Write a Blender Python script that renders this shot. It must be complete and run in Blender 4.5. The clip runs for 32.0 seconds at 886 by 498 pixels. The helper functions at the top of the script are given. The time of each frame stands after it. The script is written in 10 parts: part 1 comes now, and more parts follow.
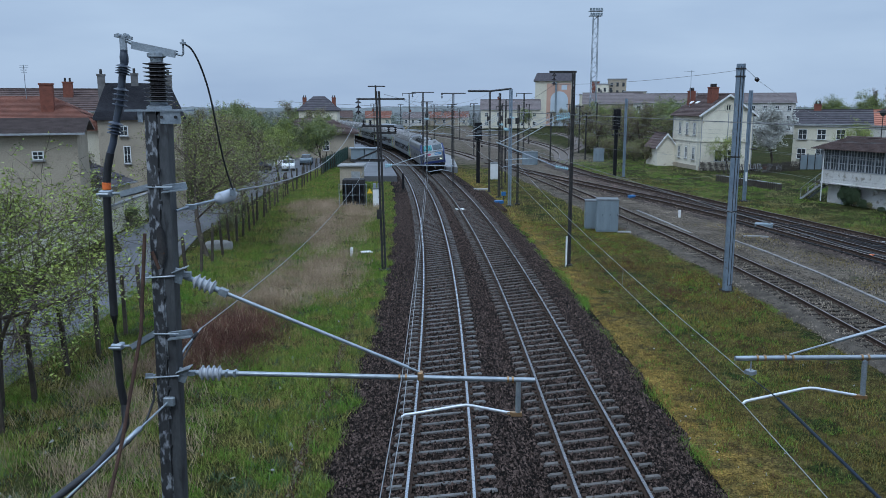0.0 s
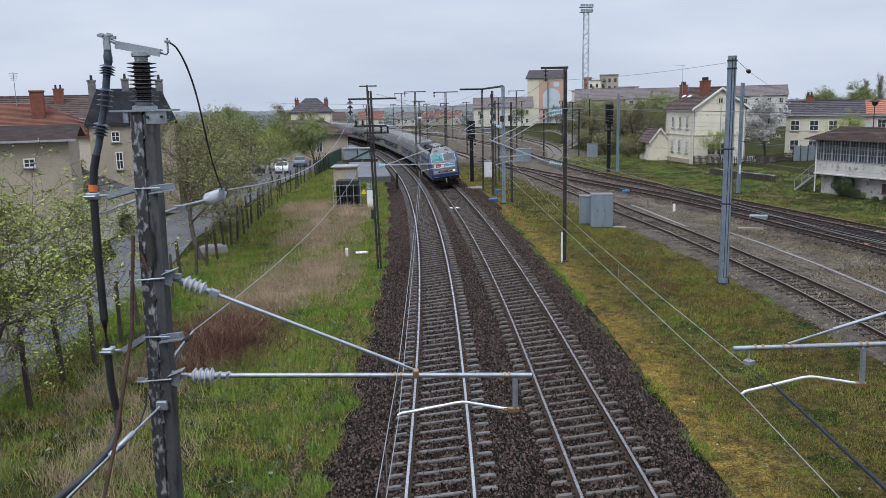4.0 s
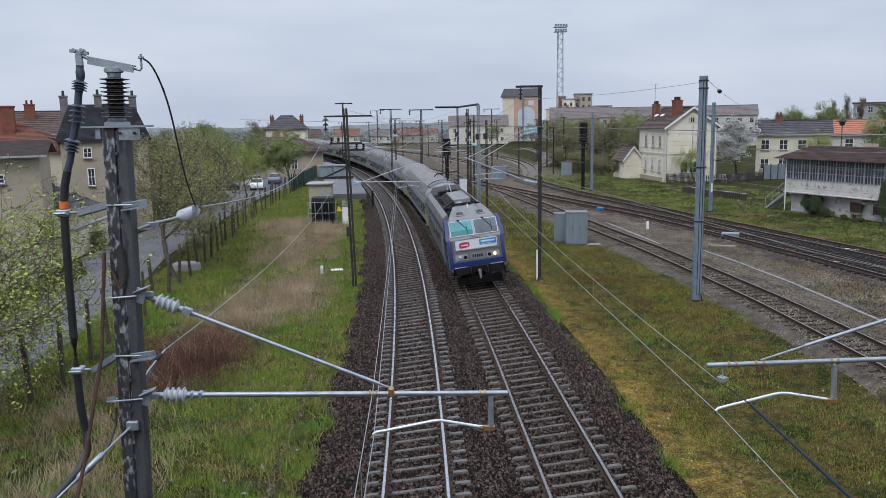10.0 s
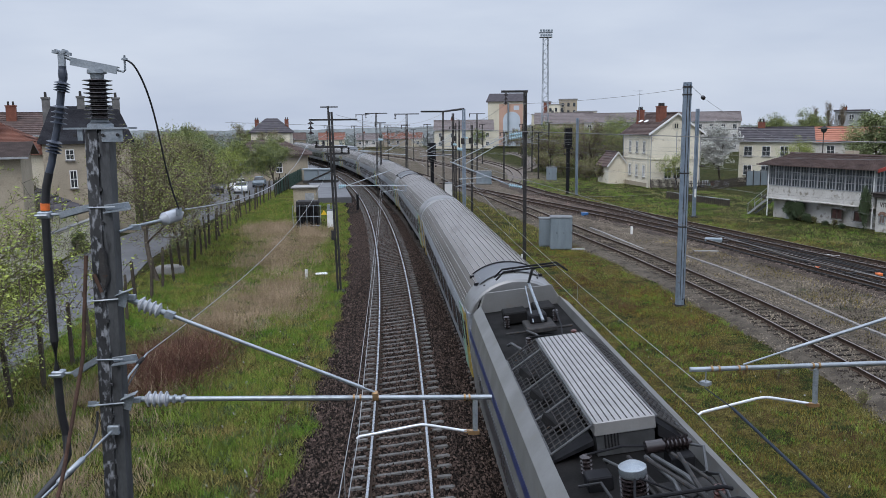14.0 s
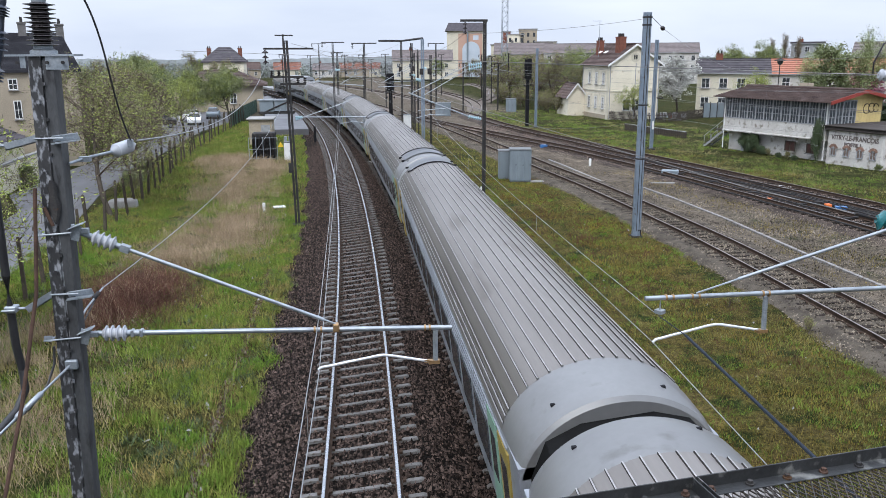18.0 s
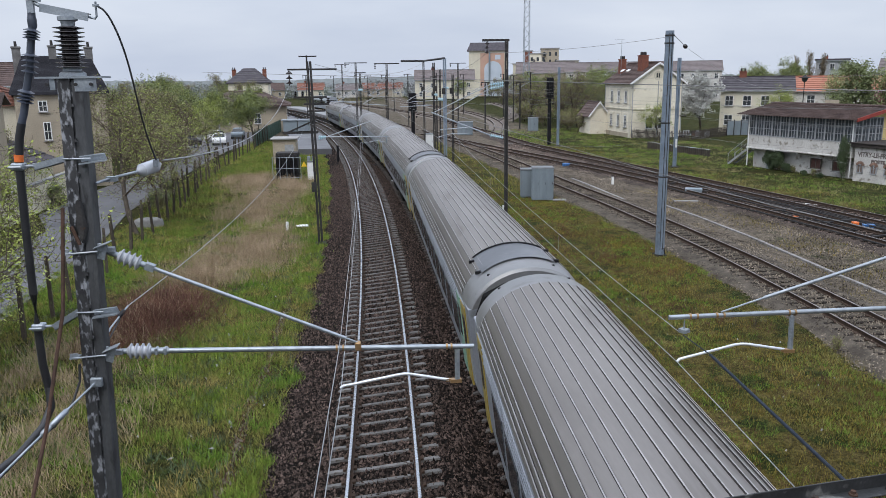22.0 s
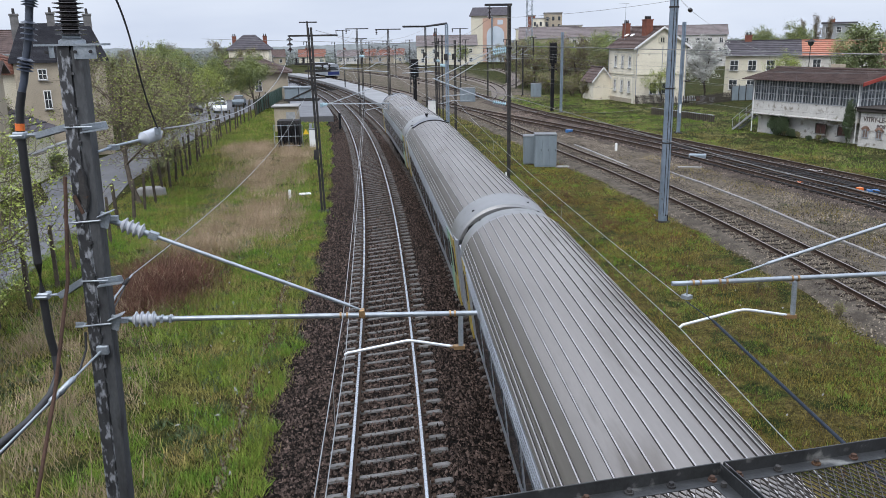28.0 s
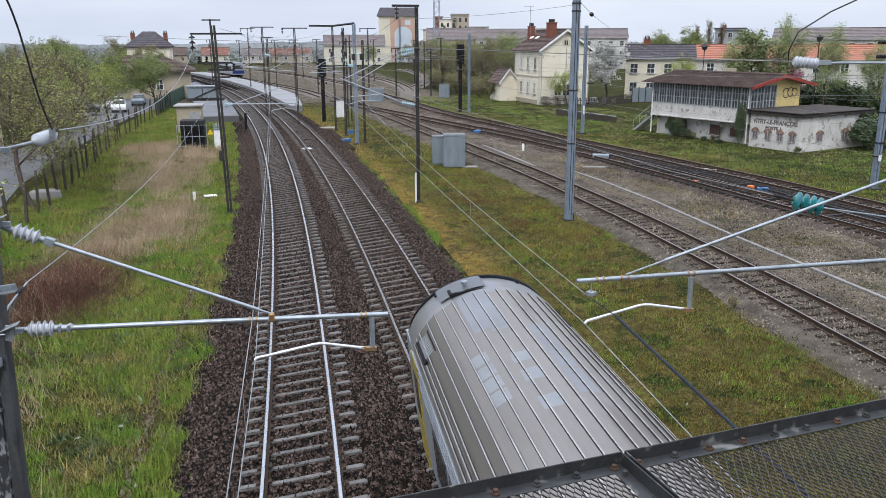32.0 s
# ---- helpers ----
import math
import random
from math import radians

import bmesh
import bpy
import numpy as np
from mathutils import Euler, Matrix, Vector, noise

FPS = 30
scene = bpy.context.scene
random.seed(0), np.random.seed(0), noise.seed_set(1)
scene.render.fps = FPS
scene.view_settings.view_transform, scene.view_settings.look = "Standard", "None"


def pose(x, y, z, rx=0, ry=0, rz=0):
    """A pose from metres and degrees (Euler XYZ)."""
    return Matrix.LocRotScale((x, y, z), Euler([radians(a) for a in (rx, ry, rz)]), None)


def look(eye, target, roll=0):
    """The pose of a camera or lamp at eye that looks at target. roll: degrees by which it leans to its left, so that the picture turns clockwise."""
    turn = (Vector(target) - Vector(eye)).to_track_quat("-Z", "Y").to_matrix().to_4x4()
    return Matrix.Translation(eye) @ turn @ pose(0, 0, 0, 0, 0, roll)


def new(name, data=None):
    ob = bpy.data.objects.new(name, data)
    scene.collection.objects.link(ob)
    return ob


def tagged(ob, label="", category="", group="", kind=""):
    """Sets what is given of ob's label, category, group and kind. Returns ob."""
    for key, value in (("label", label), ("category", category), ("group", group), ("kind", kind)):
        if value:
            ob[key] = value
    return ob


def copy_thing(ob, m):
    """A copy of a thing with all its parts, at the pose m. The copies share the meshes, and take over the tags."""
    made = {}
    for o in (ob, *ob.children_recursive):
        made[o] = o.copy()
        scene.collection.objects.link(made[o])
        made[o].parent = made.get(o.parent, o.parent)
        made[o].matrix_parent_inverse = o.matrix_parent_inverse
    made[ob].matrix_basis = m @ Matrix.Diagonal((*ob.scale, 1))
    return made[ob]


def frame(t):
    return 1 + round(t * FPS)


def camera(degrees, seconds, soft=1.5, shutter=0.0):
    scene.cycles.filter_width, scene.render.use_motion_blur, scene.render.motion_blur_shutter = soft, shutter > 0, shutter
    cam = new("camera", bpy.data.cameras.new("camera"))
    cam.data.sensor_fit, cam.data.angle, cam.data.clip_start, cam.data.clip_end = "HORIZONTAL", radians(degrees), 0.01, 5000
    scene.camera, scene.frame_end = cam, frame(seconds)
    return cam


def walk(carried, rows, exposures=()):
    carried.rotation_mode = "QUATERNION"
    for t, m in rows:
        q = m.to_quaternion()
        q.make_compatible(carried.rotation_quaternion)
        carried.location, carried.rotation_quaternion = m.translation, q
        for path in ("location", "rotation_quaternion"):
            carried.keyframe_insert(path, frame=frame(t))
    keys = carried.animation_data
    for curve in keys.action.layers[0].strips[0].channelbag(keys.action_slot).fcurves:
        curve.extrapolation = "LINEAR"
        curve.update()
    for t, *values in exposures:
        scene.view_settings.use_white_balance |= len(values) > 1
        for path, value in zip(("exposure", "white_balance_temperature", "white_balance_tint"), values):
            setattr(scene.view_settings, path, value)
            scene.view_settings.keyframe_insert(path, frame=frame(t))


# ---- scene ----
cam = camera(58.2, 32.0, soft=0.45)
PATH = [
    (0, (-0.038, -0.185, 8.483), (-0.019, 1.782, 8.125), -0.1),
    (0.5, (-0.028, -0.144, 8.463), (-0.017, 1.826, 8.118), -1.2),
    (1, (-0.014, -0.113, 8.446), (-0.007, 1.862, 8.13), -0.8),
    (1.5, (-0.007, -0.099, 8.434), (-0.001, 1.875, 8.112), -1.2),
    (2, (-0.005, -0.093, 8.428), (0.003, 1.88, 8.098), -1.2),
    (2.5, (-0.006, -0.09, 8.427), (0.009, 1.88, 8.082), -1.2),
    (3, (-0.007, -0.092, 8.426), (0.012, 1.876, 8.069), -1.2),
    (3.5, (-0.007, -0.097, 8.426), (0.019, 1.871, 8.066), -1.2),
    (5.5, (-0.004, -0.102, 8.429), (0.036, 1.867, 8.081), -1.7),
    (6, (-0.002, -0.1, 8.429), (0.043, 1.87, 8.09), -1.8),
    (6.5, (-0.004, -0.097, 8.429), (0.047, 1.875, 8.099), -1.7),
    (7, (-0.005, -0.096, 8.429), (0.052, 1.877, 8.107), -1.8),
    (7.5, (-0.007, -0.095, 8.427), (0.059, 1.878, 8.108), -1.6),
    (8, (-0.006, -0.094, 8.426), (0.064, 1.879, 8.105), -1.5),
    (8.5, (-0.008, -0.093, 8.426), (0.073, 1.879, 8.105), -1.3),
    (9, (-0.006, -0.092, 8.427), (0.083, 1.88, 8.107), -1.2),
    (9.5, (-0.006, -0.09, 8.427), (0.085, 1.882, 8.108), -1.1),
    (10, (-0.008, -0.09, 8.427), (0.084, 1.882, 8.109), -1.0),
    (10.5, (-0.007, -0.093, 8.426), (0.086, 1.88, 8.11), -0.9),
    (11, (-0.007, -0.095, 8.426), (0.091, 1.878, 8.112), -0.9),
    (11.5, (-0.005, -0.096, 8.426), (0.095, 1.878, 8.117), -0.9),
    (12, (-0.006, -0.096, 8.426), (0.096, 1.878, 8.12), -0.9),
    (12.5, (-0.007, -0.095, 8.424), (0.1, 1.879, 8.122), -0.8),
    (13, (-0.007, -0.094, 8.423), (0.104, 1.88, 8.121), -0.6),
    (13.5, (-0.008, -0.09, 8.422), (0.111, 1.883, 8.118), -0.6),
    (14, (-0.007, -0.086, 8.423), (0.123, 1.886, 8.115), -0.6),
    (14.5, (-0.006, -0.085, 8.423), (0.141, 1.885, 8.109), -0.6),
    (16.5, (-0.008, -0.087, 8.419), (0.217, 1.871, 8.078), -0.3),
    (17, (-0.009, -0.085, 8.417), (0.219, 1.867, 8.048), -0.3),
    (17.5, (-0.009, -0.083, 8.414), (0.214, 1.855, 7.969), -0.4),
    (18, (-0.011, -0.08, 8.411), (0.216, 1.849, 7.937), -0.3),
    (18.5, (-0.013, -0.081, 8.41), (0.217, 1.843, 7.915), -0.1),
    (19, (-0.011, -0.083, 8.41), (0.215, 1.842, 7.916), -0.2),
    (19.5, (-0.01, -0.085, 8.411), (0.208, 1.844, 7.928), -0.2),
    (20, (-0.009, -0.085, 8.411), (0.204, 1.848, 7.944), -0.3),
    (20.5, (-0.008, -0.084, 8.41), (0.195, 1.851, 7.948), -0.4),
    (21, (-0.007, -0.083, 8.41), (0.186, 1.857, 7.96), -0.5),
    (21.5, (-0.006, -0.082, 8.409), (0.176, 1.86, 7.97), -0.6),
    (22, (-0.006, -0.081, 8.409), (0.167, 1.865, 7.981), -0.7),
    (22.5, (-0.006, -0.079, 8.409), (0.16, 1.867, 7.98), -0.7),
    (23, (-0.007, -0.079, 8.409), (0.153, 1.868, 7.981), -0.7),
    (23.5, (-0.007, -0.082, 8.408), (0.146, 1.867, 7.982), -0.8),
    (24, (-0.004, -0.082, 8.408), (0.144, 1.867, 7.984), -0.9),
    (24.5, (-0.003, -0.08, 8.409), (0.141, 1.869, 7.982), -0.9),
    (25, (-0.006, -0.079, 8.408), (0.134, 1.867, 7.97), -0.9),
    (25.5, (-0.007, -0.079, 8.407), (0.13, 1.867, 7.964), -0.9),
    (27.5, (-0.009, -0.081, 8.407), (0.145, 1.851, 7.912), -1.0),
    (28, (-0.009, -0.081, 8.407), (0.154, 1.846, 7.9), -1.0),
    (28.5, (-0.008, -0.082, 8.407), (0.165, 1.844, 7.897), -0.9),
    (29, (-0.007, -0.082, 8.408), (0.174, 1.844, 7.897), -0.8),
    (29.5, (-0.007, -0.085, 8.411), (0.182, 1.84, 7.899), -0.8),
    (30, (-0.004, -0.092, 8.417), (0.193, 1.832, 7.908), -0.6),
    (30.5, (0.001, -0.108, 8.428), (0.341, 1.798, 7.927), 0.3),
    (31, (0.0, -0.122, 8.433), (0.371, 1.778, 7.933), 0.3),
    (31.5, (-0.003, -0.129, 8.434), (0.378, 1.769, 7.93), 0.3),
    (32, (-0.006, -0.135, 8.432), (0.378, 1.761, 7.923), -0.2),
]
# the film camera opens dark and cool, then settles and slowly brightens
walk(cam, [(t, look(eye, target, roll)) for t, eye, target, roll in PATH],
     [(0, -0.2, 5350, 3), (0.4, -0.15, 5400, 4), (1.2, 0.2, 6150, 9), (2.5, 0.25, 6350, 10), (7, 0.07, 6350, 10), (9, 0.1, 6350, 10), (14, 0.1, 6300, 10), (17, 0.15, 6350, 10), (17.5, 0.3, 6350, 10), (18, 0.58, 6400, 10), (18.6, 0.42, 6450, 10), (20, 0.24, 6500, 10), (25, 0.3, 6450, 10), (28, 0.45, 6480, 10), (30, 0.42, 6500, 10), (31, 0.38, 6500, 10), (32, 0.5, 6550, 10)])

# ---- light ----
world = bpy.data.worlds.new("overcast_sky")
scene.world = world
world.use_nodes = True
wt = world.node_tree
wt.nodes.clear()
sky = wt.nodes.new("ShaderNodeTexSky")
sky.sky_type, sky.sun_disc = "NISHITA", False
sky.sun_elevation, sky.sun_rotation = radians(42), radians(200)
sky.air_density, sky.dust_density = 1.0, 3.0
coord = wt.nodes.new("ShaderNodeTexCoord")
stretch = wt.nodes.new("ShaderNodeMapping")
stretch.inputs["Scale"].default_value = (1.0, 1.0, 4.5)
clouds = wt.nodes.new("ShaderNodeTexNoise")
clouds.inputs["Scale"].default_value, clouds.inputs["Detail"].default_value = 2.2, 5
clouds.inputs["Roughness"].default_value = 0.5
ramp = wt.nodes.new("ShaderNodeValToRGB")
ramp.color_ramp.elements[0].position, ramp.color_ramp.elements[0].color = 0.28, (4.9, 5.55, 6.9, 1)
ramp.color_ramp.elements[1].position, ramp.color_ramp.elements[1].color = 0.72, (7.0, 7.55, 8.5, 1)
mixer = wt.nodes.new("ShaderNodeMix")
mixer.data_type = "RGBA"
mixer.inputs[0].default_value = 0.94
background = wt.nodes.new("ShaderNodeBackground")
background.inputs["Strength"].default_value = 0.10
out = wt.nodes.new("ShaderNodeOutputWorld")
wt.links.new(coord.outputs["Generated"], stretch.inputs["Vector"])
wt.links.new(stretch.outputs["Vector"], clouds.inputs["Vector"])
wt.links.new(clouds.outputs["Fac"], ramp.inputs["Fac"])
wt.links.new(sky.outputs["Color"], mixer.inputs[6])
wt.links.new(ramp.outputs["Color"], mixer.inputs[7])
# an overcast sky is brighter overhead than at the horizon
split = wt.nodes.new("ShaderNodeSeparateXYZ")
rise = wt.nodes.new("ShaderNodeMapRange")
rise.interpolation_type = "SMOOTHSTEP"
rise.inputs[1].default_value, rise.inputs[2].default_value, rise.inputs[3].default_value, rise.inputs[4].default_value = 0.22, 1.0, 0.93, 2.9
scaled = wt.nodes.new("ShaderNodeVectorMath")
scaled.operation = "SCALE"
wt.links.new(coord.outputs["Generated"], split.inputs[0])
wt.links.new(split.outputs["Z"], rise.inputs[0])
wt.links.new(mixer.outputs[2], scaled.inputs[0])
wt.links.new(rise.outputs[0], scaled.inputs["Scale"])
wt.links.new(scaled.outputs[0], background.inputs["Color"])
wt.links.new(background.outputs[0], out.inputs[0])
sun = new("sun", bpy.data.lights.new("sun", "SUN"))
sun.data.energy, sun.data.angle, sun.data.color = 1.1, radians(25), (1.0, 0.97, 0.93)
sun.matrix_world = look((0, 0, 60), (20, 45, 0))


# ---- materials ----
def mat(name, a, b=None, rough=0.8, metal=0.0, scale=3.0, fine=30.0, bump=0.15, dist=0.01, rnd=0.0, dirt=None, dirt_at=0.55, spec=None, squash=(1, 1, 1), island=0.0):
    """A surface whose colour wanders between a and b at one scale, with finer grain, relief and optional dirt patches."""
    m = bpy.data.materials.new(name)
    m.use_nodes = True
    nt = m.node_tree
    bs = nt.nodes["Principled BSDF"]
    b = b or tuple(c * 0.75 for c in a)
    tc = nt.nodes.new("ShaderNodeTexCoord")
    mp = nt.nodes.new("ShaderNodeMapping")
    mp.inputs["Scale"].default_value = squash
    nt.links.new(tc.outputs["Object"], mp.inputs["Vector"])
    n1 = nt.nodes.new("ShaderNodeTexNoise")
    n1.inputs["Scale"].default_value, n1.inputs["Detail"].default_value = scale, 4
    n2 = nt.nodes.new("ShaderNodeTexNoise")
    n2.inputs["Scale"].default_value, n2.inputs["Detail"].default_value = fine, 3
    for n in (n1, n2):
        nt.links.new(mp.outputs["Vector"], n.inputs["Vector"])
    r1 = nt.nodes.new("ShaderNodeValToRGB")
    r1.color_ramp.elements[0].position, r1.color_ramp.elements[0].color = 0.32, (*a, 1)
    r1.color_ramp.elements[1].position, r1.color_ramp.elements[1].color = 0.68, (*b, 1)
    nt.links.new(n1.outputs["Fac"], r1.inputs["Fac"])
    col = r1.outputs["Color"]
    if dirt:
        n3 = nt.nodes.new("ShaderNodeTexNoise")
        n3.inputs["Scale"].default_value, n3.inputs["Detail"].default_value = scale * 2.7, 6
        nt.links.new(mp.outputs["Vector"], n3.inputs["Vector"])
        r3 = nt.nodes.new("ShaderNodeValToRGB")
        r3.color_ramp.elements[0].position, r3.color_ramp.elements[0].color = dirt_at, (0, 0, 0, 1)
        r3.color_ramp.elements[1].position, r3.color_ramp.elements[1].color = dirt_at + 0.12, (1, 1, 1, 1)
        nt.links.new(n3.outputs["Fac"], r3.inputs["Fac"])
        mx = nt.nodes.new("ShaderNodeMix")
        mx.data_type = "RGBA"
        nt.links.new(r3.outputs["Color"], mx.inputs[0])
        nt.links.new(col, mx.inputs[6])
        mx.inputs[7].default_value = (*dirt, 1)
        col = mx.outputs[2]
    hv = nt.nodes.new("ShaderNodeHueSaturation")
    val = nt.nodes.new("ShaderNodeMapRange")
    val.inputs[1].default_value, val.inputs[2].default_value = 0.3, 0.7
    val.inputs[3].default_value, val.inputs[4].default_value = (0.84, 1.14) if bump > 0.055 or bump == 0 else (0.955, 1.04)
    nt.links.new(n2.outputs["Fac"], val.inputs[0])
    last = val.outputs[0]
    for amount, node, socket in ((rnd, "ShaderNodeObjectInfo", "Random"), (island, "ShaderNodeNewGeometry", "Random Per Island")):
        if amount:
            src = nt.nodes.new(node)
            rr = nt.nodes.new("ShaderNodeMapRange")
            rr.inputs[3].default_value, rr.inputs[4].default_value = 1 - amount, 1 + amount
            nt.links.new(src.outputs[socket], rr.inputs[0])
            mul = nt.nodes.new("ShaderNodeMath")
            mul.operation = "MULTIPLY"
            nt.links.new(last, mul.inputs[0])
            nt.links.new(rr.outputs[0], mul.inputs[1])
            last = mul.outputs[0]
    nt.links.new(last, hv.inputs["Value"])
    nt.links.new(col, hv.inputs["Color"])
    nt.links.new(hv.outputs["Color"], bs.inputs["Base Color"])
    bs.inputs["Metallic"].default_value = metal
    rg = nt.nodes.new("ShaderNodeMapRange")
    rg.inputs[3].default_value, rg.inputs[4].default_value = max(0.03, rough - 0.12), min(1, rough + 0.1)
    nt.links.new(n1.outputs["Fac"], rg.inputs[0])
    nt.links.new(rg.outputs[0], bs.inputs["Roughness"])
    bs.inputs["Specular IOR Level"].default_value = spec if spec is not None else (0.5 if rough < 0.62 else 0.08)
    if bump:
        bp = nt.nodes.new("ShaderNodeBump")
        bp.inputs["Strength"].default_value, bp.inputs["Distance"].default_value = bump, dist
        nt.links.new(n2.outputs["Fac"], bp.inputs["Height"])
        nt.links.new(bp.outputs[0], bs.inputs["Normal"])
    return m


def glow(name, colour, strength):
    m = bpy.data.materials.new(name)
    m.use_nodes = True
    bs = m.node_tree.nodes["Principled BSDF"]
    bs.inputs["Base Color"].default_value = (*colour, 1)
    bs.inputs["Emission Color"].default_value = (*colour, 1)
    bs.inputs["Emission Strength"].default_value = strength
    return m


STEEL = mat("galvanised_steel", (0.33, 0.36, 0.39), (0.22, 0.25, 0.28), 0.5, 0.55, 6, 60, 0.08)
POLE_STEEL = mat("blue_grey_painted_steel", (0.22, 0.27, 0.33), (0.15, 0.19, 0.24), 0.5, 0.3, 3, 50, 0.1, dirt=(0.12, 0.10, 0.08), dirt_at=0.62)
ALU = mat("bright_aluminium_tube", (0.34, 0.37, 0.40), (0.24, 0.265, 0.29), 0.42, 0.6, 8, 80, 0.03)
DARK_STEEL = mat("dark_weathered_steel", (0.03, 0.03, 0.032), (0.06, 0.057, 0.055), 0.75, 0.1, 5, 45, 0.2, dirt=(0.10, 0.055, 0.03), dirt_at=0.63, spec=0.06)
FLAKED = mat("flaking_black_paint_on_grey_steel", (0.022, 0.022, 0.024), (0.05, 0.05, 0.052), 0.6, 0.15, 7, 45, 0.3, dirt=(0.30, 0.31, 0.33), dirt_at=0.51, squash=(1, 1, 0.45))
RAIL_TOP = mat("polished_rail_steel", (0.50, 0.52, 0.55), (0.38, 0.40, 0.43), 0.28, 0.85, 3, 60, 0.02)
RAIL_RUST = mat("rusty_rail_steel", (0.075, 0.05, 0.037), (0.045, 0.034, 0.028), 0.85, 0.1, 6, 70, 0.2, spec=0.06)
RAIL_TOP_DULL = mat("dull_rail_steel", (0.21, 0.185, 0.17), (0.14, 0.12, 0.11), 0.45, 0.55, 3, 60, 0.05)
CONCRETE = mat("sleeper_concrete", (0.175, 0.17, 0.165), (0.11, 0.106, 0.102), 0.9, 0, 4, 60, 0.3, rnd=0.14, dirt=(0.07, 0.06, 0.05), dirt_at=0.58, spec=0.06)
DUSTY_CONCRETE = mat("brake_dust_sleeper_concrete", (0.155, 0.143, 0.133), (0.09, 0.082, 0.075), 0.9, 0, 3, 50, 0.3, rnd=0.2, dirt=(0.15, 0.145, 0.14), dirt_at=0.64, spec=0.06)
# darker copy of the rail steel, used on the right track
RAIL_TOP_DARKER = mat("darker_rail_steel", (0.30, 0.29, 0.29), (0.19, 0.18, 0.175), 0.28, 0.85, 3, 60, 0.02)
OILY_STONE = mat("brown_oily_gravel_stone", (0.20, 0.152, 0.126), (0.085, 0.066, 0.055), 0.85, 0, 0.4, 40, 0.2, island=0.85, spec=0.06)
OILY_BED = mat("brown_oily_gravel_bed", (0.085, 0.066, 0.055), (0.04, 0.032, 0.028), 0.95, 0, 1.2, 22, 0.8, 0.05)
WOOD_SLEEPER = mat("old_oak_sleeper", (0.032, 0.025, 0.021), (0.018, 0.015, 0.013), 0.95, 0, 4, 60, 0.4, rnd=0.2, spec=0.06)
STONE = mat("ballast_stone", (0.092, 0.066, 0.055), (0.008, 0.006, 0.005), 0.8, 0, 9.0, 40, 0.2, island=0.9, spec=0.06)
# near-black bed: the shade between the stones is put into its colour
BALLAST = mat("gap_shaded_ballast_bed", (0.009, 0.007, 0.006), (0.004, 0.0035, 0.003), 0.95, 0, 13.0, 40, 1.0, 0.05, dirt=(0.03, 0.024, 0.02), dirt_at=0.66, spec=0.06)
YARD_STONE = mat("yard_gravel_stone", (0.19, 0.158, 0.122), (0.056, 0.047, 0.037), 0.85, 0, 0.5, 40, 0.2, island=0.85, spec=0.06)
PORCELAIN = mat("white_porcelain", (0.42, 0.435, 0.46), (0.34, 0.355, 0.385), 0.22, 0, 4, 50, 0.01)
DARK_PORCELAIN = mat("brown_black_porcelain", (0.02, 0.016, 0.017), (0.03, 0.022, 0.022), 0.25, 0, 4, 50, 0.01)
TEAL_GLASS = mat("teal_glass_insulator", (0.02, 0.17, 0.18), (0.012, 0.10, 0.11), 0.12, 0, 4, 50, 0.0)
PALE_GLASS = mat("pale_glass_insulator", (0.45, 0.62, 0.68), (0.36, 0.52, 0.60), 0.15, 0, 4, 50, 0.0)
RUBBER = mat("black_rubber_cable", (0.012, 0.012, 0.014), (0.022, 0.022, 0.024), 0.5, 0, 5, 50, 0.1)
SHRINK = mat("grey_blue_heatshrink", (0.05, 0.06, 0.085), (0.035, 0.043, 0.06), 0.45, 0, 5, 50, 0.05)
ORANGE = mat("orange_tape", (0.75, 0.17, 0.03), (0.62, 0.14, 0.03), 0.5)
RUST_ROD = mat("rusty_rod", (0.10, 0.06, 0.045), (0.06, 0.04, 0.032), 0.8, 0.1, 6, 50, 0.2)
WIRE = mat("catenary_wire", (0.16, 0.16, 0.16), (0.22, 0.21, 0.20), 0.5, 0.5, 5, 40, 0.0)
PALE_WIRE = mat("pale_catenary_wire", (0.30, 0.31, 0.32), (0.22, 0.23, 0.24), 0.45, 0.4, 5, 40, 0.0)
COPPER = mat("bronze_fitting", (0.36, 0.22, 0.10), (0.26, 0.17, 0.09), 0.45, 0.6, 6, 50, 0.05)
CREAM = mat("cream_render_wall", (0.743, 0.69, 0.566), (0.649, 0.596, 0.484), 0.9, 0, 0.5, 12, 0.12, dirt=(0.40, 0.34, 0.25), dirt_at=0.62)
PALE_CREAM = mat("pale_cream_wall", (0.62, 0.58, 0.47), (0.55, 0.51, 0.41), 0.9, 0, 0.4, 12, 0.1, dirt=(0.45, 0.40, 0.32), dirt_at=0.66)
BEIGE = mat("beige_render_wall", (0.40, 0.345, 0.265), (0.33, 0.285, 0.22), 0.92, 0, 0.5, 12, 0.12, dirt=(0.27, 0.23, 0.18), dirt_at=0.60)
WHITEWASH = mat("stained_white_wall", (0.60, 0.585, 0.555), (0.48, 0.46, 0.43), 0.9, 0, 0.8, 14, 0.2, dirt=(0.27, 0.245, 0.21), dirt_at=0.55)
WHITE_PAINT = mat("white_paint", (0.75, 0.75, 0.74), (0.66, 0.66, 0.65), 0.6, 0, 2, 30, 0.05)
ROOF_BROWN = mat("brown_roof_tile", (0.115, 0.083, 0.074), (0.07, 0.052, 0.049), 0.85, 0, 1.4, 16, 0.35, rnd=0.15, island=0.2)
ROOF_DARK = mat("dark_slate_roof", (0.085, 0.078, 0.085), (0.058, 0.053, 0.06), 0.75, 0, 1.2, 14, 0.3, island=0.2)
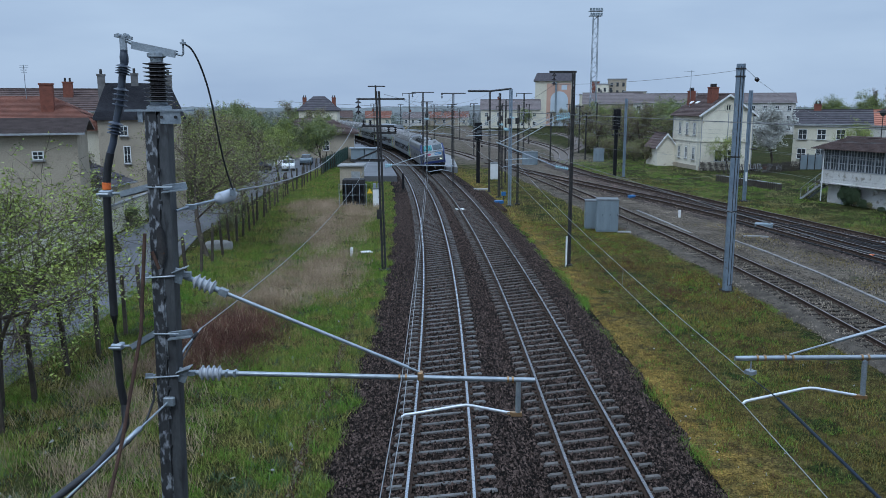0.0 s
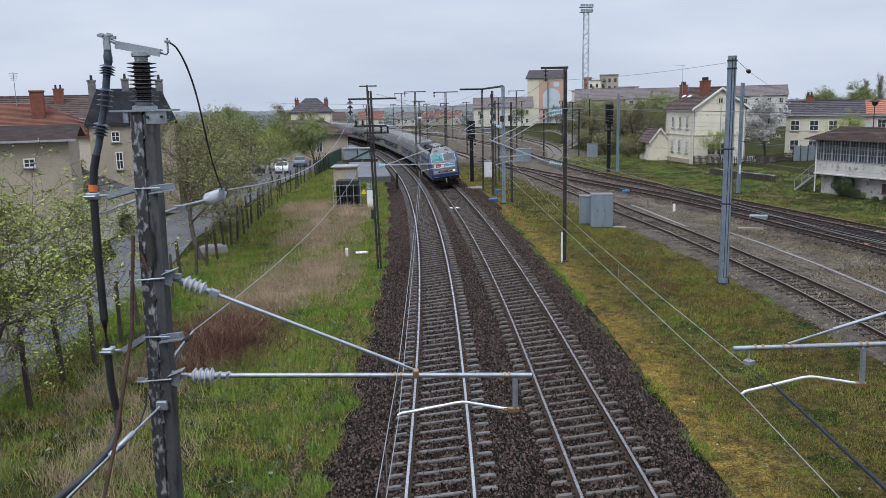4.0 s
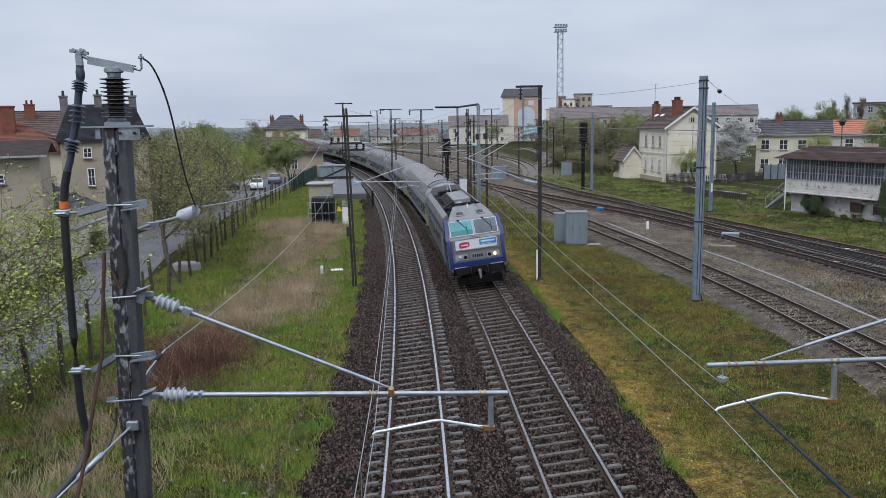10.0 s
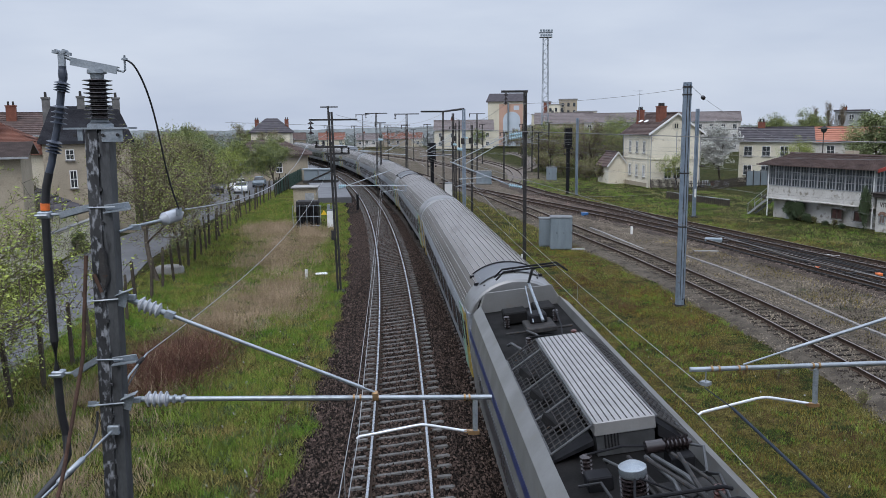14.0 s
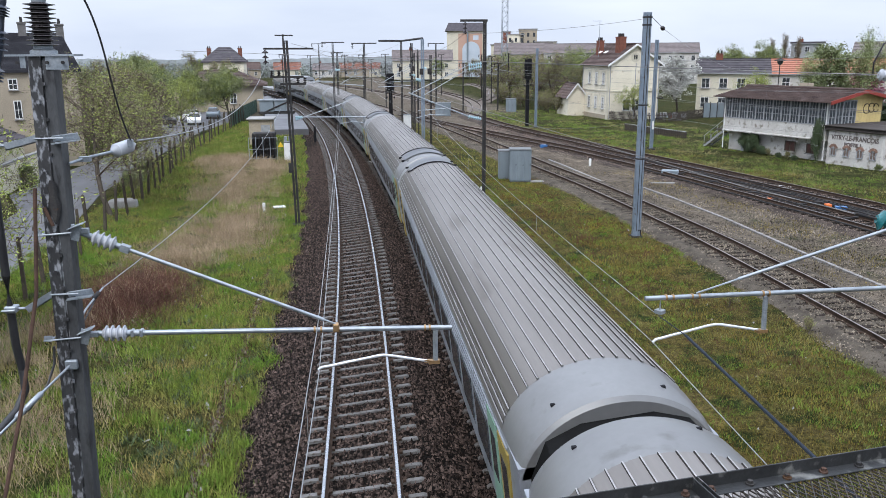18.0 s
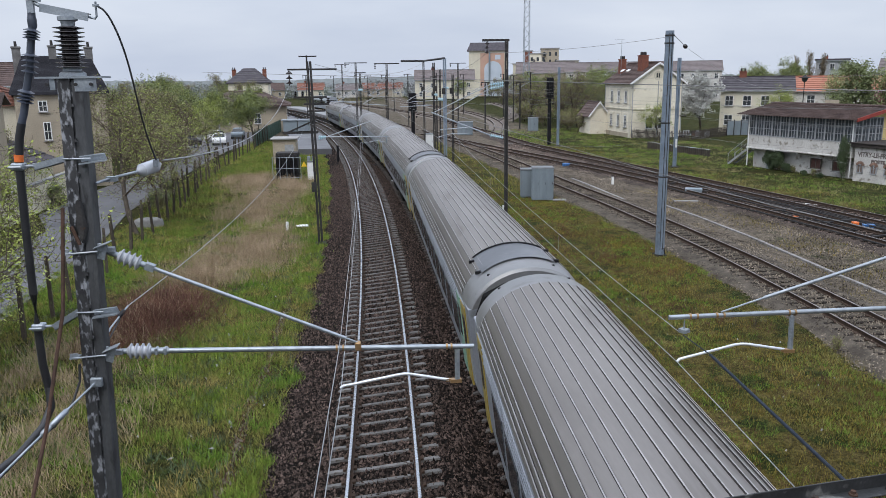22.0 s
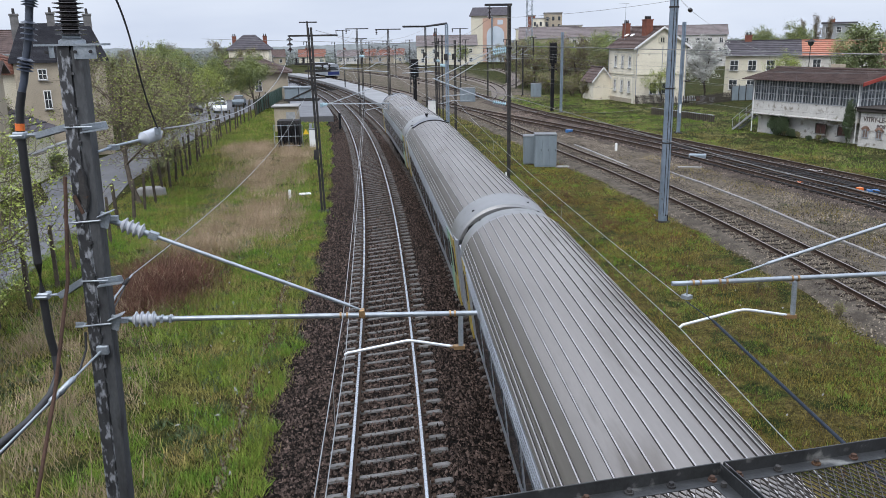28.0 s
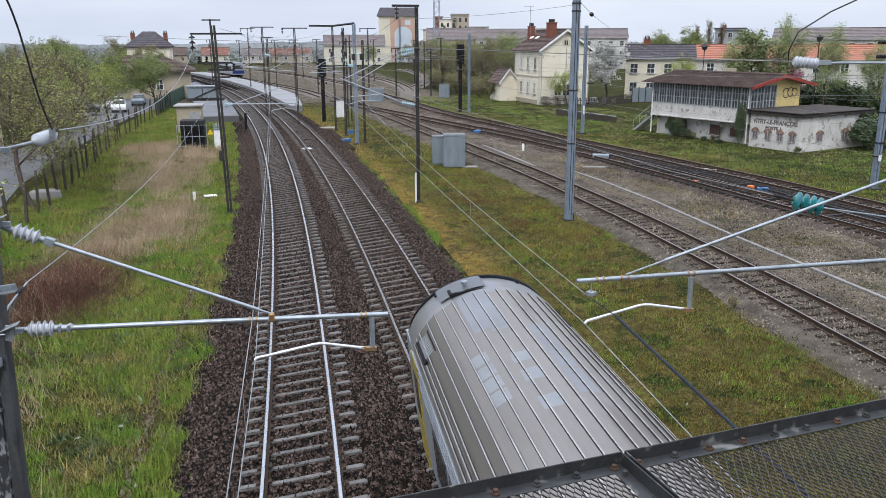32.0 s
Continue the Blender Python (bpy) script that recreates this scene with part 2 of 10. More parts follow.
# roof colour of far buildings, lightened to stand in for distance haze
ROOF_HAZED = mat("haze_paled_grey_brown_roof", (0.175, 0.15, 0.147), (0.135, 0.115, 0.113), 0.85, 0, 1.0, 14, 0.2)
ROOF_RED = mat("orange_red_roof_tile", (0.36, 0.16, 0.11), (0.28, 0.125, 0.09), 0.85, 0, 1.0, 14, 0.3, island=0.2)
ROOF_RUST = mat("muted_red_roof_tile", (0.22, 0.105, 0.078), (0.155, 0.08, 0.062), 0.85, 0, 1.0, 14, 0.3)
BRICK = mat("red_chimney_brick", (0.21, 0.085, 0.06), (0.15, 0.065, 0.048), 0.9, 0, 3, 25, 0.3, island=0.2)
RED_TRIM = mat("faded_red_wood", (0.28, 0.055, 0.045), (0.21, 0.05, 0.04), 0.7, 0, 3, 30, 0.1)
YELLOW_WALL = mat("yellow_board_wall", (0.62, 0.49, 0.22), (0.55, 0.43, 0.2), 0.8, 0, 2, 30, 0.1, squash=(1, 1, 0.3))
DARK_GLASS = mat("dark_window_glass", (0.03, 0.035, 0.04), (0.05, 0.055, 0.06), 0.08, 0, 1, 10, 0.0)
OLD_GLASS = mat("dusty_window_glass", (0.10, 0.115, 0.13), (0.045, 0.052, 0.06), 0.2, 0, 1.5, 10, 0.0)
GREY_WOOD = mat("grey_painted_timber", (0.36, 0.37, 0.38), (0.26, 0.27, 0.28), 0.75, 0, 3, 30, 0.1)
DARK_WOOD = mat("dark_weathered_timber", (0.055, 0.045, 0.04), (0.085, 0.075, 0.065), 0.85, 0, 4, 40, 0.3, squash=(1, 1, 0.3))
BLACK = mat("black_paint", (0.011, 0.011, 0.013), (0.02, 0.02, 0.022), 0.66, 0, 4, 40, 0.05)
ASPHALT = mat("damp_asphalt", (0.105, 0.105, 0.112), (0.07, 0.07, 0.076), 0.6, 0, 0.35, 40, 0.2, dirt=(0.13, 0.13, 0.135), dirt_at=0.6)
PAVING = mat("platform_surface", (0.30, 0.295, 0.285), (0.23, 0.225, 0.22), 0.85, 0, 0.5, 20, 0.1)
LID_GREY = mat("dark_grey_cabinet_lid", (0.14, 0.15, 0.16), (0.10, 0.105, 0.11), 0.6, 0.2, 3, 40, 0.08)
CABINET = mat("pale_blue_grey_cabinet", (0.215, 0.255, 0.285), (0.16, 0.195, 0.22), 0.55, 0.15, 1.5, 25, 0.05, dirt=(0.20, 0.20, 0.19), dirt_at=0.66, squash=(1, 1, 0.3))
BLUE = mat("bright_blue_paint", (0.03, 0.13, 0.32), (0.025, 0.10, 0.26), 0.45, 0, 3, 30, 0.05)
BARK = mat("tree_bark", (0.095, 0.08, 0.065), (0.055, 0.046, 0.038), 0.95, 0, 6, 40, 0.6, squash=(1, 1, 0.3), spec=0.06)
YELLOW = mat("warning_yellow", (0.75, 0.50, 0.03), (0.7, 0.46, 0.03), 0.5)


# ---- building blocks ----
class Geo:
    """Collects plain geometry for one mesh."""

    def __init__(self):
        self.v, self.f, self.m, self.n = [], [], [], 0

    def add(self, verts, faces, mi=0):
        self.v.extend(tuple(p) for p in verts)
        self.f.extend(tuple(i + self.n for i in q) for q in faces)
        self.m.extend([mi] * len(faces))
        self.n += len(verts)
        return self

    def box(self, c, s, turn=None, mi=0, taper=1.0):
        x, y, z = (k / 2 for k in s)
        pts = [Vector((sx * x * (taper if sz > 0 else 1), sy * y * (taper if sz > 0 else 1), sz * z)) for sz in (-1, 1) for sx, sy in ((-1, -1), (1, -1), (1, 1), (-1, 1))]
        if turn is not None:
            pts = [turn @ p for p in pts]
        c = Vector(c)
        return self.add([p + c for p in pts], [(3, 2, 1, 0), (4, 5, 6, 7), (0, 1, 5, 4), (1, 2, 6, 5), (2, 3, 7, 6), (3, 0, 4, 7)], mi)

    def span(self, a, b, mi=0):
        """A box between two opposite corners."""
        a, b = Vector(a), Vector(b)
        return self.box((a + b) / 2, [abs(k) for k in b - a], mi=mi)

    def sweep(self, path, r, n=8, mi=0, r1=None, cap=True):
        path = [Vector(p) for p in path]
        k, verts, faces = len(path), [], []
        up = Vector((0, 0, 1))
        for i, p in enumerate(path):
            d = (path[min(i + 1, k - 1)] - path[max(i - 1, 0)]).normalized()
            side = d.cross(up)
            if side.length < 1e-3:
                side = d.cross(Vector((0, 1, 0)))
            side.normalize()
            top = side.cross(d)
            rr = r if r1 is None else r + (r1 - r) * i / (k - 1)
            for j in range(n):
                a = 2 * math.pi * j / n
                verts.append(p + (side * math.cos(a) + top * math.sin(a)) * rr)
        for i in range(k - 1):
            for j in range(n):
                faces.append((i * n + j, i * n + (j + 1) % n, (i + 1) * n + (j + 1) % n, (i + 1) * n + j))
        if cap:
            faces.append(tuple(range(n))[::-1])
            faces.append(tuple((k - 1) * n + j for j in range(n)))
        return self.add(verts, faces, mi)

    def cyl(self, a, b, r, n=12, mi=0, r1=None):
        return self.sweep([a, b], r, n, mi, r1)

    def lathe(self, base, axis, profile, n=16, mi=0):
        """profile: pairs (distance along axis, radius)."""
        base, axis = Vector(base), Vector(axis).normalized()
        side = axis.cross(Vector((0, 0, 1)))
        if side.length < 1e-3:
            side = axis.cross(Vector((0, 1, 0)))
        side.normalize()
        top = side.cross(axis)
        verts, faces = [], []
        for h, r in profile:
            for j in range(n):
                a = 2 * math.pi * j / n
                verts.append(base + axis * h + (side * math.cos(a) + top * math.sin(a)) * max(r, 1e-4))
        for i in range(len(profile) - 1):
            for j in range(n):
                faces.append((i * n + j, i * n + (j + 1) % n, (i + 1) * n + (j + 1) % n, (i + 1) * n + j))
        faces.append(tuple(range(n))[::-1])
        faces.append(tuple((len(profile) - 1) * n + j for j in range(n)))
        return self.add(verts, faces, mi)

    def prism(self, outline, a, b, mi=0):
        """An outline of (x, z) pairs pushed from y = a to y = b."""
        n = len(outline)
        verts = [(x, a, z) for x, z in outline] + [(x, b, z) for x, z in outline]
        faces = [tuple(range(n)), tuple(range(2 * n - 1, n - 1, -1))]
        faces += [(i, i + n, (i + 1) % n + n, (i + 1) % n) for i in range(n)]
        return self.add(verts, faces, mi)

    def loft(self, rings, closed=True, caps=True, mi=0):
        n, verts, faces = len(rings[0]), [p for r in rings for p in r], []
        for i in range(len(rings) - 1):
            for j in range(n if closed else n - 1):
                faces.append((i * n + j, (i + 1) * n + j, (i + 1) * n + (j + 1) % n, i * n + (j + 1) % n))
        if caps and closed:
            faces.append(tuple(range(n)))
            faces.append(tuple((len(rings) - 1) * n + j for j in reversed(range(n))))
        return self.add(verts, faces, mi)

    def moved(self, m):
        self.v = [tuple(m @ Vector(p)) for p in self.v]
        return self

    def mesh(self, name, mats, smooth=False):
        me = bpy.data.meshes.new(name)
        me.from_pydata(self.v, [], self.f)
        for m in mats if isinstance(mats, (list, tuple)) else [mats]:
            me.materials.append(m)
        me.polygons.foreach_set("material_index", self.m)
        bm = bmesh.new()
        bm.from_mesh(me)
        bmesh.ops.recalc_face_normals(bm, faces=bm.faces)
        bm.to_mesh(me)
        bm.free()
        if smooth:
            me.shade_smooth()
            me.set_sharp_from_angle(angle=radians(38))
        me.update()
        return me


def part(name, geo, mats, parent=None, label="", smooth=False, bevel=0.0):
    """One mesh object out of a Geo, under a thing or a part."""
    me = geo.mesh(name, mats, smooth)
    if bevel:
        bm = bmesh.new()
        bm.from_mesh(me)
        bmesh.ops.bevel(bm, geom=[e for e in bm.edges if len(e.link_faces) == 2 and e.calc_face_angle(0) > 0.6], offset=bevel, segments=1, affect="EDGES")
        bm.to_mesh(me)
        bm.free()
    ob = new(name, me)
    if parent is not None:
        ob.parent = parent
    return tagged(ob, label)


def thing(name, m, label, category, group="", kind=""):
    """An empty at a thing's base that carries its parts."""
    ob = new(name)
    ob.empty_display_size = 0.2
    ob.matrix_world = m if isinstance(m, Matrix) else Matrix.Translation(m)
    return tagged(ob, label, category, group, kind)


def shared(name, me, parent, m, label=""):
    ob = new(name, me)
    ob.parent = parent
    ob.matrix_basis = m
    return tagged(ob, label)


def raw_mesh(name, verts, tris, mats):
    """A big mesh straight from arrays of triangles."""
    me = bpy.data.meshes.new(name)
    me.vertices.add(len(verts))
    me.vertices.foreach_set("co", np.asarray(verts, np.float32).ravel())
    me.loops.add(tris.size)
    me.loops.foreach_set("vertex_index", tris.astype(np.int32).ravel())
    me.polygons.add(len(tris))
    me.polygons.foreach_set("loop_start", np.arange(0, tris.size, 3, dtype=np.int32))
    me.polygons.foreach_set("loop_total", np.full(len(tris), 3, np.int32))
    me.materials.append(mats)
    me.update(calc_edges=True)
    return me


# ---- the plan: track lines and levels ----
GROUND = -0.38


def x_left(y):
    y = min(max(y, -40.0), 400.0)
    return ((-4.07e-7 * y - 6.43e-4) * y + 3.954e-2) * y - 0.425


def track_gap(y):
    return max(3.25, 3.83 - 0.0055 * (y - 20)) - min(max((y - 14) / 8, 0.0), 1.0) * 0.09 - min(max((y - 30) / 30, 0.0), 1.0) * 0.06


def x_right(y):
    return x_left(y) + track_gap(y)


def x_yard(y):
    return float(np.interp(y, (-40, 0, 19, 27, 35, 43, 51, 60, 71, 84, 100, 130), (15.6, 16.3, 16.6, 16.8, 16.85, 16.5, 16.0, 15.1, 14.25, 13.2, 11.6, 8.5)))


def x_slip(y):
    return float(np.interp(y, (-40, 10, 30, 38, 46, 54, 62, 70, 80, 94, 120), (32, 29.2, 27.1, 26.2, 25.2, 24.0, 22.6, 20.9, 18.1, 14.2, 7.5)))


def x_outer(y):
    return float(np.interp(y, (-40, 10, 36, 42, 47, 53, 60, 67, 79, 88, 98, 118, 160), (34.5, 33.2, 30.3, 29.5, 28.6, 27.5, 26.2, 24.7, 22.6, 20.7, 19.2, 17.5, 13)))


# both tracks lean into the curve
CANT, LIFT, BODY_LEAN = 6.4, 0.05, 6.6


# ---- ground ----
def ground_material():
    """Grass, moss, dry grass and gravel, blended by the zones of the plan and broken up by noise."""
    m = bpy.data.materials.new("ground_grass_moss_gravel")
    m.use_nodes = True
    nt = m.node_tree
    bs = nt.nodes["Principled BSDF"]
    tc = nt.nodes.new("ShaderNodeTexCoord")

    def noise_node(s, d=4):
        n = nt.nodes.new("ShaderNodeTexNoise")
        n.inputs["Scale"].default_value, n.inputs["Detail"].default_value = s, d
        nt.links.new(tc.outputs["Object"], n.inputs["Vector"])
        return n

    big, mid, clump, small = noise_node(0.22), noise_node(1.3, 5), noise_node(4.2, 3), noise_node(16, 5)

    def two(a, b, n, lo=0.35, hi=0.65):
        r = nt.nodes.new("ShaderNodeValToRGB")
        r.color_ramp.elements[0].position, r.color_ramp.elements[0].color = lo, (*a, 1)
        r.color_ramp.elements[1].position, r.color_ramp.elements[1].color = hi, (*b, 1)
        nt.links.new(n.outputs["Fac"], r.inputs["Fac"])
        return r.outputs["Color"]

    # dark soil-green that also carries the shade between the blades
    grass = two((0.022, 0.033, 0.008), (0.055, 0.048, 0.017), mid)
    moss = two((0.20, 0.135, 0.034), (0.085, 0.066, 0.024), mid, 0.4, 0.62)
    dry = two((0.17, 0.13, 0.08), (0.07, 0.065, 0.03), mid)
    gravel = two((0.195, 0.162, 0.126), (0.075, 0.062, 0.048), small)
    zone = nt.nodes.new("ShaderNodeAttribute")
    zone.attribute_name = "zone"
    split = nt.nodes.new("ShaderNodeSeparateColor")
    nt.links.new(zone.outputs["Color"], split.inputs["Color"])
    col = grass
    for ch, c in (("Red", moss), ("Green", dry), ("Blue", gravel)):
        ad = nt.nodes.new("ShaderNodeMath")
        ad.operation = "ADD"
        nt.links.new(split.outputs[ch], ad.inputs[0])
        nt.links.new(mid.outputs["Fac"], ad.inputs[1])
        mr = nt.nodes.new("ShaderNodeMapRange")
        mr.inputs[1].default_value, mr.inputs[2].default_value = 0.85, 1.15
        nt.links.new(ad.outputs[0], mr.inputs[0])
        mx = nt.nodes.new("ShaderNodeMix")
        mx.data_type = "RGBA"
        nt.links.new(mr.outputs[0], mx.inputs[0])
        nt.links.new(col, mx.inputs[6])
        nt.links.new(c, mx.inputs[7])
        col = mx.outputs[2]
    hv = nt.nodes.new("ShaderNodeHueSaturation")
    mr = nt.nodes.new("ShaderNodeMapRange")
    mr.inputs[1].default_value, mr.inputs[2].default_value, mr.inputs[3].default_value, mr.inputs[4].default_value = 0.3, 0.7, 0.2, 1.6
    mr2 = nt.nodes.new("ShaderNodeMapRange")
    mr2.inputs[1].default_value, mr2.inputs[2].default_value, mr2.inputs[3].default_value, mr2.inputs[4].default_value = 0.3, 0.7, 0.8, 1.2
    mu = nt.nodes.new("ShaderNodeMath")
    mu.operation = "MULTIPLY"
    nt.links.new(small.outputs["Fac"], mr.inputs[0])
    nt.links.new(big.outputs["Fac"], mr2.inputs[0])
    nt.links.new(mr.outputs[0], mu.inputs[0])
    nt.links.new(mr2.outputs[0], mu.inputs[1])
    mr3 = nt.nodes.new("ShaderNodeMapRange")
    mr3.inputs[1].default_value, mr3.inputs[2].default_value, mr3.inputs[3].default_value, mr3.inputs[4].default_value = 0.32, 0.62, 0.5, 1.15
    mu3 = nt.nodes.new("ShaderNodeMath")
    mu3.operation = "MULTIPLY"
    nt.links.new(clump.outputs["Fac"], mr3.inputs[0])
    nt.links.new(mu.outputs[0], mu3.inputs[0])
    nt.links.new(mr3.outputs[0], mu3.inputs[1])
    nt.links.new(mu3.outputs[0], hv.inputs["Value"])
    nt.links.new(col, hv.inputs["Color"])
    nt.links.new(hv.outputs["Color"], bs.inputs["Base Color"])
    bs.inputs["Roughness"].default_value = 0.95
    bs.inputs["Specular IOR Level"].default_value = 0.05
    bp = nt.nodes.new("ShaderNodeBump")
    bp.inputs["Strength"].default_value, bp.inputs["Distance"].default_value = 0.8, 0.06
    nt.links.new(small.outputs["Fac"], bp.inputs["Height"])
    nt.links.new(bp.outputs[0], bs.inputs["Normal"])
    return m


def smooth01(a, b, x):
    return np.clip((x - a) / (b - a), 0, 1) ** 2 * (3 - 2 * np.clip((x - a) / (b - a), 0, 1))


def zones(x, y):
    """Moss, dry grass and gravel weights at a place of the plan."""
    xl = np.array([x_left(v) for v in np.clip(y, -40, 190)])
    xr = xl + np.array([track_gap(v) for v in y])
    xy = np.interp(y, (-40, 19, 35, 51, 71, 84, 130), (15.6, 16.6, 16.85, 16.0, 14.25, 13.2, 8.5))
    xo = np.interp(y, (-40, 36, 60, 79, 98, 160), (34.5, 30.3, 26.2, 22.6, 19.2, 13))
    moss = smooth01(1.6, 2.4, x - xr) * (1 - smooth01(3.2, 6.0, x - xr)) * 0.8 + 0.42 * smooth01(4, 6, x - xr) * (1 - smooth01(-2.5, -0.6, x - xy))
    moss = moss + 0.45 * smooth01(0.5, 2, x - xo) * (1 - smooth01(3, 5, x - xo)) + 0.4 * smooth01(2.5, 4, x - xy) * (1 - smooth01(8, 10, x - xy)) * (y < 42)
    dry = sum(w * np.exp(-((x - a) / c) ** 2 - ((y - b) / e) ** 2) for a, b, c, e, w in ((-6.3, 41, 1.9, 6.5, 1.0), (-8.3, 34.5, 1.6, 3.5, 0.5), (-10.3, 69, 2.6, 4.2, 0.9), (-6.4, 66, 1.8, 5.0, 0.8), (-7.2, 52, 1.8, 4.0, 0.6), (-8.2, 29.2, 1.5, 2.4, 0.9)))
    dry = dry + 0.5 * np.exp(-((x + 9) / 3) ** 2 - ((y - 14) / 4) ** 2)
    gravel = smooth01(-2.1, -1.0, x - xy) * (1 - smooth01(1.0, 2.2, x - xo)) * 0.95 + (y > 95) * smooth01(2.5, 4, x - xr) * (1 - smooth01(2, 8, x - xo)) * 0.35
    gravel = np.maximum(gravel, 0.62 * smooth01(105, 125, y) * (1 - smooth01(300, 340, y)) * smooth01(-26, -18, x) * (1 - smooth01(24, 32, x)))
    gravel = gravel * (1 - 0.35 * smooth01(2.5, 4, x - xy) * (1 - smooth01(8, 10, x - xy)) * (y < 42))
    return moss, dry, gravel


def far_level(y):
    """The land falls away beyond the station."""
    return GROUND - np.clip(0.03 * (np.asarray(y, float) - 340), 0, 9)


def build_ground():
    xs = np.unique(np.r_[np.linspace(-1500, -60, 14), np.arange(-60, -30, 3), np.arange(-30, 50, 0.5), np.arange(50, 100, 4), np.linspace(100, 1800, 16)])
    ys = np.unique(np.r_[np.linspace(-300, -12, 8), np.arange(-12, 110, 0.5), np.arange(110, 240, 4), np.linspace(240, 3500, 24)])
    X, Y = np.meshgrid(xs, ys)
    Z = far_level(Y)
    near = (X > -40) & (X < 60) & (Y < 130)
    bed_x = np.array([x_left(v) for v in ys])[:, None]
    near = near & ((X < bed_x - 3.6) | (X > bed_x + 7.6))
    Z = Z + near * 0.05 * np.sin(X * 0.9 + 2 * np.sin(Y * 0.35)) * np.sin(Y * 0.7 + X * 0.2)
    trough = (X > bed_x - 2.85) & (X < bed_x + 6.4) & (Y > -40) & (Y < 230)
    Z = Z - 0.2 * trough
    verts = np.c_[X.ravel(), Y.ravel(), Z.ravel()]
    nx, ny = len(xs), len(ys)
    i, j = np.meshgrid(np.arange(nx - 1), np.arange(ny - 1))
    a = (j * nx + i).ravel()
    tris = np.r_[np.c_[a, a + 1, a + nx + 1], np.c_[a, a + nx + 1, a + nx]]
    me = raw_mesh("ground", verts, tris, ground_material())
    zc = me.color_attributes.new("zone", "FLOAT_COLOR", "POINT")
    mo, dr, gr = zones(verts[:, 0], verts[:, 1])
    zc.data.foreach_set("color", np.c_[mo, dr, gr, np.ones(len(verts))].astype(np.float32).ravel())
    return tagged(new("ground", me), "rough grass, yellow moss and gravel ground beside the tracks", "ground", kind="structure")


build_ground()


def bed(name, inner, outer, y0, y1, step, material, label, low=GROUND - 0.06, high=-0.225):
    """A raised bed of stones with sloping shoulders, between two side lines."""
    g, rings = Geo(), []
    for y in np.arange(y0, y1 + step, step):
        a, b = inner(y), outer(y)
        w = 0.12 * math.sin(y * 1.7) + 0.08 * math.sin(y * 3.1 + 1)
        rings.append([(a - 0.75 + w, y, low), (a - 0.1 + 0.4 * w, y, high - 0.03), (a + 0.4, y, high), ((a + b) / 2 - 0.6, y, high), ((a + b) / 2, y, high - 0.035), ((a + b) / 2 + 0.6, y, high), (b - 0.4, y, high), (b + 0.1 + 0.4 * w, y, high - 0.03), (b + 0.85 - w, y, low)])
    g.loft(rings, closed=False)
    return tagged(part(name, g, material, smooth=True), label, "ballast", kind="structure")


def main_bed():
    """The bed under both running tracks, tilted with each track's cant."""
    g, rings, k = Geo(), [], math.tan(radians(CANT))
    for y in np.arange(-40, 232, 1.0):
        a, b = x_left(y), x_right(y)
        w = 0.02 * math.sin(y * 1.7)
        row = [(a - 3.0 + w, GROUND - 0.05), (a - 1.95 + 0.4 * w, -0.21 - 1.4 * k)]
        row += [(a + d, -0.185 - 0.025 * (1 - abs(d) / 1.4) + d * k) for d in (-1.4, -0.7, 0, 0.7, 1.4)]
        row += [((a + b) / 2, -0.18)]
        row += [(b + d, -0.185 - 0.025 * (1 - abs(d) / 1.4) + d * k) for d in (-1.4, -0.7, 0, 0.7, 1.4)]
        row += [(b + 2.0 + 0.4 * w, -0.09), (b + 2.95 - w, GROUND - 0.06)]
        rings.append([(x, y, z) for x, z in row])
    g.loft(rings, closed=False)
    return tagged(part("main_ballast_bed", g, BALLAST, smooth=True), "crushed stone bed under the two running tracks, near-black with painted gap shade", "ballast", kind="structure")


main_bed()
bed("yard_ballast_bed", lambda y: x_yard(y) - 1.5, lambda y: x_yard(y) + 1.5, -10, 128, 2.0, mat("yard_ballast", (0.11, 0.094, 0.075), (0.055, 0.046, 0.037), 0.95, 0, 2, 22, 1.0, 0.05), "pale brown gravel bed under the yard track", high=-0.185)
for edge_line in (x_slip, x_outer):
    bed("yard_ballast_bed", lambda y: edge_line(y) - 1.45, lambda y: edge_line(y) + 1.45, -10, 116, 2.0, OILY_BED, "brown oily gravel bed under an old yard track", high=-0.225)

RAIL = [(-0.075, 0.0), (-0.075, 0.014), (-0.016, 0.035), (-0.012, 0.12), (-0.036, 0.137), (-0.036, 0.166), (-0.026, 0.172), (0.026, 0.172), (0.036, 0.166), (0.036, 0.137), (0.012, 0.12), (0.016, 0.035), (0.075, 0.014), (0.075, 0.0)]


def sleeper_mesh(material, half=1.3, wide=0.15, tall=0.2, dip=0.02, clips=True):
    g, rings = Geo(), []
    for x, w, z in ((-half, wide * 0.86, -0.03), (-half + 0.06, wide, 0), (-0.95, wide, 0.0), (-0.45, wide * 0.85, -dip), (0.45, wide * 0.85, -dip), (0.95, wide, 0.0), (half - 0.06, wide, 0), (half, wide * 0.86, -0.03)):
        rings.append([(x, -w, -tall), (x, -w * 0.72, z), (x, w * 0.72, z), (x, w, -tall)])
    g.loft(rings)
    if clips:
        for s in (-0.7525, 0.7525):
            for d in (-0.12, 0.12):
                g.box((s + d, 0, 0.02), (0.07, 0.13, 0.05), mi=1)
    return g.mesh("sleeper", [material, RAIL_RUST])


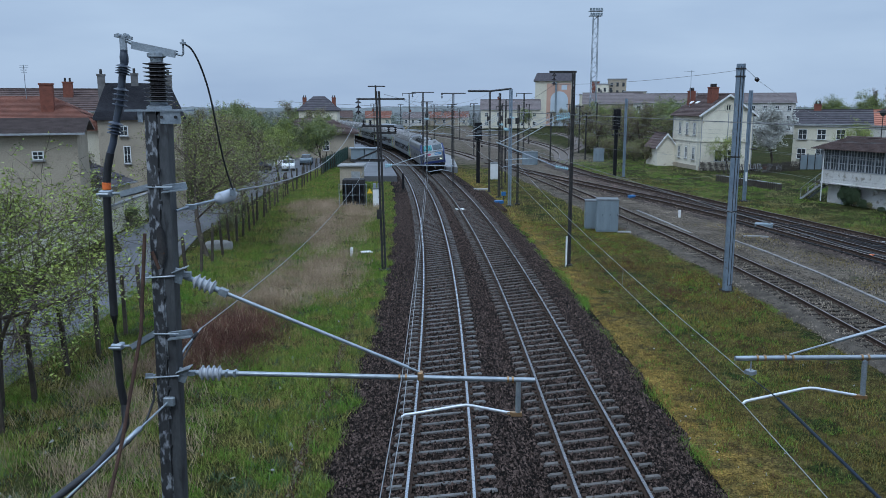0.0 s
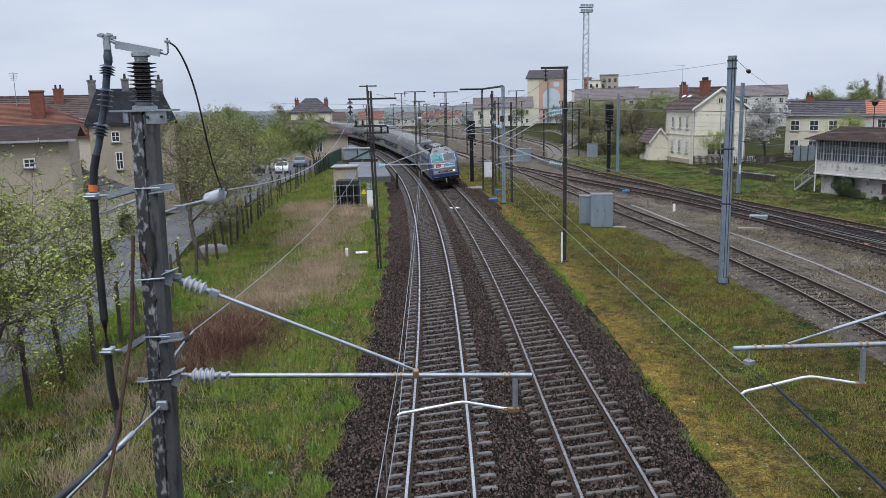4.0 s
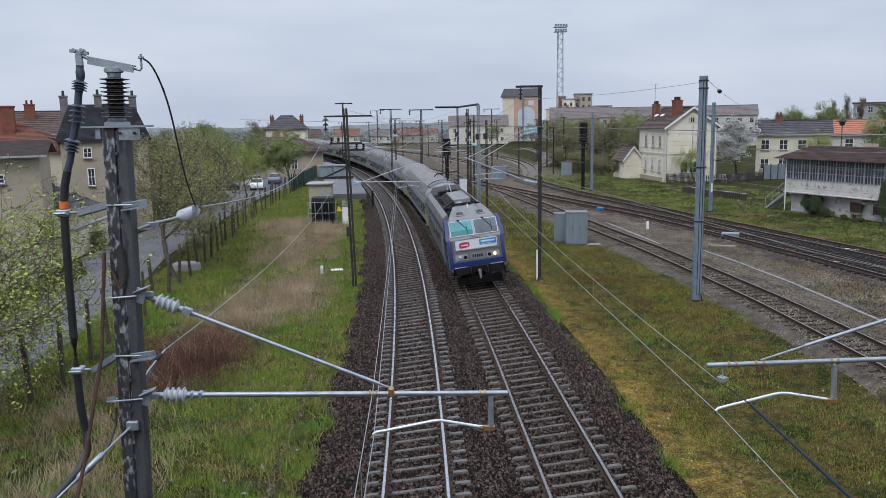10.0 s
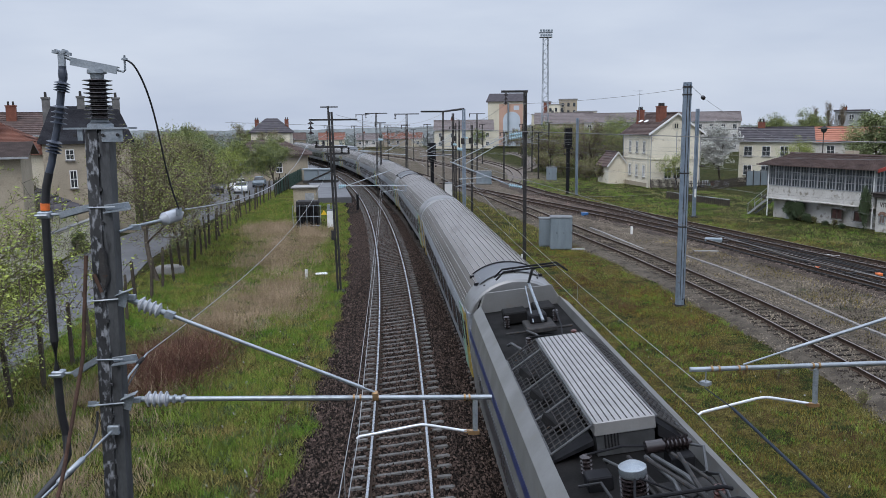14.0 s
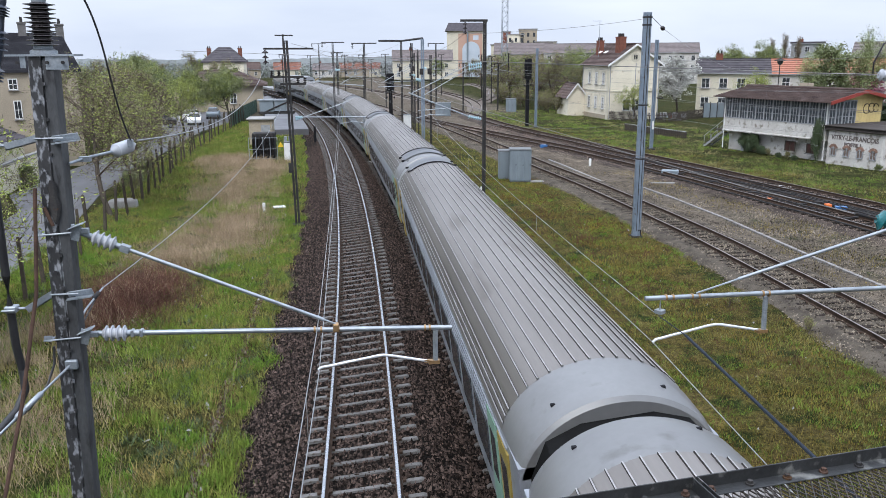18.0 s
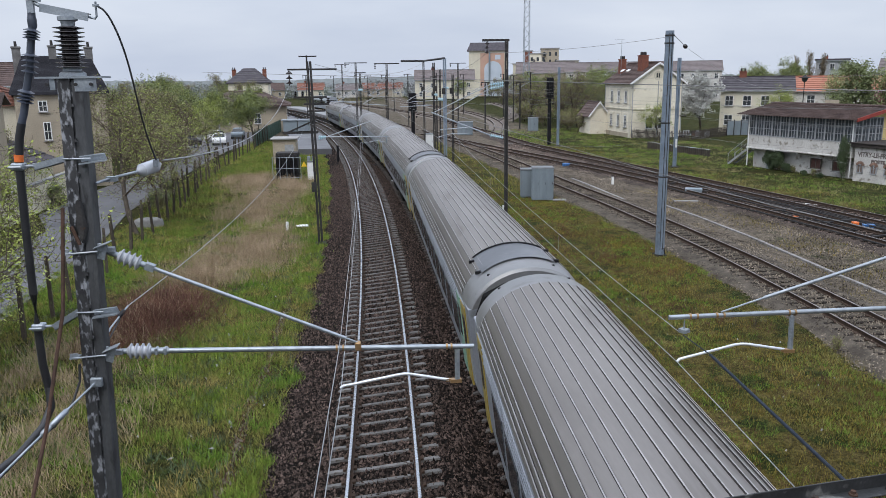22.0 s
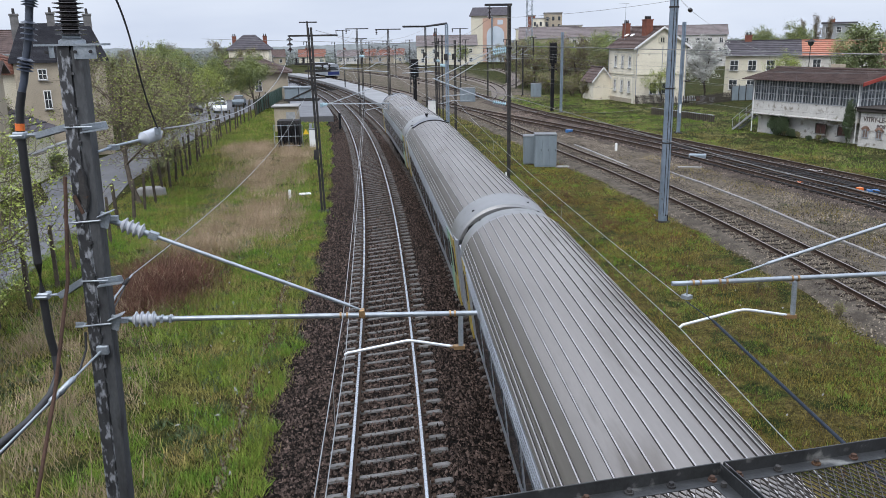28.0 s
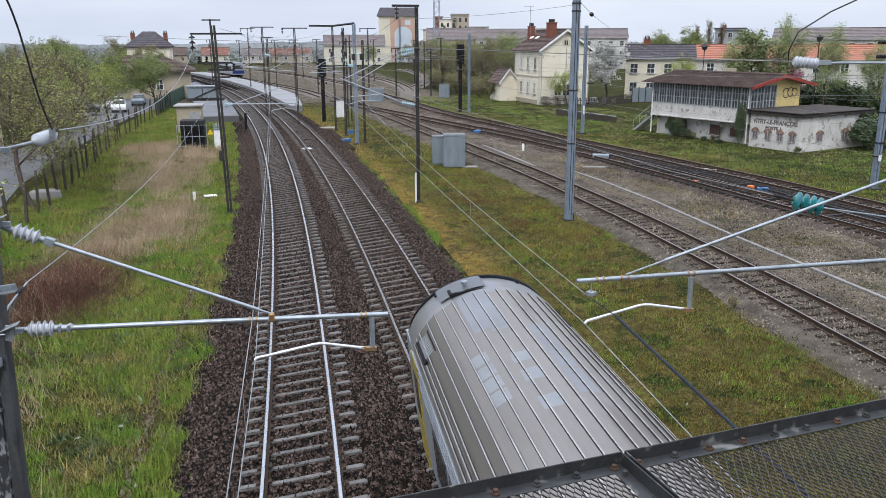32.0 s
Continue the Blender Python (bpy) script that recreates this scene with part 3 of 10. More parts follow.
def track(name, label, line, y0, y1, top, sleeper, step, first, last, cant=0.0, sub=2.0, lift=0.0):
    """Two swept rails and their sleepers along a line of the plan."""
    base = thing(name, (0, 0, 0), label, "railway track", kind="structure")

    def at(y):
        d = math.atan2(line(y + 0.5) - line(y - 0.5), 1.0)
        return Matrix.Translation((line(y), y, lift)) @ Matrix.Rotation(-d, 4, "Z") @ Matrix.Rotation(radians(-cant), 4, "Y")

    ys = np.arange(y0, y1 + sub, sub)
    for s in (-0.7525, 0.7525):
        g = Geo()
        rings = [[tuple(at(y) @ Vector((s + px, 0, pz - 0.172))) for px, pz in RAIL] for y in ys]
        g.loft(rings)
        n = len(RAIL)
        for k in range(len(ys) - 1):
            for j in (5, 6, 7):
                g.m[k * n + j] = 1
        part("rail", g, [RAIL_RUST, top], base)
    y = first
    while y < last:
        shared("sleeper", sleeper, base, at(y + random.uniform(-0.015, 0.015)) @ pose(random.uniform(-0.015, 0.015), 0, -0.18, 0, 0, random.uniform(-0.5, 0.5)))
        y += step
    return base
S_CONC = sleeper_mesh(CONCRETE, 1.28, 0.085, 0.2, 0.035)
S_DUSTY = sleeper_mesh(DUSTY_CONCRETE, 1.28, 0.085, 0.2, 0.035)
S_WOOD = sleeper_mesh(WOOD_SLEEPER, 1.3, 0.13, 0.15, 0.0)
track("running_track", "running track with polished rails on concrete sleepers", x_left, -30, 330, RAIL_TOP, S_CONC, 0.6, 8, 150, CANT, lift=LIFT)
track("running_track", "running track with darker rails on dusty brown sleepers", x_right, -40, 330, RAIL_TOP_DARKER, S_DUSTY, 0.6, 8, 150, CANT, lift=LIFT)
track("yard_track", "yard track with dull rails on old sleepers", x_yard, -8, 126, RAIL_TOP_DULL, S_WOOD, 0.62, 12, 90)
track("slip_track", "yard track with dull rails on old sleepers", x_slip, -8, 118, RAIL_TOP_DULL, S_WOOD, 0.62, 20, 90)
track("outer_track", "yard track with dull rails on old sleepers", x_outer, -8, 158, RAIL_TOP_DULL, S_WOOD, 0.62, 25, 100)
FAR_BED = mat("far_yard_gravel", (0.20, 0.172, 0.15), (0.11, 0.094, 0.082), 0.95, 0, 3, 25, 0.8, 0.05)


def far_line(points):
    ys, xs = [p[1] for p in points], [p[0] for p in points]
    fit = np.polyfit(np.array(ys) - ys[0], xs, min(3, len(ys) - 1))
    return lambda y: float(np.polyval(fit, y - ys[0]))


for points in (((16.9, 122), (16.4, 140), (13.6, 165), (7.5, 200), (-6, 250)), ((18.0, 116), (22.5, 140), (23.8, 165), (21.5, 200), (12, 250)), ((24.8, 150), (31.5, 175), (35.5, 200), (38, 250)), ((7.0, 128), (3.4, 150), (-2.0, 172), (-9.5, 200))):
    line = far_line(points)
    y0, y1 = points[0][1], points[-1][1]
    bed("yard_ballast_bed", lambda y: line(y) - 1.4, lambda y: line(y) + 1.4, y0, y1, 4.0, FAR_BED, "pale gravel bed under a far yard track", high=-0.33)
    track("yard_track", "far yard track with dull rails in pale gravel", line, y0, y1, RAIL_TOP_DULL, S_WOOD, 0.7, y0, y0, 0.0, 4.0, lift=-0.1)
rods = thing("point_rodding", (0, 0, 0), "bundle of black point rods and rails along the slip", "point rods")
for k, (off, y0, y1) in enumerate(((1.25, 28, 62), (1.75, 30, 66), (2.15, 24, 58), (-1.3, 34, 60), (2.6, 36, 70), (0.25, 40, 56), (-0.3, 30, 47), (3.0, 44, 62))):
    g = Geo()
    g.sweep([(x_slip(y) + off + 0.12 * math.sin(0.3 * y + k), y, -0.10 + 0.01 * math.sin(y)) for y in np.arange(y0, y1, 2.0)], 0.045 if k % 2 else 0.032, 6)
    part("rod", g, DARK_STEEL, rods)
for k in range(9):
    g = Geo()
    y = 30 + 4.3 * k
    g.box((x_slip(y) + 1.0 + 0.5 * math.sin(2.3 * k), y, -0.10), (2.6, 0.12, 0.07), Euler((0, 0, 0.3)).to_matrix())
    part("cross_rod", g, DARK_STEEL, rods)
# blocks


# ---- the train ----
def way_points():
    ys = np.arange(-330, 420, 0.5)
    xs = np.array([x_right(y) for y in ys])
    arc = np.r_[0, np.cumsum(np.hypot(np.diff(xs), np.diff(ys)))]
    arc -= np.interp(0, ys, arc)
    return ys, xs, arc


WAY_Y, WAY_X, WAY_A = way_points()


def way(a):
    return Vector((float(np.interp(a, WAY_A, WAY_X)), float(np.interp(a, WAY_A, WAY_Y)), 0))


def run(t):
    """Where the train's front stands along its track at t seconds."""
    return 99.834 - 4.063 * t - 0.222094 * t ** 2 + 2.58367e-3 * t ** 3 - 3.2451e-5 * t ** 4


def vehicle_pose(t, ahead, wheelbase):
    """The pose of a vehicle whose middle is so many metres behind the front."""
    a = run(t) + ahead
    p, q = way(a - wheelbase / 2), way(a + wheelbase / 2)
    d = q - p
    return Matrix.Translation((p + q) / 2 + Vector((0, 0, LIFT))) @ Matrix.Rotation(-math.atan2(d.x, d.y), 4, "Z") @ Matrix.Rotation(radians(-BODY_LEAN), 4, "Y")


ROOF_GREY = mat("dirty_ribbed_roof_steel", (0.208, 0.192, 0.18), (0.145, 0.132, 0.122), 0.48, 0.25, 0.7, 26, 0.05, dirt=(0.12, 0.105, 0.093), dirt_at=0.56, squash=(1, 0.16, 1), rnd=0.06)
# dark flanks carry rib shade as well as grime; bright tops a painted highlight
RIB_SHADE_GRIME = mat("shaded_grimy_rib", (0.06, 0.055, 0.053), (0.04, 0.037, 0.035), 0.7, 0.2, 2, 26, 0.05)
RIB_TOP = mat("highlit_rib_top", (0.38, 0.37, 0.36), (0.28, 0.27, 0.262), 0.4, 0.4, 2, 26, 0.03)
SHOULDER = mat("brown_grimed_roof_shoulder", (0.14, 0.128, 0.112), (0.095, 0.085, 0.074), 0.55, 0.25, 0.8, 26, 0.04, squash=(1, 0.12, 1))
HATCH = mat("blue_grey_hatch_skin", (0.125, 0.132, 0.145), (0.095, 0.10, 0.11), 0.36, 0.3, 0.7, 8, 0.03, dirt=(0.16, 0.16, 0.16), dirt_at=0.62)
ROOF_END = mat("smooth_grey_roof_end", (0.235, 0.238, 0.24), (0.175, 0.175, 0.176), 0.38, 0.35, 0.5, 8, 0.03, dirt=(0.12, 0.115, 0.11), dirt_at=0.62)
SIDE_GREY = mat("grey_coach_side", (0.30, 0.32, 0.35), (0.22, 0.235, 0.26), 0.4, 0.2, 0.6, 20, 0.03, dirt=(0.14, 0.13, 0.12), dirt_at=0.63)
SIDE_DARK = mat("dark_coach_window_band", (0.035, 0.038, 0.045), (0.05, 0.052, 0.06), 0.3, 0.1, 0.6, 20, 0.0)
DOOR_YELLOW = mat("yellow_door_paint", (0.36, 0.27, 0.06), (0.28, 0.21, 0.05), 0.4, 0, 2, 20, 0.02)
DOOR_GREEN = mat("pale_green_door_paint", (0.24, 0.40, 0.30), (0.2, 0.34, 0.26), 0.4, 0, 2, 20, 0.02)
DOOR_RED = mat("red_door_paint", (0.50, 0.06, 0.07), (0.42, 0.05, 0.06), 0.4, 0, 2, 20, 0.02)
UNDER = mat("underframe_grime", (0.009, 0.008, 0.008), (0.016, 0.014, 0.013), 0.95, 0.0, 4, 40, 0.2)
BELLOWS = mat("black_gangway_rubber", (0.006, 0.006, 0.006), (0.01, 0.01, 0.01), 0.9, 0, 4, 40, 0.1)
LOCO_BLUE = mat("deep_blue_loco_paint", (0.008, 0.022, 0.115), (0.007, 0.017, 0.09), 0.4, 0, 1.5, 25, 0.02, dirt=(0.03, 0.035, 0.10), dirt_at=0.64)
LOCO_GREY = mat("grey_loco_paint", (0.16, 0.161, 0.16), (0.125, 0.124, 0.12), 0.45, 0.05, 1.2, 25, 0.03, dirt=(0.14, 0.13, 0.115), dirt_at=0.62)
LAMP_SILVER = mat("silver_lamp_panel", (0.36, 0.37, 0.38), (0.29, 0.30, 0.31), 0.4, 0.1, 2, 25, 0.01)
LOCO_WHITE = mat("white_front_panel", (0.66, 0.68, 0.70), (0.58, 0.60, 0.62), 0.35, 0, 2, 25, 0.01)
LOCO_ROOF = mat("grimy_roof_well", (0.017, 0.016, 0.016), (0.009, 0.009, 0.009), 0.8, 0.1, 2, 30, 0.15)
RESISTOR = mat("pale_ribbed_roof_box", (0.30, 0.295, 0.29), (0.24, 0.235, 0.23), 0.45, 0.3, 2, 30, 0.03)
# teal pane; its reflection step is painted with a deeper lower strip
TEAL_PANE = mat("teal_windscreen_glass", (0.065, 0.245, 0.25), (0.05, 0.20, 0.21), 0.1, 0, 0.5, 1.0, 0.0)
TEAL_STRIP = mat("deeper_teal_lower_strip", (0.03, 0.15, 0.155), (0.022, 0.12, 0.13), 0.1, 0, 0.5, 1.0, 0.0)
GREY_STRIP = mat("dark_grey_lower_strip", (0.05, 0.06, 0.065), (0.07, 0.085, 0.09), 0.1, 0, 2, 4.0, 0.0)
GREY_PANE = mat("grey_windscreen_glass", (0.11, 0.13, 0.14), (0.065, 0.08, 0.088), 0.08, 0, 0.6, 1.0, 0.0)
LAMP_LIT = glow("lit_warm_headlamp", (1.0, 0.70, 0.34), 2.0)
LAMP_DIM = mat("clear_lamp_glass", (0.55, 0.57, 0.58), (0.45, 0.46, 0.48), 0.1, 0.3, 4, 20, 0.0)
LOGO_RED = mat("red_emblem", (0.55, 0.03, 0.08), (0.42, 0.02, 0.10), 0.35)
LOGO_BLUE = mat("blue_emblem", (0.03, 0.26, 0.56), (0.03, 0.22, 0.48), 0.35)


def bogie(parent, y, axle=1.28, label="dark grimy two-axle bogie"):
    g = Geo()
    for s in (-1.05, 1.05):
        g.box((s, 0, 0.55), (0.16, axle * 2 + 0.9, 0.24))
        for k in (-axle, axle):
            g.box((s, k, 0.5), (0.3, 0.36, 0.34))
        g.cyl((s, -0.3, 0.55), (s, -0.3, 0.95), 0.14, 10)
        g.cyl((s, 0.3, 0.55), (s, 0.3, 0.95), 0.14, 10)
    g.box((0, 0, 0.6), (2.1, 0.6, 0.3))
    b = part("bogie", g, UNDER, parent, label)
    b.location = (0, y, 0)
    for k in (-axle, axle):
        w = Geo()
        for s in (-0.7525, 0.7525):
            w.lathe((s - 0.065, k, 0.46), (1, 0, 0), [(0, 0.2), (0.0, 0.47), (0.03, 0.475), (0.1, 0.46), (0.13, 0.45), (0.13, 0.2)], 20)
        w.cyl((-0.8, k, 0.46), (0.8, k, 0.46), 0.09, 10)
        part("wheelset", w, RAIL_RUST, b)
    return b


def roof_outline(ribs, drop=0.0, shrink=1.0):
    """Half-round coach roof from shoulder to shoulder, with raised ribs along it."""
    pts = []
    n = 56
    for i in range(n + 1):
        u = -1 + 2 * i / n
        a = u * math.radians(78)
        x, z = 1.40 * math.sin(a) / math.sin(math.radians(78)), 3.16 + 0.90 * (math.cos(a) - math.cos(math.radians(78))) / (1 - math.cos(math.radians(78)))
        pts.append((x * shrink, z - drop))
    out = []
    for i, (x, z) in enumerate(pts):
        rib = ribs and (((i - 28) % 3 == 0 and 8 < i < n - 8) or i in (2, 4, 6, n - 6, n - 4, n - 2))
        if rib:
            nx, nz = x * 0.55, max(z - 2.2, 0.2)
            k = math.hypot(nx, nz)
            nx, nz = nx / k, nz / k
            tx, tz = nz, -nx
            for d, h in ((-0.017, 0.0), (-0.009, 0.022), (0.009, 0.022), (0.017, 0.0)):
                out.append((x + tx * d + nx * h, z + tz * d + nz * h))
        else:
            out.append((x, z))
    return out


def coach(length, ahead, hatches, shade, rear_pole=False, tail=False):
    """A ribbed-roof main-line coach; its local y runs away from the train's front."""
    h = length / 2 - 0.28
    base = thing("railway_coach", vehicle_pose(0, ahead, length * 0.7), shade, "railway coach", "coaches of the passing train")
    g = Geo()
    side = [(-1.30, 0.95), (-1.40, 1.15), (-1.4125, 1.6), (-1.40, 3.16), (1.40, 3.16), (1.4125, 1.6), (1.40, 1.15), (1.30, 0.95)]
    g.prism(side, -h, h)
    part("body", g, SIDE_GREY, base)
    for s in (-1, 1):
        for z in (2.62, 2.76, 2.9, 3.04):
            g = Geo()
            g.box((s * 1.408, 0, z), (0.03, 2 * h - 1.6, 0.03))
            part("side_rib", g, SIDE_GREY, base)
    g = Geo()
    outline = roof_outline(True)
    g.loft([[(x, y, z) for x, z in outline] for y in (-h + 1.15, h - 1.15)], closed=False)
    # rib flanks take the shade-dark colour, rib tops the highlight colour
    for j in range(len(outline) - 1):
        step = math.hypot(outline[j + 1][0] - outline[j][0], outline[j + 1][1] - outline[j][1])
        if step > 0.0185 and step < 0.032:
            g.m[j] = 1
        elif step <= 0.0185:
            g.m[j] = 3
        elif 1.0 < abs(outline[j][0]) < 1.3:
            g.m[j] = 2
    part("roof", g, [ROOF_GREY, RIB_SHADE_GRIME, SHOULDER, RIB_TOP], base, "ribbed grey steel roof with grime streaks", smooth=True)
    for e in (-1, 1):
        g = Geo()
        rings = []
        for y, d, s in ((h - 1.16, 0.0, 1.0), (h - 0.7, 0.01, 1.0), (h - 0.25, 0.05, 0.995), (h - 0.05, 0.10, 0.985), (h, 0.17, 0.97)):
            rings.append([(x, e * y, z) for x, z in roof_outline(False, d, s)])
        g.loft(rings, closed=False)
        g.add([(x, e * h, z) for x, z in roof_outline(False, 0.17, 0.97)] + [(0, e * h, 3.0)], [(i, i + 1, 57) for i in range(56)])
        part("roof_end", g, ROOF_END, base, "smooth rounded grey roof end", smooth=True)
        if not (tail and e > 0):
            g = Geo()
            g.prism([(-1.2, 1.0), (-1.24, 3.0), (-1.0, 3.5), (-0.5, 3.68), (0.5, 3.68), (1.0, 3.5), (1.24, 3.0), (1.2, 1.0)], e * (h - 0.02), e * (h + 0.27))
            part("gangway_bellows", g, BELLOWS, base)
        for x, y in ((-0.78, 0.35), (0.78, 0.35)):
            g = Geo()
            g.box((x, e * (h - y), 3.83), (0.06, 0.05, 0.05))
            part("roof_vent", g, BLACK, base)
        if (e < 0 and "front" in hatches) or (e > 0 and "rear" in hatches):
            g = Geo()
            arc = [(x, z + 0.025) for x, z in roof_outline(False) if abs(x) < 0.92]
            g.loft([[(x, e * y, z) for x, z in arc] for y in (h - 2.2, h - 0.62)], closed=False)
            g.loft([[(x, e * y, z - 0.0) for x, z in arc] + [(x, e * y, z - 0.06) for x, z in reversed(arc)] for y in (h - 2.23, h - 2.19)])
            part("roof_hatch", g, HATCH, base, "wide smooth roof hatch with dark edges", smooth=True)
            g = Geo()
            g.sweep([(x, e * (h - 2.23), z + 0.01) for x, z in arc], 0.03, 6)
            part("hatch_seal", g, BLACK, base)
            for x, z in (arc[0], arc[-1]):
                for y in (2.0, 0.85):
                    g = Geo()
                    g.box((x * 1.07, e * (h - y), z - 0.03), (0.14, 0.09, 0.07))
                    part("hatch_hinge", g, BLACK, base)
    if rear_pole:
        g = Geo()
        g.cyl((0.1, -h + 0.35, 3.9), (0.1, -h + 0.35, 4.12), 0.05, 8)
        g.box((0.1, -h + 0.35, 4.14), (0.16, 0.2, 0.1))
        part("roof_vent", g, BLACK, base)
    bay = (2 * h - 5.2) / 11
    win, frame_g = Geo(), Geo()
    win.box((0, 0, 0), (0.02, bay * 0.72, 0.86))
    frame_g.box((0, 0, 0), (0.012, bay * 0.8, 0.96))
    wm = win.mesh("window", DARK_GLASS)
    fm = frame_g.mesh("window_frame", SIDE_DARK)
    for s in (-1, 1):
        for k in range(11):
            y = -h + 2.6 + bay * (k + 0.5)
            shared("window_frame", fm, base, pose(s * 1.412, y, 2.05))
            shared("window", wm, base, pose(s * 1.416, y, 2.05))
        for y, dm in ((-h + 1.1, DOOR_YELLOW), (-h + 2.05, DOOR_GREEN), (h - 1.1, DOOR_YELLOW if s < 0 else DOOR_RED)):
            g = Geo()
            g.box((s * 1.412, y, 2.0), (0.04, 0.8, 2.0))
            part("door", g, dm, base)
            g = Geo()
            g.box((s * 1.43, y, 2.3), (0.02, 0.45, 0.8))
            part("door_window", g, DARK_GLASS, base)
    g = Geo()
    g.box((0, 0, 0.72), (2.2, 2 * h - 9.5, 0.5))
    g.box((0, -3, 0.6), (2.5, 2.2, 0.5))
    g.box((0, 2.5, 0.6), (2.5, 3.0, 0.5))
    part("underframe", g, UNDER, base)
    for e in (-1, 1):
        bogie(base, e * (h - 3.9))
    for e in (-1, 1):
        for x in (-0.875, 0.875):
            g = Geo()
            g.cyl((x, e * (h - 0.05), 1.06), (x, e * (h + 0.26), 1.06), 0.2, 12)
            part("buffer", g, UNDER, base)
    if tail:
        random.seed(31)
        pale = mat("pale_roof_patch", (0.215, 0.228, 0.24), (0.18, 0.19, 0.2), 0.42, 0.1, 2, 20, 0.03)
        faint = mat("faded_blue_roof_panel", (0.185, 0.193, 0.212), (0.16, 0.166, 0.178), 0.4, 0.15, 1.2, 20, 0.03)
        profile = roof_outline(False)
        for i0, y0, n, step, long, skin in ((16, h - 3.7, 4, 0.44, 0.36, pale), (24, h - 4.7, 2, 0.85, 0.36, pale), (24, h - 4.1, 1, 1, 0.32, pale), (32, h - 3.2, 6, 0.42, 0.4, faint), (20, h - 1.95, 1, 1, 1.75, faint), (24, h - 2.0, 1, 1, 2.0, faint), (28, h - 0.95, 1, 1, 0.6, faint), (16, h - 12.6, 4, 0.5, 0.34, pale), (20, h - 13.8, 5, 0.6, 0.34, pale), (24, h - 15.2, 3, 0.7, 0.3, pale)):
            for k in range(n):
                y = y0 - k * step + random.uniform(-0.04, 0.04)
                g = Geo()
                g.loft([[(x, yy, z + 0.003) for x, z in profile[i0:i0 + 5]] for yy in (y - long / 2, y + long / 2)], closed=False)
                part("repair_patch", g, skin, base, "pale faded patch between the roof ribs")
        for k in range(9):
            g = Geo()
            g.box((-1.235 + 0.0 * k, h - 1.5 - 0.09 * k, 3.50), (0.20, 0.045, 0.03), Euler((0, -0.72, 0)).to_matrix())
            part("louvre", g, pale, base, "pale louvre slat in the roof shoulder")
        for dx, dz, dy in ((-0.14, 0.14, 0), (0.14, -0.14, 0)):
            g = Geo()
            g.box((-1.22 - dx * 0.75, h - 1.87, 3.505 + dz * 0.7), (0.07, 0.95, 0.05), Euler((0, -0.72, 0)).to_matrix())
            part("louvre_frame", g, BLACK, base)
        for y in (1.5, 1.85, 2.1):
            g = Geo()
            g.box((1.19, h - y, 3.56), (0.05, 0.24, 0.05), Euler((0, 0.72, 0)).to_matrix())
            part("shoulder_slot", g, BLACK, base)
        g = Geo()
        rings = []
        for y, d in ((h - 0.2, -0.012), (h + 0.02, 0.165)):
            rings.append([(x * 1.004, y, z) for x, z in roof_outline(False, d, 0.98)])
        g.loft(rings, closed=False)
        part("end_band", g, mat("blue_end_band", (0.16, 0.185, 0.25), (0.13, 0.15, 0.205), 0.35), base, "blue painted band round the rear end", smooth=True)
        g = Geo()
        g.box((-0.28, h - 0.95, 4.03), (0.62, 0.05, 0.05))
        g.box((-0.58, h - 0.82, 4.005), (0.05, 0.3, 0.05))
        part("plate_edge", g, BLACK, base)
        g = Geo()
        g.loft([[(x, y, z + 0.035) for x, z in profile[16:30]] for y in (h - 0.93, h - 0.3)], closed=False)
        part("rear_plate", g, HATCH, base, "smooth grey plate at the rear end", smooth=True)
        g = Geo()
        g.cyl((-0.28, h - 0.72, 4.05), (-0.28, h - 0.72, 4.12), 0.035, 10)
        g.cyl((-0.28, h - 0.72, 4.12), (-0.28, h - 0.72, 4.17), 0.06, 12)
        part("roof_knob", g, STEEL, base, smooth=True)
    return base


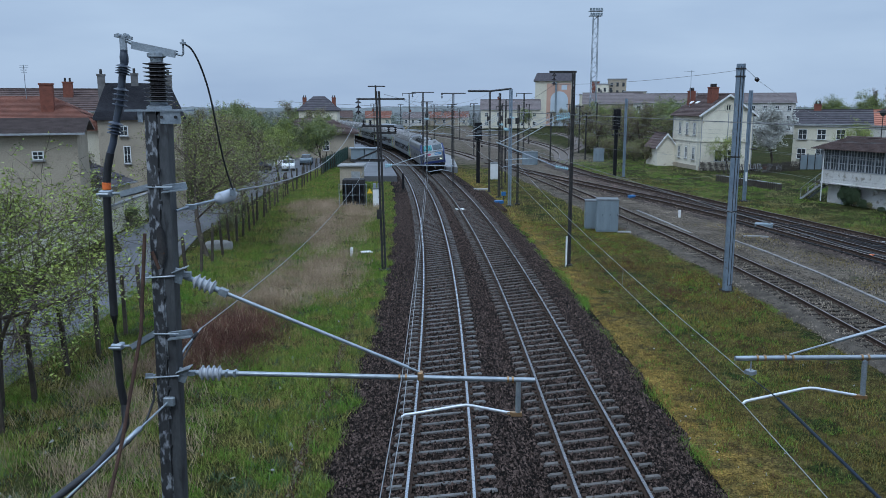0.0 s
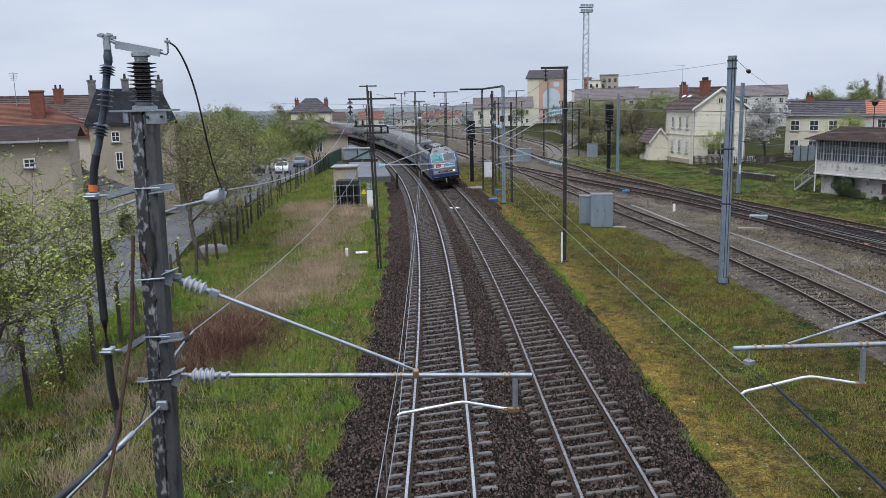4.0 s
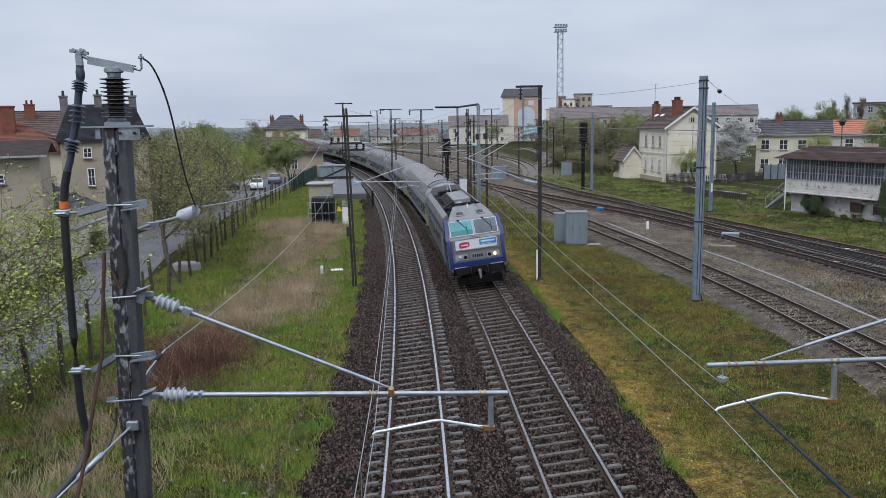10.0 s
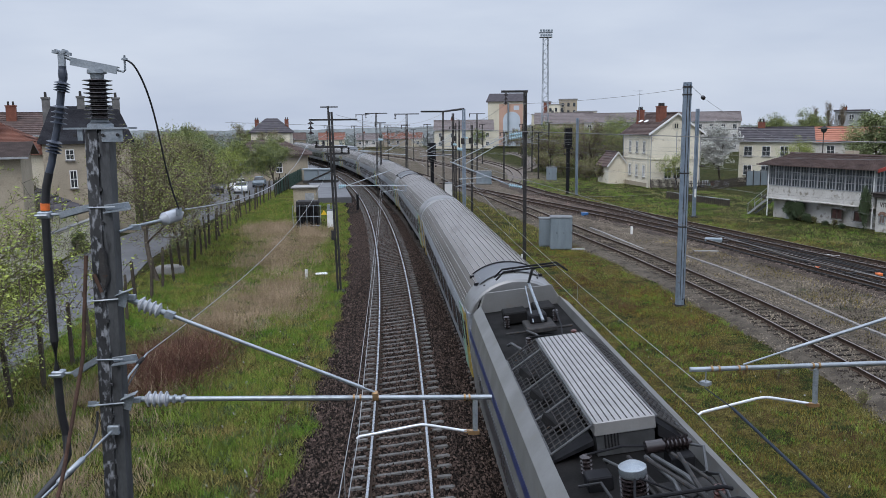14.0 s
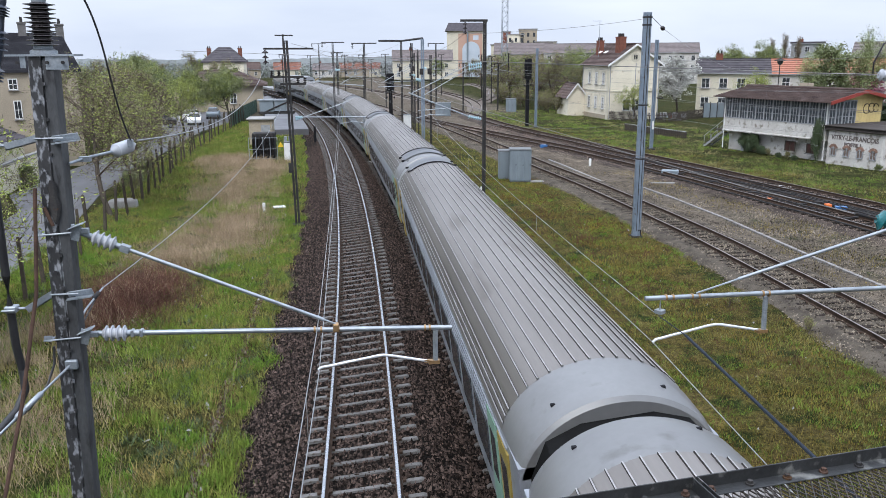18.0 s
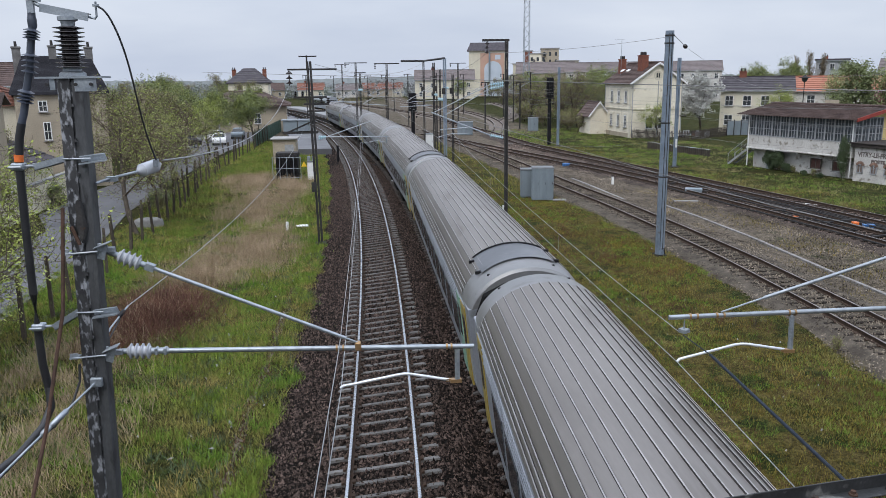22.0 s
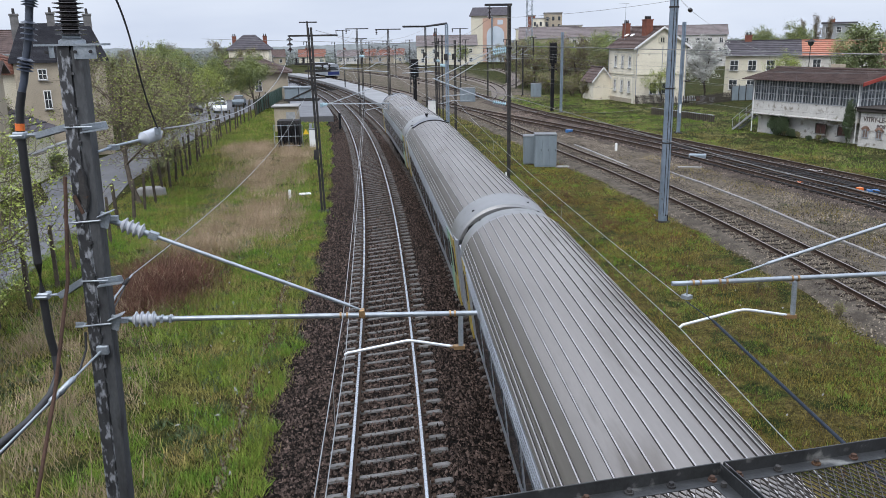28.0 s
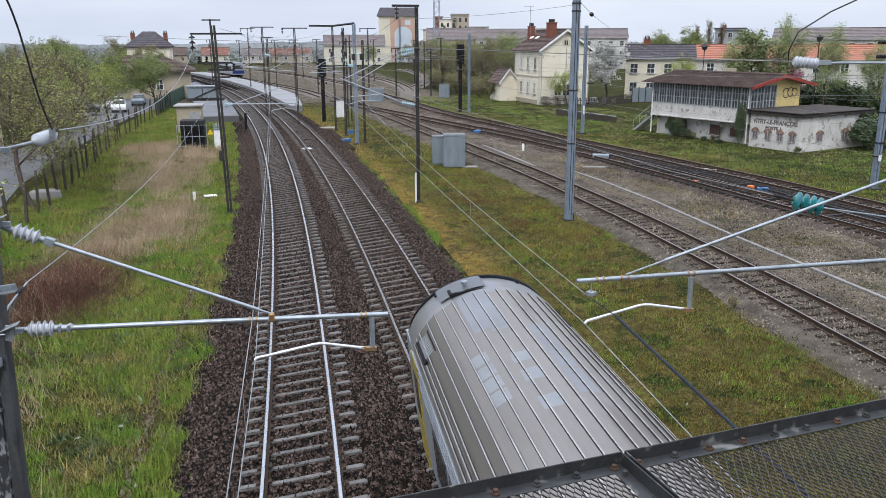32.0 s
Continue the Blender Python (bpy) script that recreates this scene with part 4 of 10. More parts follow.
def locomotive(length, ahead):
    base = thing("electric_locomotive", vehicle_pose(0, ahead, 9.7), "grey and blue electric locomotive with one headlamp lit", "locomotive")
    f = -length / 2 + 0.08
    r = length / 2 - 0.35

    def ring(y, top, half, tophalf, low=0.95):
        return [(-half + 0.06, y, low), (-half, y, low + 0.2), (-half, y, min(2.35, top - 0.05)), (-(half + tophalf) / 2 - 0.04, y, (top + 2.35) / 2), (-tophalf, y, top), (tophalf, y, top), ((half + tophalf) / 2 + 0.04, y, (top + 2.35) / 2), (half, y, min(2.35, top - 0.05)), (half, y, low + 0.2), (half - 0.06, y, low)]

    g = Geo()
    g.loft([ring(f, 2.55, 1.36, 1.30), ring(f + 0.10, 2.66, 1.45, 1.33), ring(f + 0.69, 3.44, 1.49, 1.20), ring(f + 0.86, 3.52, 1.49, 1.16), ring(f + 2.35, 3.98, 1.49, 0.74), ring(f + 2.45, 3.98, 1.49, 0.74)])
    part("cab", g, LOCO_GREY, base, "grey sloping cab shell", bevel=0.02)
    g = Geo()
    well = [(-1.43, 0.95), (-1.49, 1.15), (-1.49, 2.35), (-1.43, 2.95), (-1.32, 3.42), (-1.08, 3.62), (-1.02, 3.4), (1.02, 3.4), (1.08, 3.62), (1.32, 3.42), (1.43, 2.95), (1.49, 2.35), (1.49, 1.15), (1.43, 0.95)]
    g.prism(well, f + 2.45, r - 0.9)
    n = len(well)
    g.m[2 + 6] = 1
    part("body", g, [LOCO_GREY, LOCO_ROOF], base, "grey body sides round an open roof well")
    g = Geo()
    g.loft([ring(r - 0.9, 3.96, 1.49, 0.92), ring(r - 0.2, 3.7, 1.47, 0.95), ring(r, 3.2, 1.40, 1.1)])
    part("rear_cab", g, LOCO_GREY, base, "grey rear cab shell", bevel=0.02)
    for s in (-1, 1):
        g = Geo()
        edge_out = [(f - 0.015, 1.40, 1.15), (f - 0.015, 1.40, 2.53), (f + 0.09, 1.475, 2.66), (f + 0.67, 1.39, 3.42), (f + 0.90, 1.35, 3.54)]
        rings = []
        for y, x, z in edge_out:
            rings.append([(s * (x - 0.16), y - 0.012, z + 0.012), (s * (x + 0.02), y - 0.012, z), (s * (x + 0.055), y + 0.30, z - 0.02), (s * (x + 0.03), y + 0.30, z - 0.06), (s * (x - 0.16), y + 0.05, z - 0.05)])
        g.loft(rings)
        part("corner_band", g, LOCO_BLUE, base, "deep blue painted front corner", smooth=True)
        g = Geo()
        g.prism([(s * 1.456, 2.70), (s * 1.464, 2.70), (s * 1.437, 2.93), (s * 1.429, 2.93)], f + 0.9, r - 0.5)
        part("side_stripe", g, LOCO_BLUE, base)
        g = Geo()
        g.box((s * 1.492, f + 1.05, 1.75), (0.02, 1.2, 1.45))
        part("side_panel", g, LOCO_BLUE, base)
        g = Geo()
        g.box((s * 1.497, f + 1.2, 2.62), (0.03, 0.7, 0.5), Euler((0, s * -0.22, 0)).to_matrix())
        part("cab_side_window", g, DARK_GLASS, base)
        g = Geo()
        g.box((s * 1.495, 0.6, 2.0), (0.02, 9.5, 0.66))
        part("side_grille", g, SIDE_DARK, base)
        for y in (f + 1.75, f + 2.35):
            g = Geo()
            g.cyl((s * 1.55, y, 1.2), (s * 1.55, y, 2.5), 0.018, 6)
            part("handrail", g, STEEL, base)
    g = Geo()
    g.box((0, f + 0.03, 1.31), (2.72, 0.12, 0.28))
    part("front_skirt", g, LOCO_BLUE, base, "deep blue band below the lamps", bevel=0.03)
    g = Geo()
    g.box((0, f - 0.012, 2.29), (2.12, 0.03, 0.50))
    part("front_panel", g, LOCO_WHITE, base, "white front panel", bevel=0.01)
    g = Geo()
    for z in (2.01, 2.57):
        g.box((0, f - 0.02, z), (2.3, 0.04, 0.03))
    for s in (-1, 1):
        g.box((s * 1.12, f - 0.02, 2.02), (0.03, 0.04, 1.12))
    g.box((0, f + 0.0, 2.62), (0.36, 0.1, 0.1))
    part("front_trim", g, STEEL, base, "bare metal edging of the front panel")
    g = Geo()
    g.box((0, f - 0.012, 1.67), (0.74, 0.03, 0.32))
    plate = part("number_panel", g, mat("mid_grey_number_panel", (0.20, 0.205, 0.21), (0.17, 0.175, 0.18), 0.5), base)
    for k in range(5):
        g = Geo()
        g.box((-0.22 + 0.11 * k, f - 0.03, 1.67), (0.075, 0.01, 0.15))
        part("number_bar", g, BLACK, plate)
    for s in (-1, 1):
        g = Geo()
        g.box((s * 0.79, f - 0.005, 1.66), (0.6, 0.04, 0.29))
        part("lamp_panel", g, LAMP_SILVER, base)
        for x, rad, m, lab in ((0.88, 0.105, LAMP_LIT if s > 0 else LAMP_DIM, "headlamp"), (0.61, 0.095, BLACK, "red_lamp")):
            lamp = Geo()
            lamp.lathe((s * x, f - 0.02, 1.66), (0, -1, 0), [(0, rad), (0.04, rad), (0.05, rad * 0.85), (0.035, rad * 0.8)], 20)
            lo = part(lab, lamp, STEEL if lab == "headlamp" else BLACK, base, "round headlamp" if lab == "headlamp" else "dark unlit tail lamp", smooth=True)
            lens = Geo()
            lens.lathe((s * x, f - 0.05, 1.66), (0, -1, 0), [(0, rad * 0.8), (0.012, rad * 0.72), (0.025, rad * 0.4), (0.03, 0.001)], 20)
            part("lens", lens, m, lo, "lit warm headlamp lens" if m is LAMP_LIT else "", smooth=True)
    # windscreen panes on the slope
    p0, p1 = Vector((0, f + 0.10, 2.67)), Vector((0, f + 0.69, 3.45))
    up = (p1 - p0).normalized()
    out = Vector((0, -up.z, up.y))
    out = out if out.y < 0 else -out
    turn = Matrix((Vector((1, 0, 0)), up, out)).transposed()
    mid = (p0 + p1) / 2
    for s in (-1, 1):
        g = Geo()
        g.box(mid + out * 0.012 + Vector((s * 0.62, 0, 0)), (1.22, 0.90, 0.03), turn)
        fr = part("windscreen_frame", g, STEEL, base, bevel=0.008)
        g = Geo()
        g.box(mid + out * 0.026 + Vector((s * 0.62, 0, 0)), (1.13, 0.81, 0.02), turn)
        part("windscreen", g, TEAL_PANE if s < 0 else GREY_PANE, base, "windscreen with a teal pane" if s < 0 else "grey reflecting windscreen", bevel=0.01)
        # added strips darken the lower panes, painting the step of the reflection
        g = Geo()
        g.box(mid + out * 0.034 - up * 0.26 + Vector((s * 0.62, 0, 0)), (1.10, 0.26, 0.008), turn)
        g.box(mid + out * 0.034 - up * 0.13 + Vector((s * 0.62 + 0.18, 0, 0)), (0.45, 0.05, 0.008), turn)
        part("driving_desk" if s > 0 else "blind_hem", g, TEAL_STRIP if s < 0 else GREY_STRIP, base)
        w = Geo()
        a = mid + out * 0.06 + up * 0.47 + Vector((s * 0.62 - 0.1, 0, 0))
        b = mid + out * 0.05 - up * 0.08 + Vector((s * 0.62 + 0.28, 0, 0))
        w.cyl(a, b, 0.012, 6)
        w.cyl(b + up * 0.3, b - up * 0.25, 0.014, 6)
        w.box(a, (0.12, 0.08, 0.05))
        part("wiper", w, BLACK, base)
    q0, q1 = Vector((0, f + 0.88, 3.53)), Vector((0, f + 2.33, 3.98))
    up = (q1 - q0).normalized()
    out = Vector((0, -up.z, up.y))
    turn = Matrix((Vector((1, 0, 0)), up, out)).transposed()
    for s in (-1, 1):
        c = q0 + up * 0.52 + Vector((s * 0.52, 0, 0)) + out * 0.01
        g = Geo()
        g.box(c, (0.50, 0.56, 0.03), turn)
        gr = part("roof_grille", g, LOCO_GREY, base, bevel=0.008)
        for k in range(8):
            g = Geo()
            g.box(c + up * 0.0 + Vector((-0.15 + 0.043 * k, 0, 0)) + out * 0.018, (0.024, 0.36, 0.02), turn)
            part("slot", g, BLACK, gr)
    g = Geo()
    g.cyl(q1 + Vector((0, -0.3, -0.1)), q1 + Vector((0, -0.3, 0.12)), 0.05, 8, r1=0.03)
    part("horn", g, LOCO_WHITE, base)
    for x in (-0.55, 0.55):
        g = Geo()
        g.cyl(q0 + up * 1.1 + Vector((x, 0, 0.02)), q0 + up * 1.6 + Vector((x * 0.7, 0, 0.03)), 0.02, 6)
        part("roof_rail", g, LOCO_GREY, base)
    # emblems, plain shapes only
    g = Geo()
    g.prism([(-0.86, 2.13), (-0.86, 2.38), (-0.66, 2.43), (-0.34, 2.40), (-0.34, 2.20), (-0.58, 2.13)], f - 0.034, f - 0.030)
    part("red_emblem", g, LOGO_RED, base)
    g = Geo()
    g.box((-0.60, f - 0.038, 2.27), (0.36, 0.006, 0.06))
    part("emblem_bar", g, LOCO_WHITE, base)
    g = Geo()
    g.box((0.60, f - 0.032, 2.33), (0.86, 0.006, 0.28))
    part("blue_emblem", g, LOGO_BLUE, base)
    for z, w, hh in ((2.36, 0.70, 0.08), (2.235, 0.66, 0.016)):
        g = Geo()
        g.box((0.60, f - 0.038, z), (w, 0.006, hh))
        part("emblem_bar", g, LOCO_WHITE, base)
    # buffer beam, steps and coupling
    g = Geo()
    g.box((0, f + 0.08, 0.98), (2.6, 0.25, 0.34))
    g.box((0, f + 0.12, 0.42), (2.3, 0.2, 0.4), Euler((0.2, 0, 0)).to_matrix())
    part("buffer_beam", g, UNDER, base, "black grimy buffer beam and plough", bevel=0.02)
    for s in (-1, 1):
        b = Geo()
        b.cyl((s * 0.875, f, 1.02), (s * 0.875, f - 0.30, 1.02), 0.12, 14)
        buf = part("buffer", b, UNDER, base)
        b = Geo()
        b.box((s * 0.875, f - 0.33, 1.02), (0.66, 0.05, 0.36))
        part("buffer_plate", b, BLACK, buf, bevel=0.02)
        b = Geo()
        b.box((s * 0.92, f - 0.08, 1.17), (0.62, 0.3, 0.03))
        part("step_plate", b, SIDE_GREY, base)
        b = Geo()
        b.box((s * 1.38, f + 0.05, 0.62), (0.2, 0.3, 0.04))
        b.box((s * 1.30, f + 0.05, 0.8), (0.03, 0.25, 0.4))
        part("footstep", b, UNDER, base)
        b = Geo()
        b.sweep([(s * 0.42, f - 0.06, 1.12), (s * 0.44, f - 0.2, 1.02), (s * 0.42, f - 0.22, 0.8), (s * 0.36, f - 0.16, 0.66)], 0.025, 6)
        part("air_hose", b, RUBBER, base)
    b = Geo()
    b.box((0, f - 0.12, 0.92), (0.1, 0.3, 0.12))
    b.box((0, f - 0.25, 0.75), (0.06, 0.08, 0.42))
    b.cyl((-0.06, f - 0.24, 1.0), (-0.03, f - 0.26, 0.55), 0.018, 6)
    b.cyl((0.06, f - 0.24, 1.0), (0.03, f - 0.26, 0.55), 0.018, 6)
    part("coupling", b, STEEL, base)
    # roof well: ribbed box, wire grids, pantographs, insulators, pipes
    red_ins = mat("red_brown_insulator", (0.10, 0.032, 0.024), (0.07, 0.024, 0.02), 0.35)
    pipe_m = mat("grey_roof_pipe", (0.085, 0.087, 0.09), (0.05, 0.052, 0.054), 0.5, 0.3, 4, 30, 0.05)

    def tube_part(name, path, r, m, parent=base):
        return part(name, Geo().sweep(path, r, 8), m, parent, smooth=True)

    g = Geo()
    g.box((0.12, -0.15, 3.86), (0.95, 4.9, 0.22))
    rb = part("roof_box", g, RESISTOR, base, "pale ribbed resistor box", bevel=0.015)
    for k in range(10):
        g = Geo()
        g.box((0.12 - 0.42 + 0.0935 * k, -0.15, 3.975), (0.012, 4.86, 0.012))
        part("rib", g, RIB_SHADE_GRIME, rb)
    g = Geo()
    g.box((0.12, -2.45, 3.62), (0.9, 0.25, 0.4))
    part("box_front", g, pipe_m, rb)
    for k in range(5):
        g = Geo()
        g.box((-0.2 + 0.05 * k, -2.585, 3.66), (0.02, 0.02, 0.26))
        part("slot", g, BLACK, rb)
    for s, lo, hi in ((-1, -1.05, -0.38), (1, 1.07, 0.62)):
        grid = new("wire_grid")
        grid.parent = base
        tagged(grid, "dark wire grid sloping to the roof box")
        for k in range(8):
            u = k / 7
            x, z = lo + (hi - lo) * u, 3.56 + 0.38 * u
            tube_part("wire", [(x, -2.6, z), (x, 2.3, z)], 0.012 if k % 7 else 0.022, DARK_STEEL if k % 7 else pipe_m, grid)
        for k in range(29):
            y = -2.6 + 4.9 * k / 28
            thick = k % 4 == 0
            tube_part("frame_bar" if thick else "wire", [(lo, y, 3.565), (hi, y, 3.945)], 0.022 if thick else 0.011, pipe_m if k % 8 == 0 and s < 0 else DARK_STEEL, grid)
        g = Geo()
        g.add([(lo, -2.6, 3.45), (hi, -2.6, 3.70 + 0.12 * (s > 0)), (hi, 2.3, 3.70 + 0.12 * (s > 0)), (lo, 2.3, 3.45), (lo, -2.6, 3.41), (hi, -2.6, 3.62), (hi, 2.3, 3.62), (lo, 2.3, 3.41)], [(0, 1, 2, 3), (7, 6, 5, 4), (0, 4, 5, 1), (1, 5, 6, 2), (2, 6, 7, 3), (3, 7, 4, 0)])
        part("louvre_bed", g, BLACK, grid)
    for y in (-1.6, -0.4, 0.9):
        g = Geo()
        g.box((-0.72, y, 3.62), (0.4, 0.5, 0.16), Euler((0.1, 0.4, 0.3)).to_matrix())
        part("resistor_block", g, LOCO_ROOF, base, bevel=0.02)
    # front bay
    for x, y, r, h, m in ((-0.22, -4.15, 0.19, 0.42, DARK_PORCELAIN), (-0.62, -3.1, 0.09, 0.3, DARK_PORCELAIN), (0.75, -4.6, 0.075, 0.34, red_ins), (-0.5, -5.5, 0.07, 0.26, DARK_PORCELAIN), (0.6, -5.5, 0.07, 0.26, DARK_PORCELAIN), (0.3, 3.0, 0.075, 0.3, DARK_PORCELAIN), (-0.4, 3.3, 0.075, 0.3, DARK_PORCELAIN), (0.62, 5.4, 0.075, 0.3, DARK_PORCELAIN), (-0.62, 5.4, 0.075, 0.3, DARK_PORCELAIN), (0.65, 3.4, 0.07, 0.3, red_ins)):
        prof = [(0, r * 0.6)]
        n = max(4, int(h / 0.06))
        for k in range(n):
            a = h * k / n
            prof += [(a, r * 0.62), (a + 0.4 * h / n, r), (a + 0.6 * h / n, r), (a + 0.95 * h / n, r * 0.62)]
        part("roof_insulator", Geo().lathe((x, y, 3.42), (0, 0, 1), prof + [(h, 0.03)], 14), m, base, smooth=True)
    g = Geo()
    g.lathe((-0.22, -4.15, 3.84), (0, 0, 1), [(0, 0.17), (0.02, 0.185), (0.12, 0.185), (0.14, 0.15), (0.16, 0.12)], 16)
    part("circuit_breaker", g, STEEL, base, "pale drum-shaped breaker head", smooth=True)
    g = Geo()
    g.lathe((0.25, -3.15, 3.72), (1, 0, 0), [(0, 0.10), (0.25, 0.10), (0.26, 0.06)] + [p for k in range(6) for p in ((0.28 + 0.06 * k, 0.06), (0.30 + 0.06 * k, 0.115), (0.32 + 0.06 * k, 0.06))] + [(0.68, 0.04)], 14)
    part("ribbed_bushing", g, DARK_PORCELAIN, base, "dark ribbed bushing lying across the roof", smooth=True)
    for path, r, m in ((((0.3, -3.3, 3.66), (0.45, -4.3, 3.78), (0.62, -5.3, 3.62)), 0.035, pipe_m), (((0.2, -3.3, 3.66), (0.25, -4.4, 3.78), (0.2, -5.4, 3.6)), 0.03, pipe_m), (((0.55, -3.4, 3.7), (0.72, -4.4, 3.74), (0.78, -5.3, 3.6)), 0.025, DARK_STEEL), (((0.0, -3.1, 3.6), (0.1, -4.6, 3.66), (0.4, -5.6, 3.58)), 0.03, DARK_STEEL),
                       (((-0.3, -3.0, 3.5), (-0.42, -3.4, 3.75), (-0.3, -3.8, 3.8), (-0.22, -4.1, 3.95)), 0.022, pipe_m), (((-0.6, -3.1, 3.72), (-0.1, -3.2, 3.82), (0.3, -3.15, 3.74)), 0.02, BLACK), (((0.9, -3.2, 3.7), (0.98, -3.5, 3.78), (0.86, -3.9, 3.6)), 0.022, pipe_m), (((-0.5, -5.5, 3.7), (-0.4, -4.8, 3.72), (-0.24, -4.3, 3.86)), 0.018, BLACK), (((0.75, -4.6, 3.76), (0.3, -4.9, 3.8), (-0.2, -4.4, 3.9)), 0.016, BLACK),
                       (((-0.62, -5.62, 3.62), (-0.5, -5.72, 3.86), (0.7, -5.72, 3.86), (0.86, -5.6, 3.62)), 0.03, DARK_STEEL), (((-0.62, -5.42, 3.6), (-0.5, -5.5, 3.82), (0.7, -5.5, 3.82), (0.86, -5.4, 3.6)), 0.03, DARK_STEEL), (((-0.9, -4.9, 3.5), (-0.82, -4.6, 3.6), (-0.86, -4.2, 3.45)), 0.02, BLACK)):
        tube_part("roof_pipe", path, r, m)
    # folded front pantograph: crossing tubes, cable loops and small cases
    for path, r, m in ((((0.15, -3.5, 3.72), (0.5, -5.45, 3.9)), 0.032, DARK_STEEL), (((0.62, -3.5, 3.72), (0.36, -5.45, 3.9)), 0.032, DARK_STEEL), (((-0.65, -5.35, 3.93), (-0.5, -5.42, 4.0), (0.66, -5.42, 4.0), (0.78, -5.35, 3.93)), 0.026, BLACK), (((-0.6, -5.05, 3.93), (-0.45, -5.1, 4.0), (0.62, -5.1, 4.0), (0.74, -5.05, 3.93)), 0.026, BLACK), (((-0.85, -3.6, 3.5), (-0.6, -3.9, 3.66), (-0.55, -4.5, 3.62), (-0.8, -4.9, 3.48)), 0.022, RUBBER), (((0.85, -3.7, 3.5), (0.92, -4.2, 3.7), (0.8, -4.9, 3.62)), 0.022, RUBBER), (((-0.1, -3.35, 3.5), (-0.05, -3.9, 3.6), (0.1, -4.7, 3.55)), 0.028, DARK_STEEL), (((-0.75, -5.6, 3.55), (-0.2, -5.62, 3.7), (0.5, -5.6, 3.66)), 0.022, pipe_m)):
        tube_part("roof_pipe", path, r, m)
    for c, d in (((-0.55, -3.5, 3.5), (0.36, 0.3, 0.22)), ((0.72, -3.2, 3.5), (0.34, 0.4, 0.24)), ((-0.7, -4.45, 3.46), (0.28, 0.5, 0.14)), ((0.2, -5.2, 3.5), (0.5, 0.36, 0.2))):
        part("roof_case", Geo().box(c, d), BLACK, base, bevel=0.02)
    g = Geo()
    g.box((0.45, -4.6, 3.5), (0.9, 1.3, 0.14))
    part("pantograph_base", g, DARK_STEEL, base, bevel=0.02)
    # rear bay with the raised pantograph
    pg = new("pantograph")
    pg.parent = base
    tagged(pg, "raised single-arm pantograph")
    part("base_frame", Geo().box((0.05, 4.5, 3.62), (0.7, 0.9, 0.12)), DARK_STEEL, pg, bevel=0.02)
    part("motor_case", Geo().box((0.05, 4.75, 3.78), (0.42, 0.5, 0.22)), BLACK, pg, bevel=0.03)
    tube_part("lower_arm", [(0.12, 4.3, 3.78), (0.08, 5.75, 4.42)], 0.036, STEEL, pg)
    tube_part("tie_rod", [(-0.1, 4.4, 3.74), (-0.02, 5.7, 4.35)], 0.018, STEEL, pg)
    tube_part("upper_arm", [(0.08, 5.75, 4.42), (0.06, 4.65, 5.0)], 0.035, pipe_m, pg)
    for dy in (0.0, 0.32):
        tube_part("collector_bar", [(-0.86, 4.5 + dy, 4.86), (-0.66, 4.5 + dy, 5.03), (0.66, 4.5 + dy, 5.03), (0.86, 4.5 + dy, 4.86)], 0.024, BLACK, pg)
    for x in (-0.4, 0.45):
        tube_part("head_link", [(x, 4.45, 5.0), (x, 4.9, 5.0)], 0.018, DARK_STEEL, pg)
    for path, r, m in ((((-0.85, 3.6, 3.5), (-0.8, 3.3, 3.62), (-0.55, 2.9, 3.5)), 0.035, pipe_m), (((-0.35, 3.9, 3.7), (-0.2, 3.4, 3.72), (-0.1, 2.8, 3.6)), 0.025, pipe_m), (((0.3, 3.0, 3.72), (0.45, 3.8, 3.76), (0.62, 5.4, 3.72)), 0.02, BLACK), (((-0.4, 3.3, 3.72), (0.0, 3.1, 3.76), (0.3, 3.0, 3.72)), 0.02, BLACK), (((-0.8, 4.2, 3.6), (0.8, 4.2, 3.6)), 0.03, DARK_STEEL)):
        tube_part("roof_pipe", path, r, m)
    for c, d in (((-0.35, 5.9, 3.58), (0.6, 0.6, 0.3)), ((0.45, 6.2, 3.56), (0.5, 0.8, 0.28)), ((0.7, 2.8, 3.55), (0.4, 0.4, 0.25)), ((-0.8, -5.2, 3.5), (0.3, 0.5, 0.2))):
        part("roof_case", Geo().box(c, d), LOCO_ROOF, base, bevel=0.03)
    bogie(base, -length / 2 + 3.9, 1.4)
    bogie(base, length / 2 - 3.9, 1.4)
    g = Geo()
    g.box((0, 0, 0.7), (2.5, 4.6, 0.6))
    part("underframe", g, UNDER, base)
    return base


LOCO, LEAD, PITCH, LAST = 17.05, 16.75, 25.92, 23.2
TRAIN = [(locomotive(LOCO, LOCO / 2), LOCO / 2, 9.7)]
COACHES = [(("front",), "grey ribbed-roof coach coupled behind the locomotive"), (("rear",), "grey ribbed-roof coach with a roof hatch at its rear end"), (("front",), "grey ribbed-roof coach with a roof hatch at its front end"), (("front",), "grey ribbed-roof coach with a roof hatch at its front end"), (("front",), "grey ribbed-roof coach with a roof hatch at its front end"), ((), "grey ribbed-roof coach with smooth roof ends"), (("rear",), "grey ribbed-roof coach with a roof hatch at its rear end")]
made_coaches = {}
for k, (hatches, words) in enumerate(COACHES):
    ahead = LEAD + PITCH * (k + 0.5)
    if hatches in made_coaches:
        ob = copy_thing(made_coaches[hatches], vehicle_pose(0, ahead, PITCH * 0.7))
    else:
        ob = made_coaches[hatches] = coach(PITCH, ahead, hatches, words)
    TRAIN.append((ob, ahead, PITCH * 0.7))
ahead = LEAD + PITCH * 7 + LAST / 2
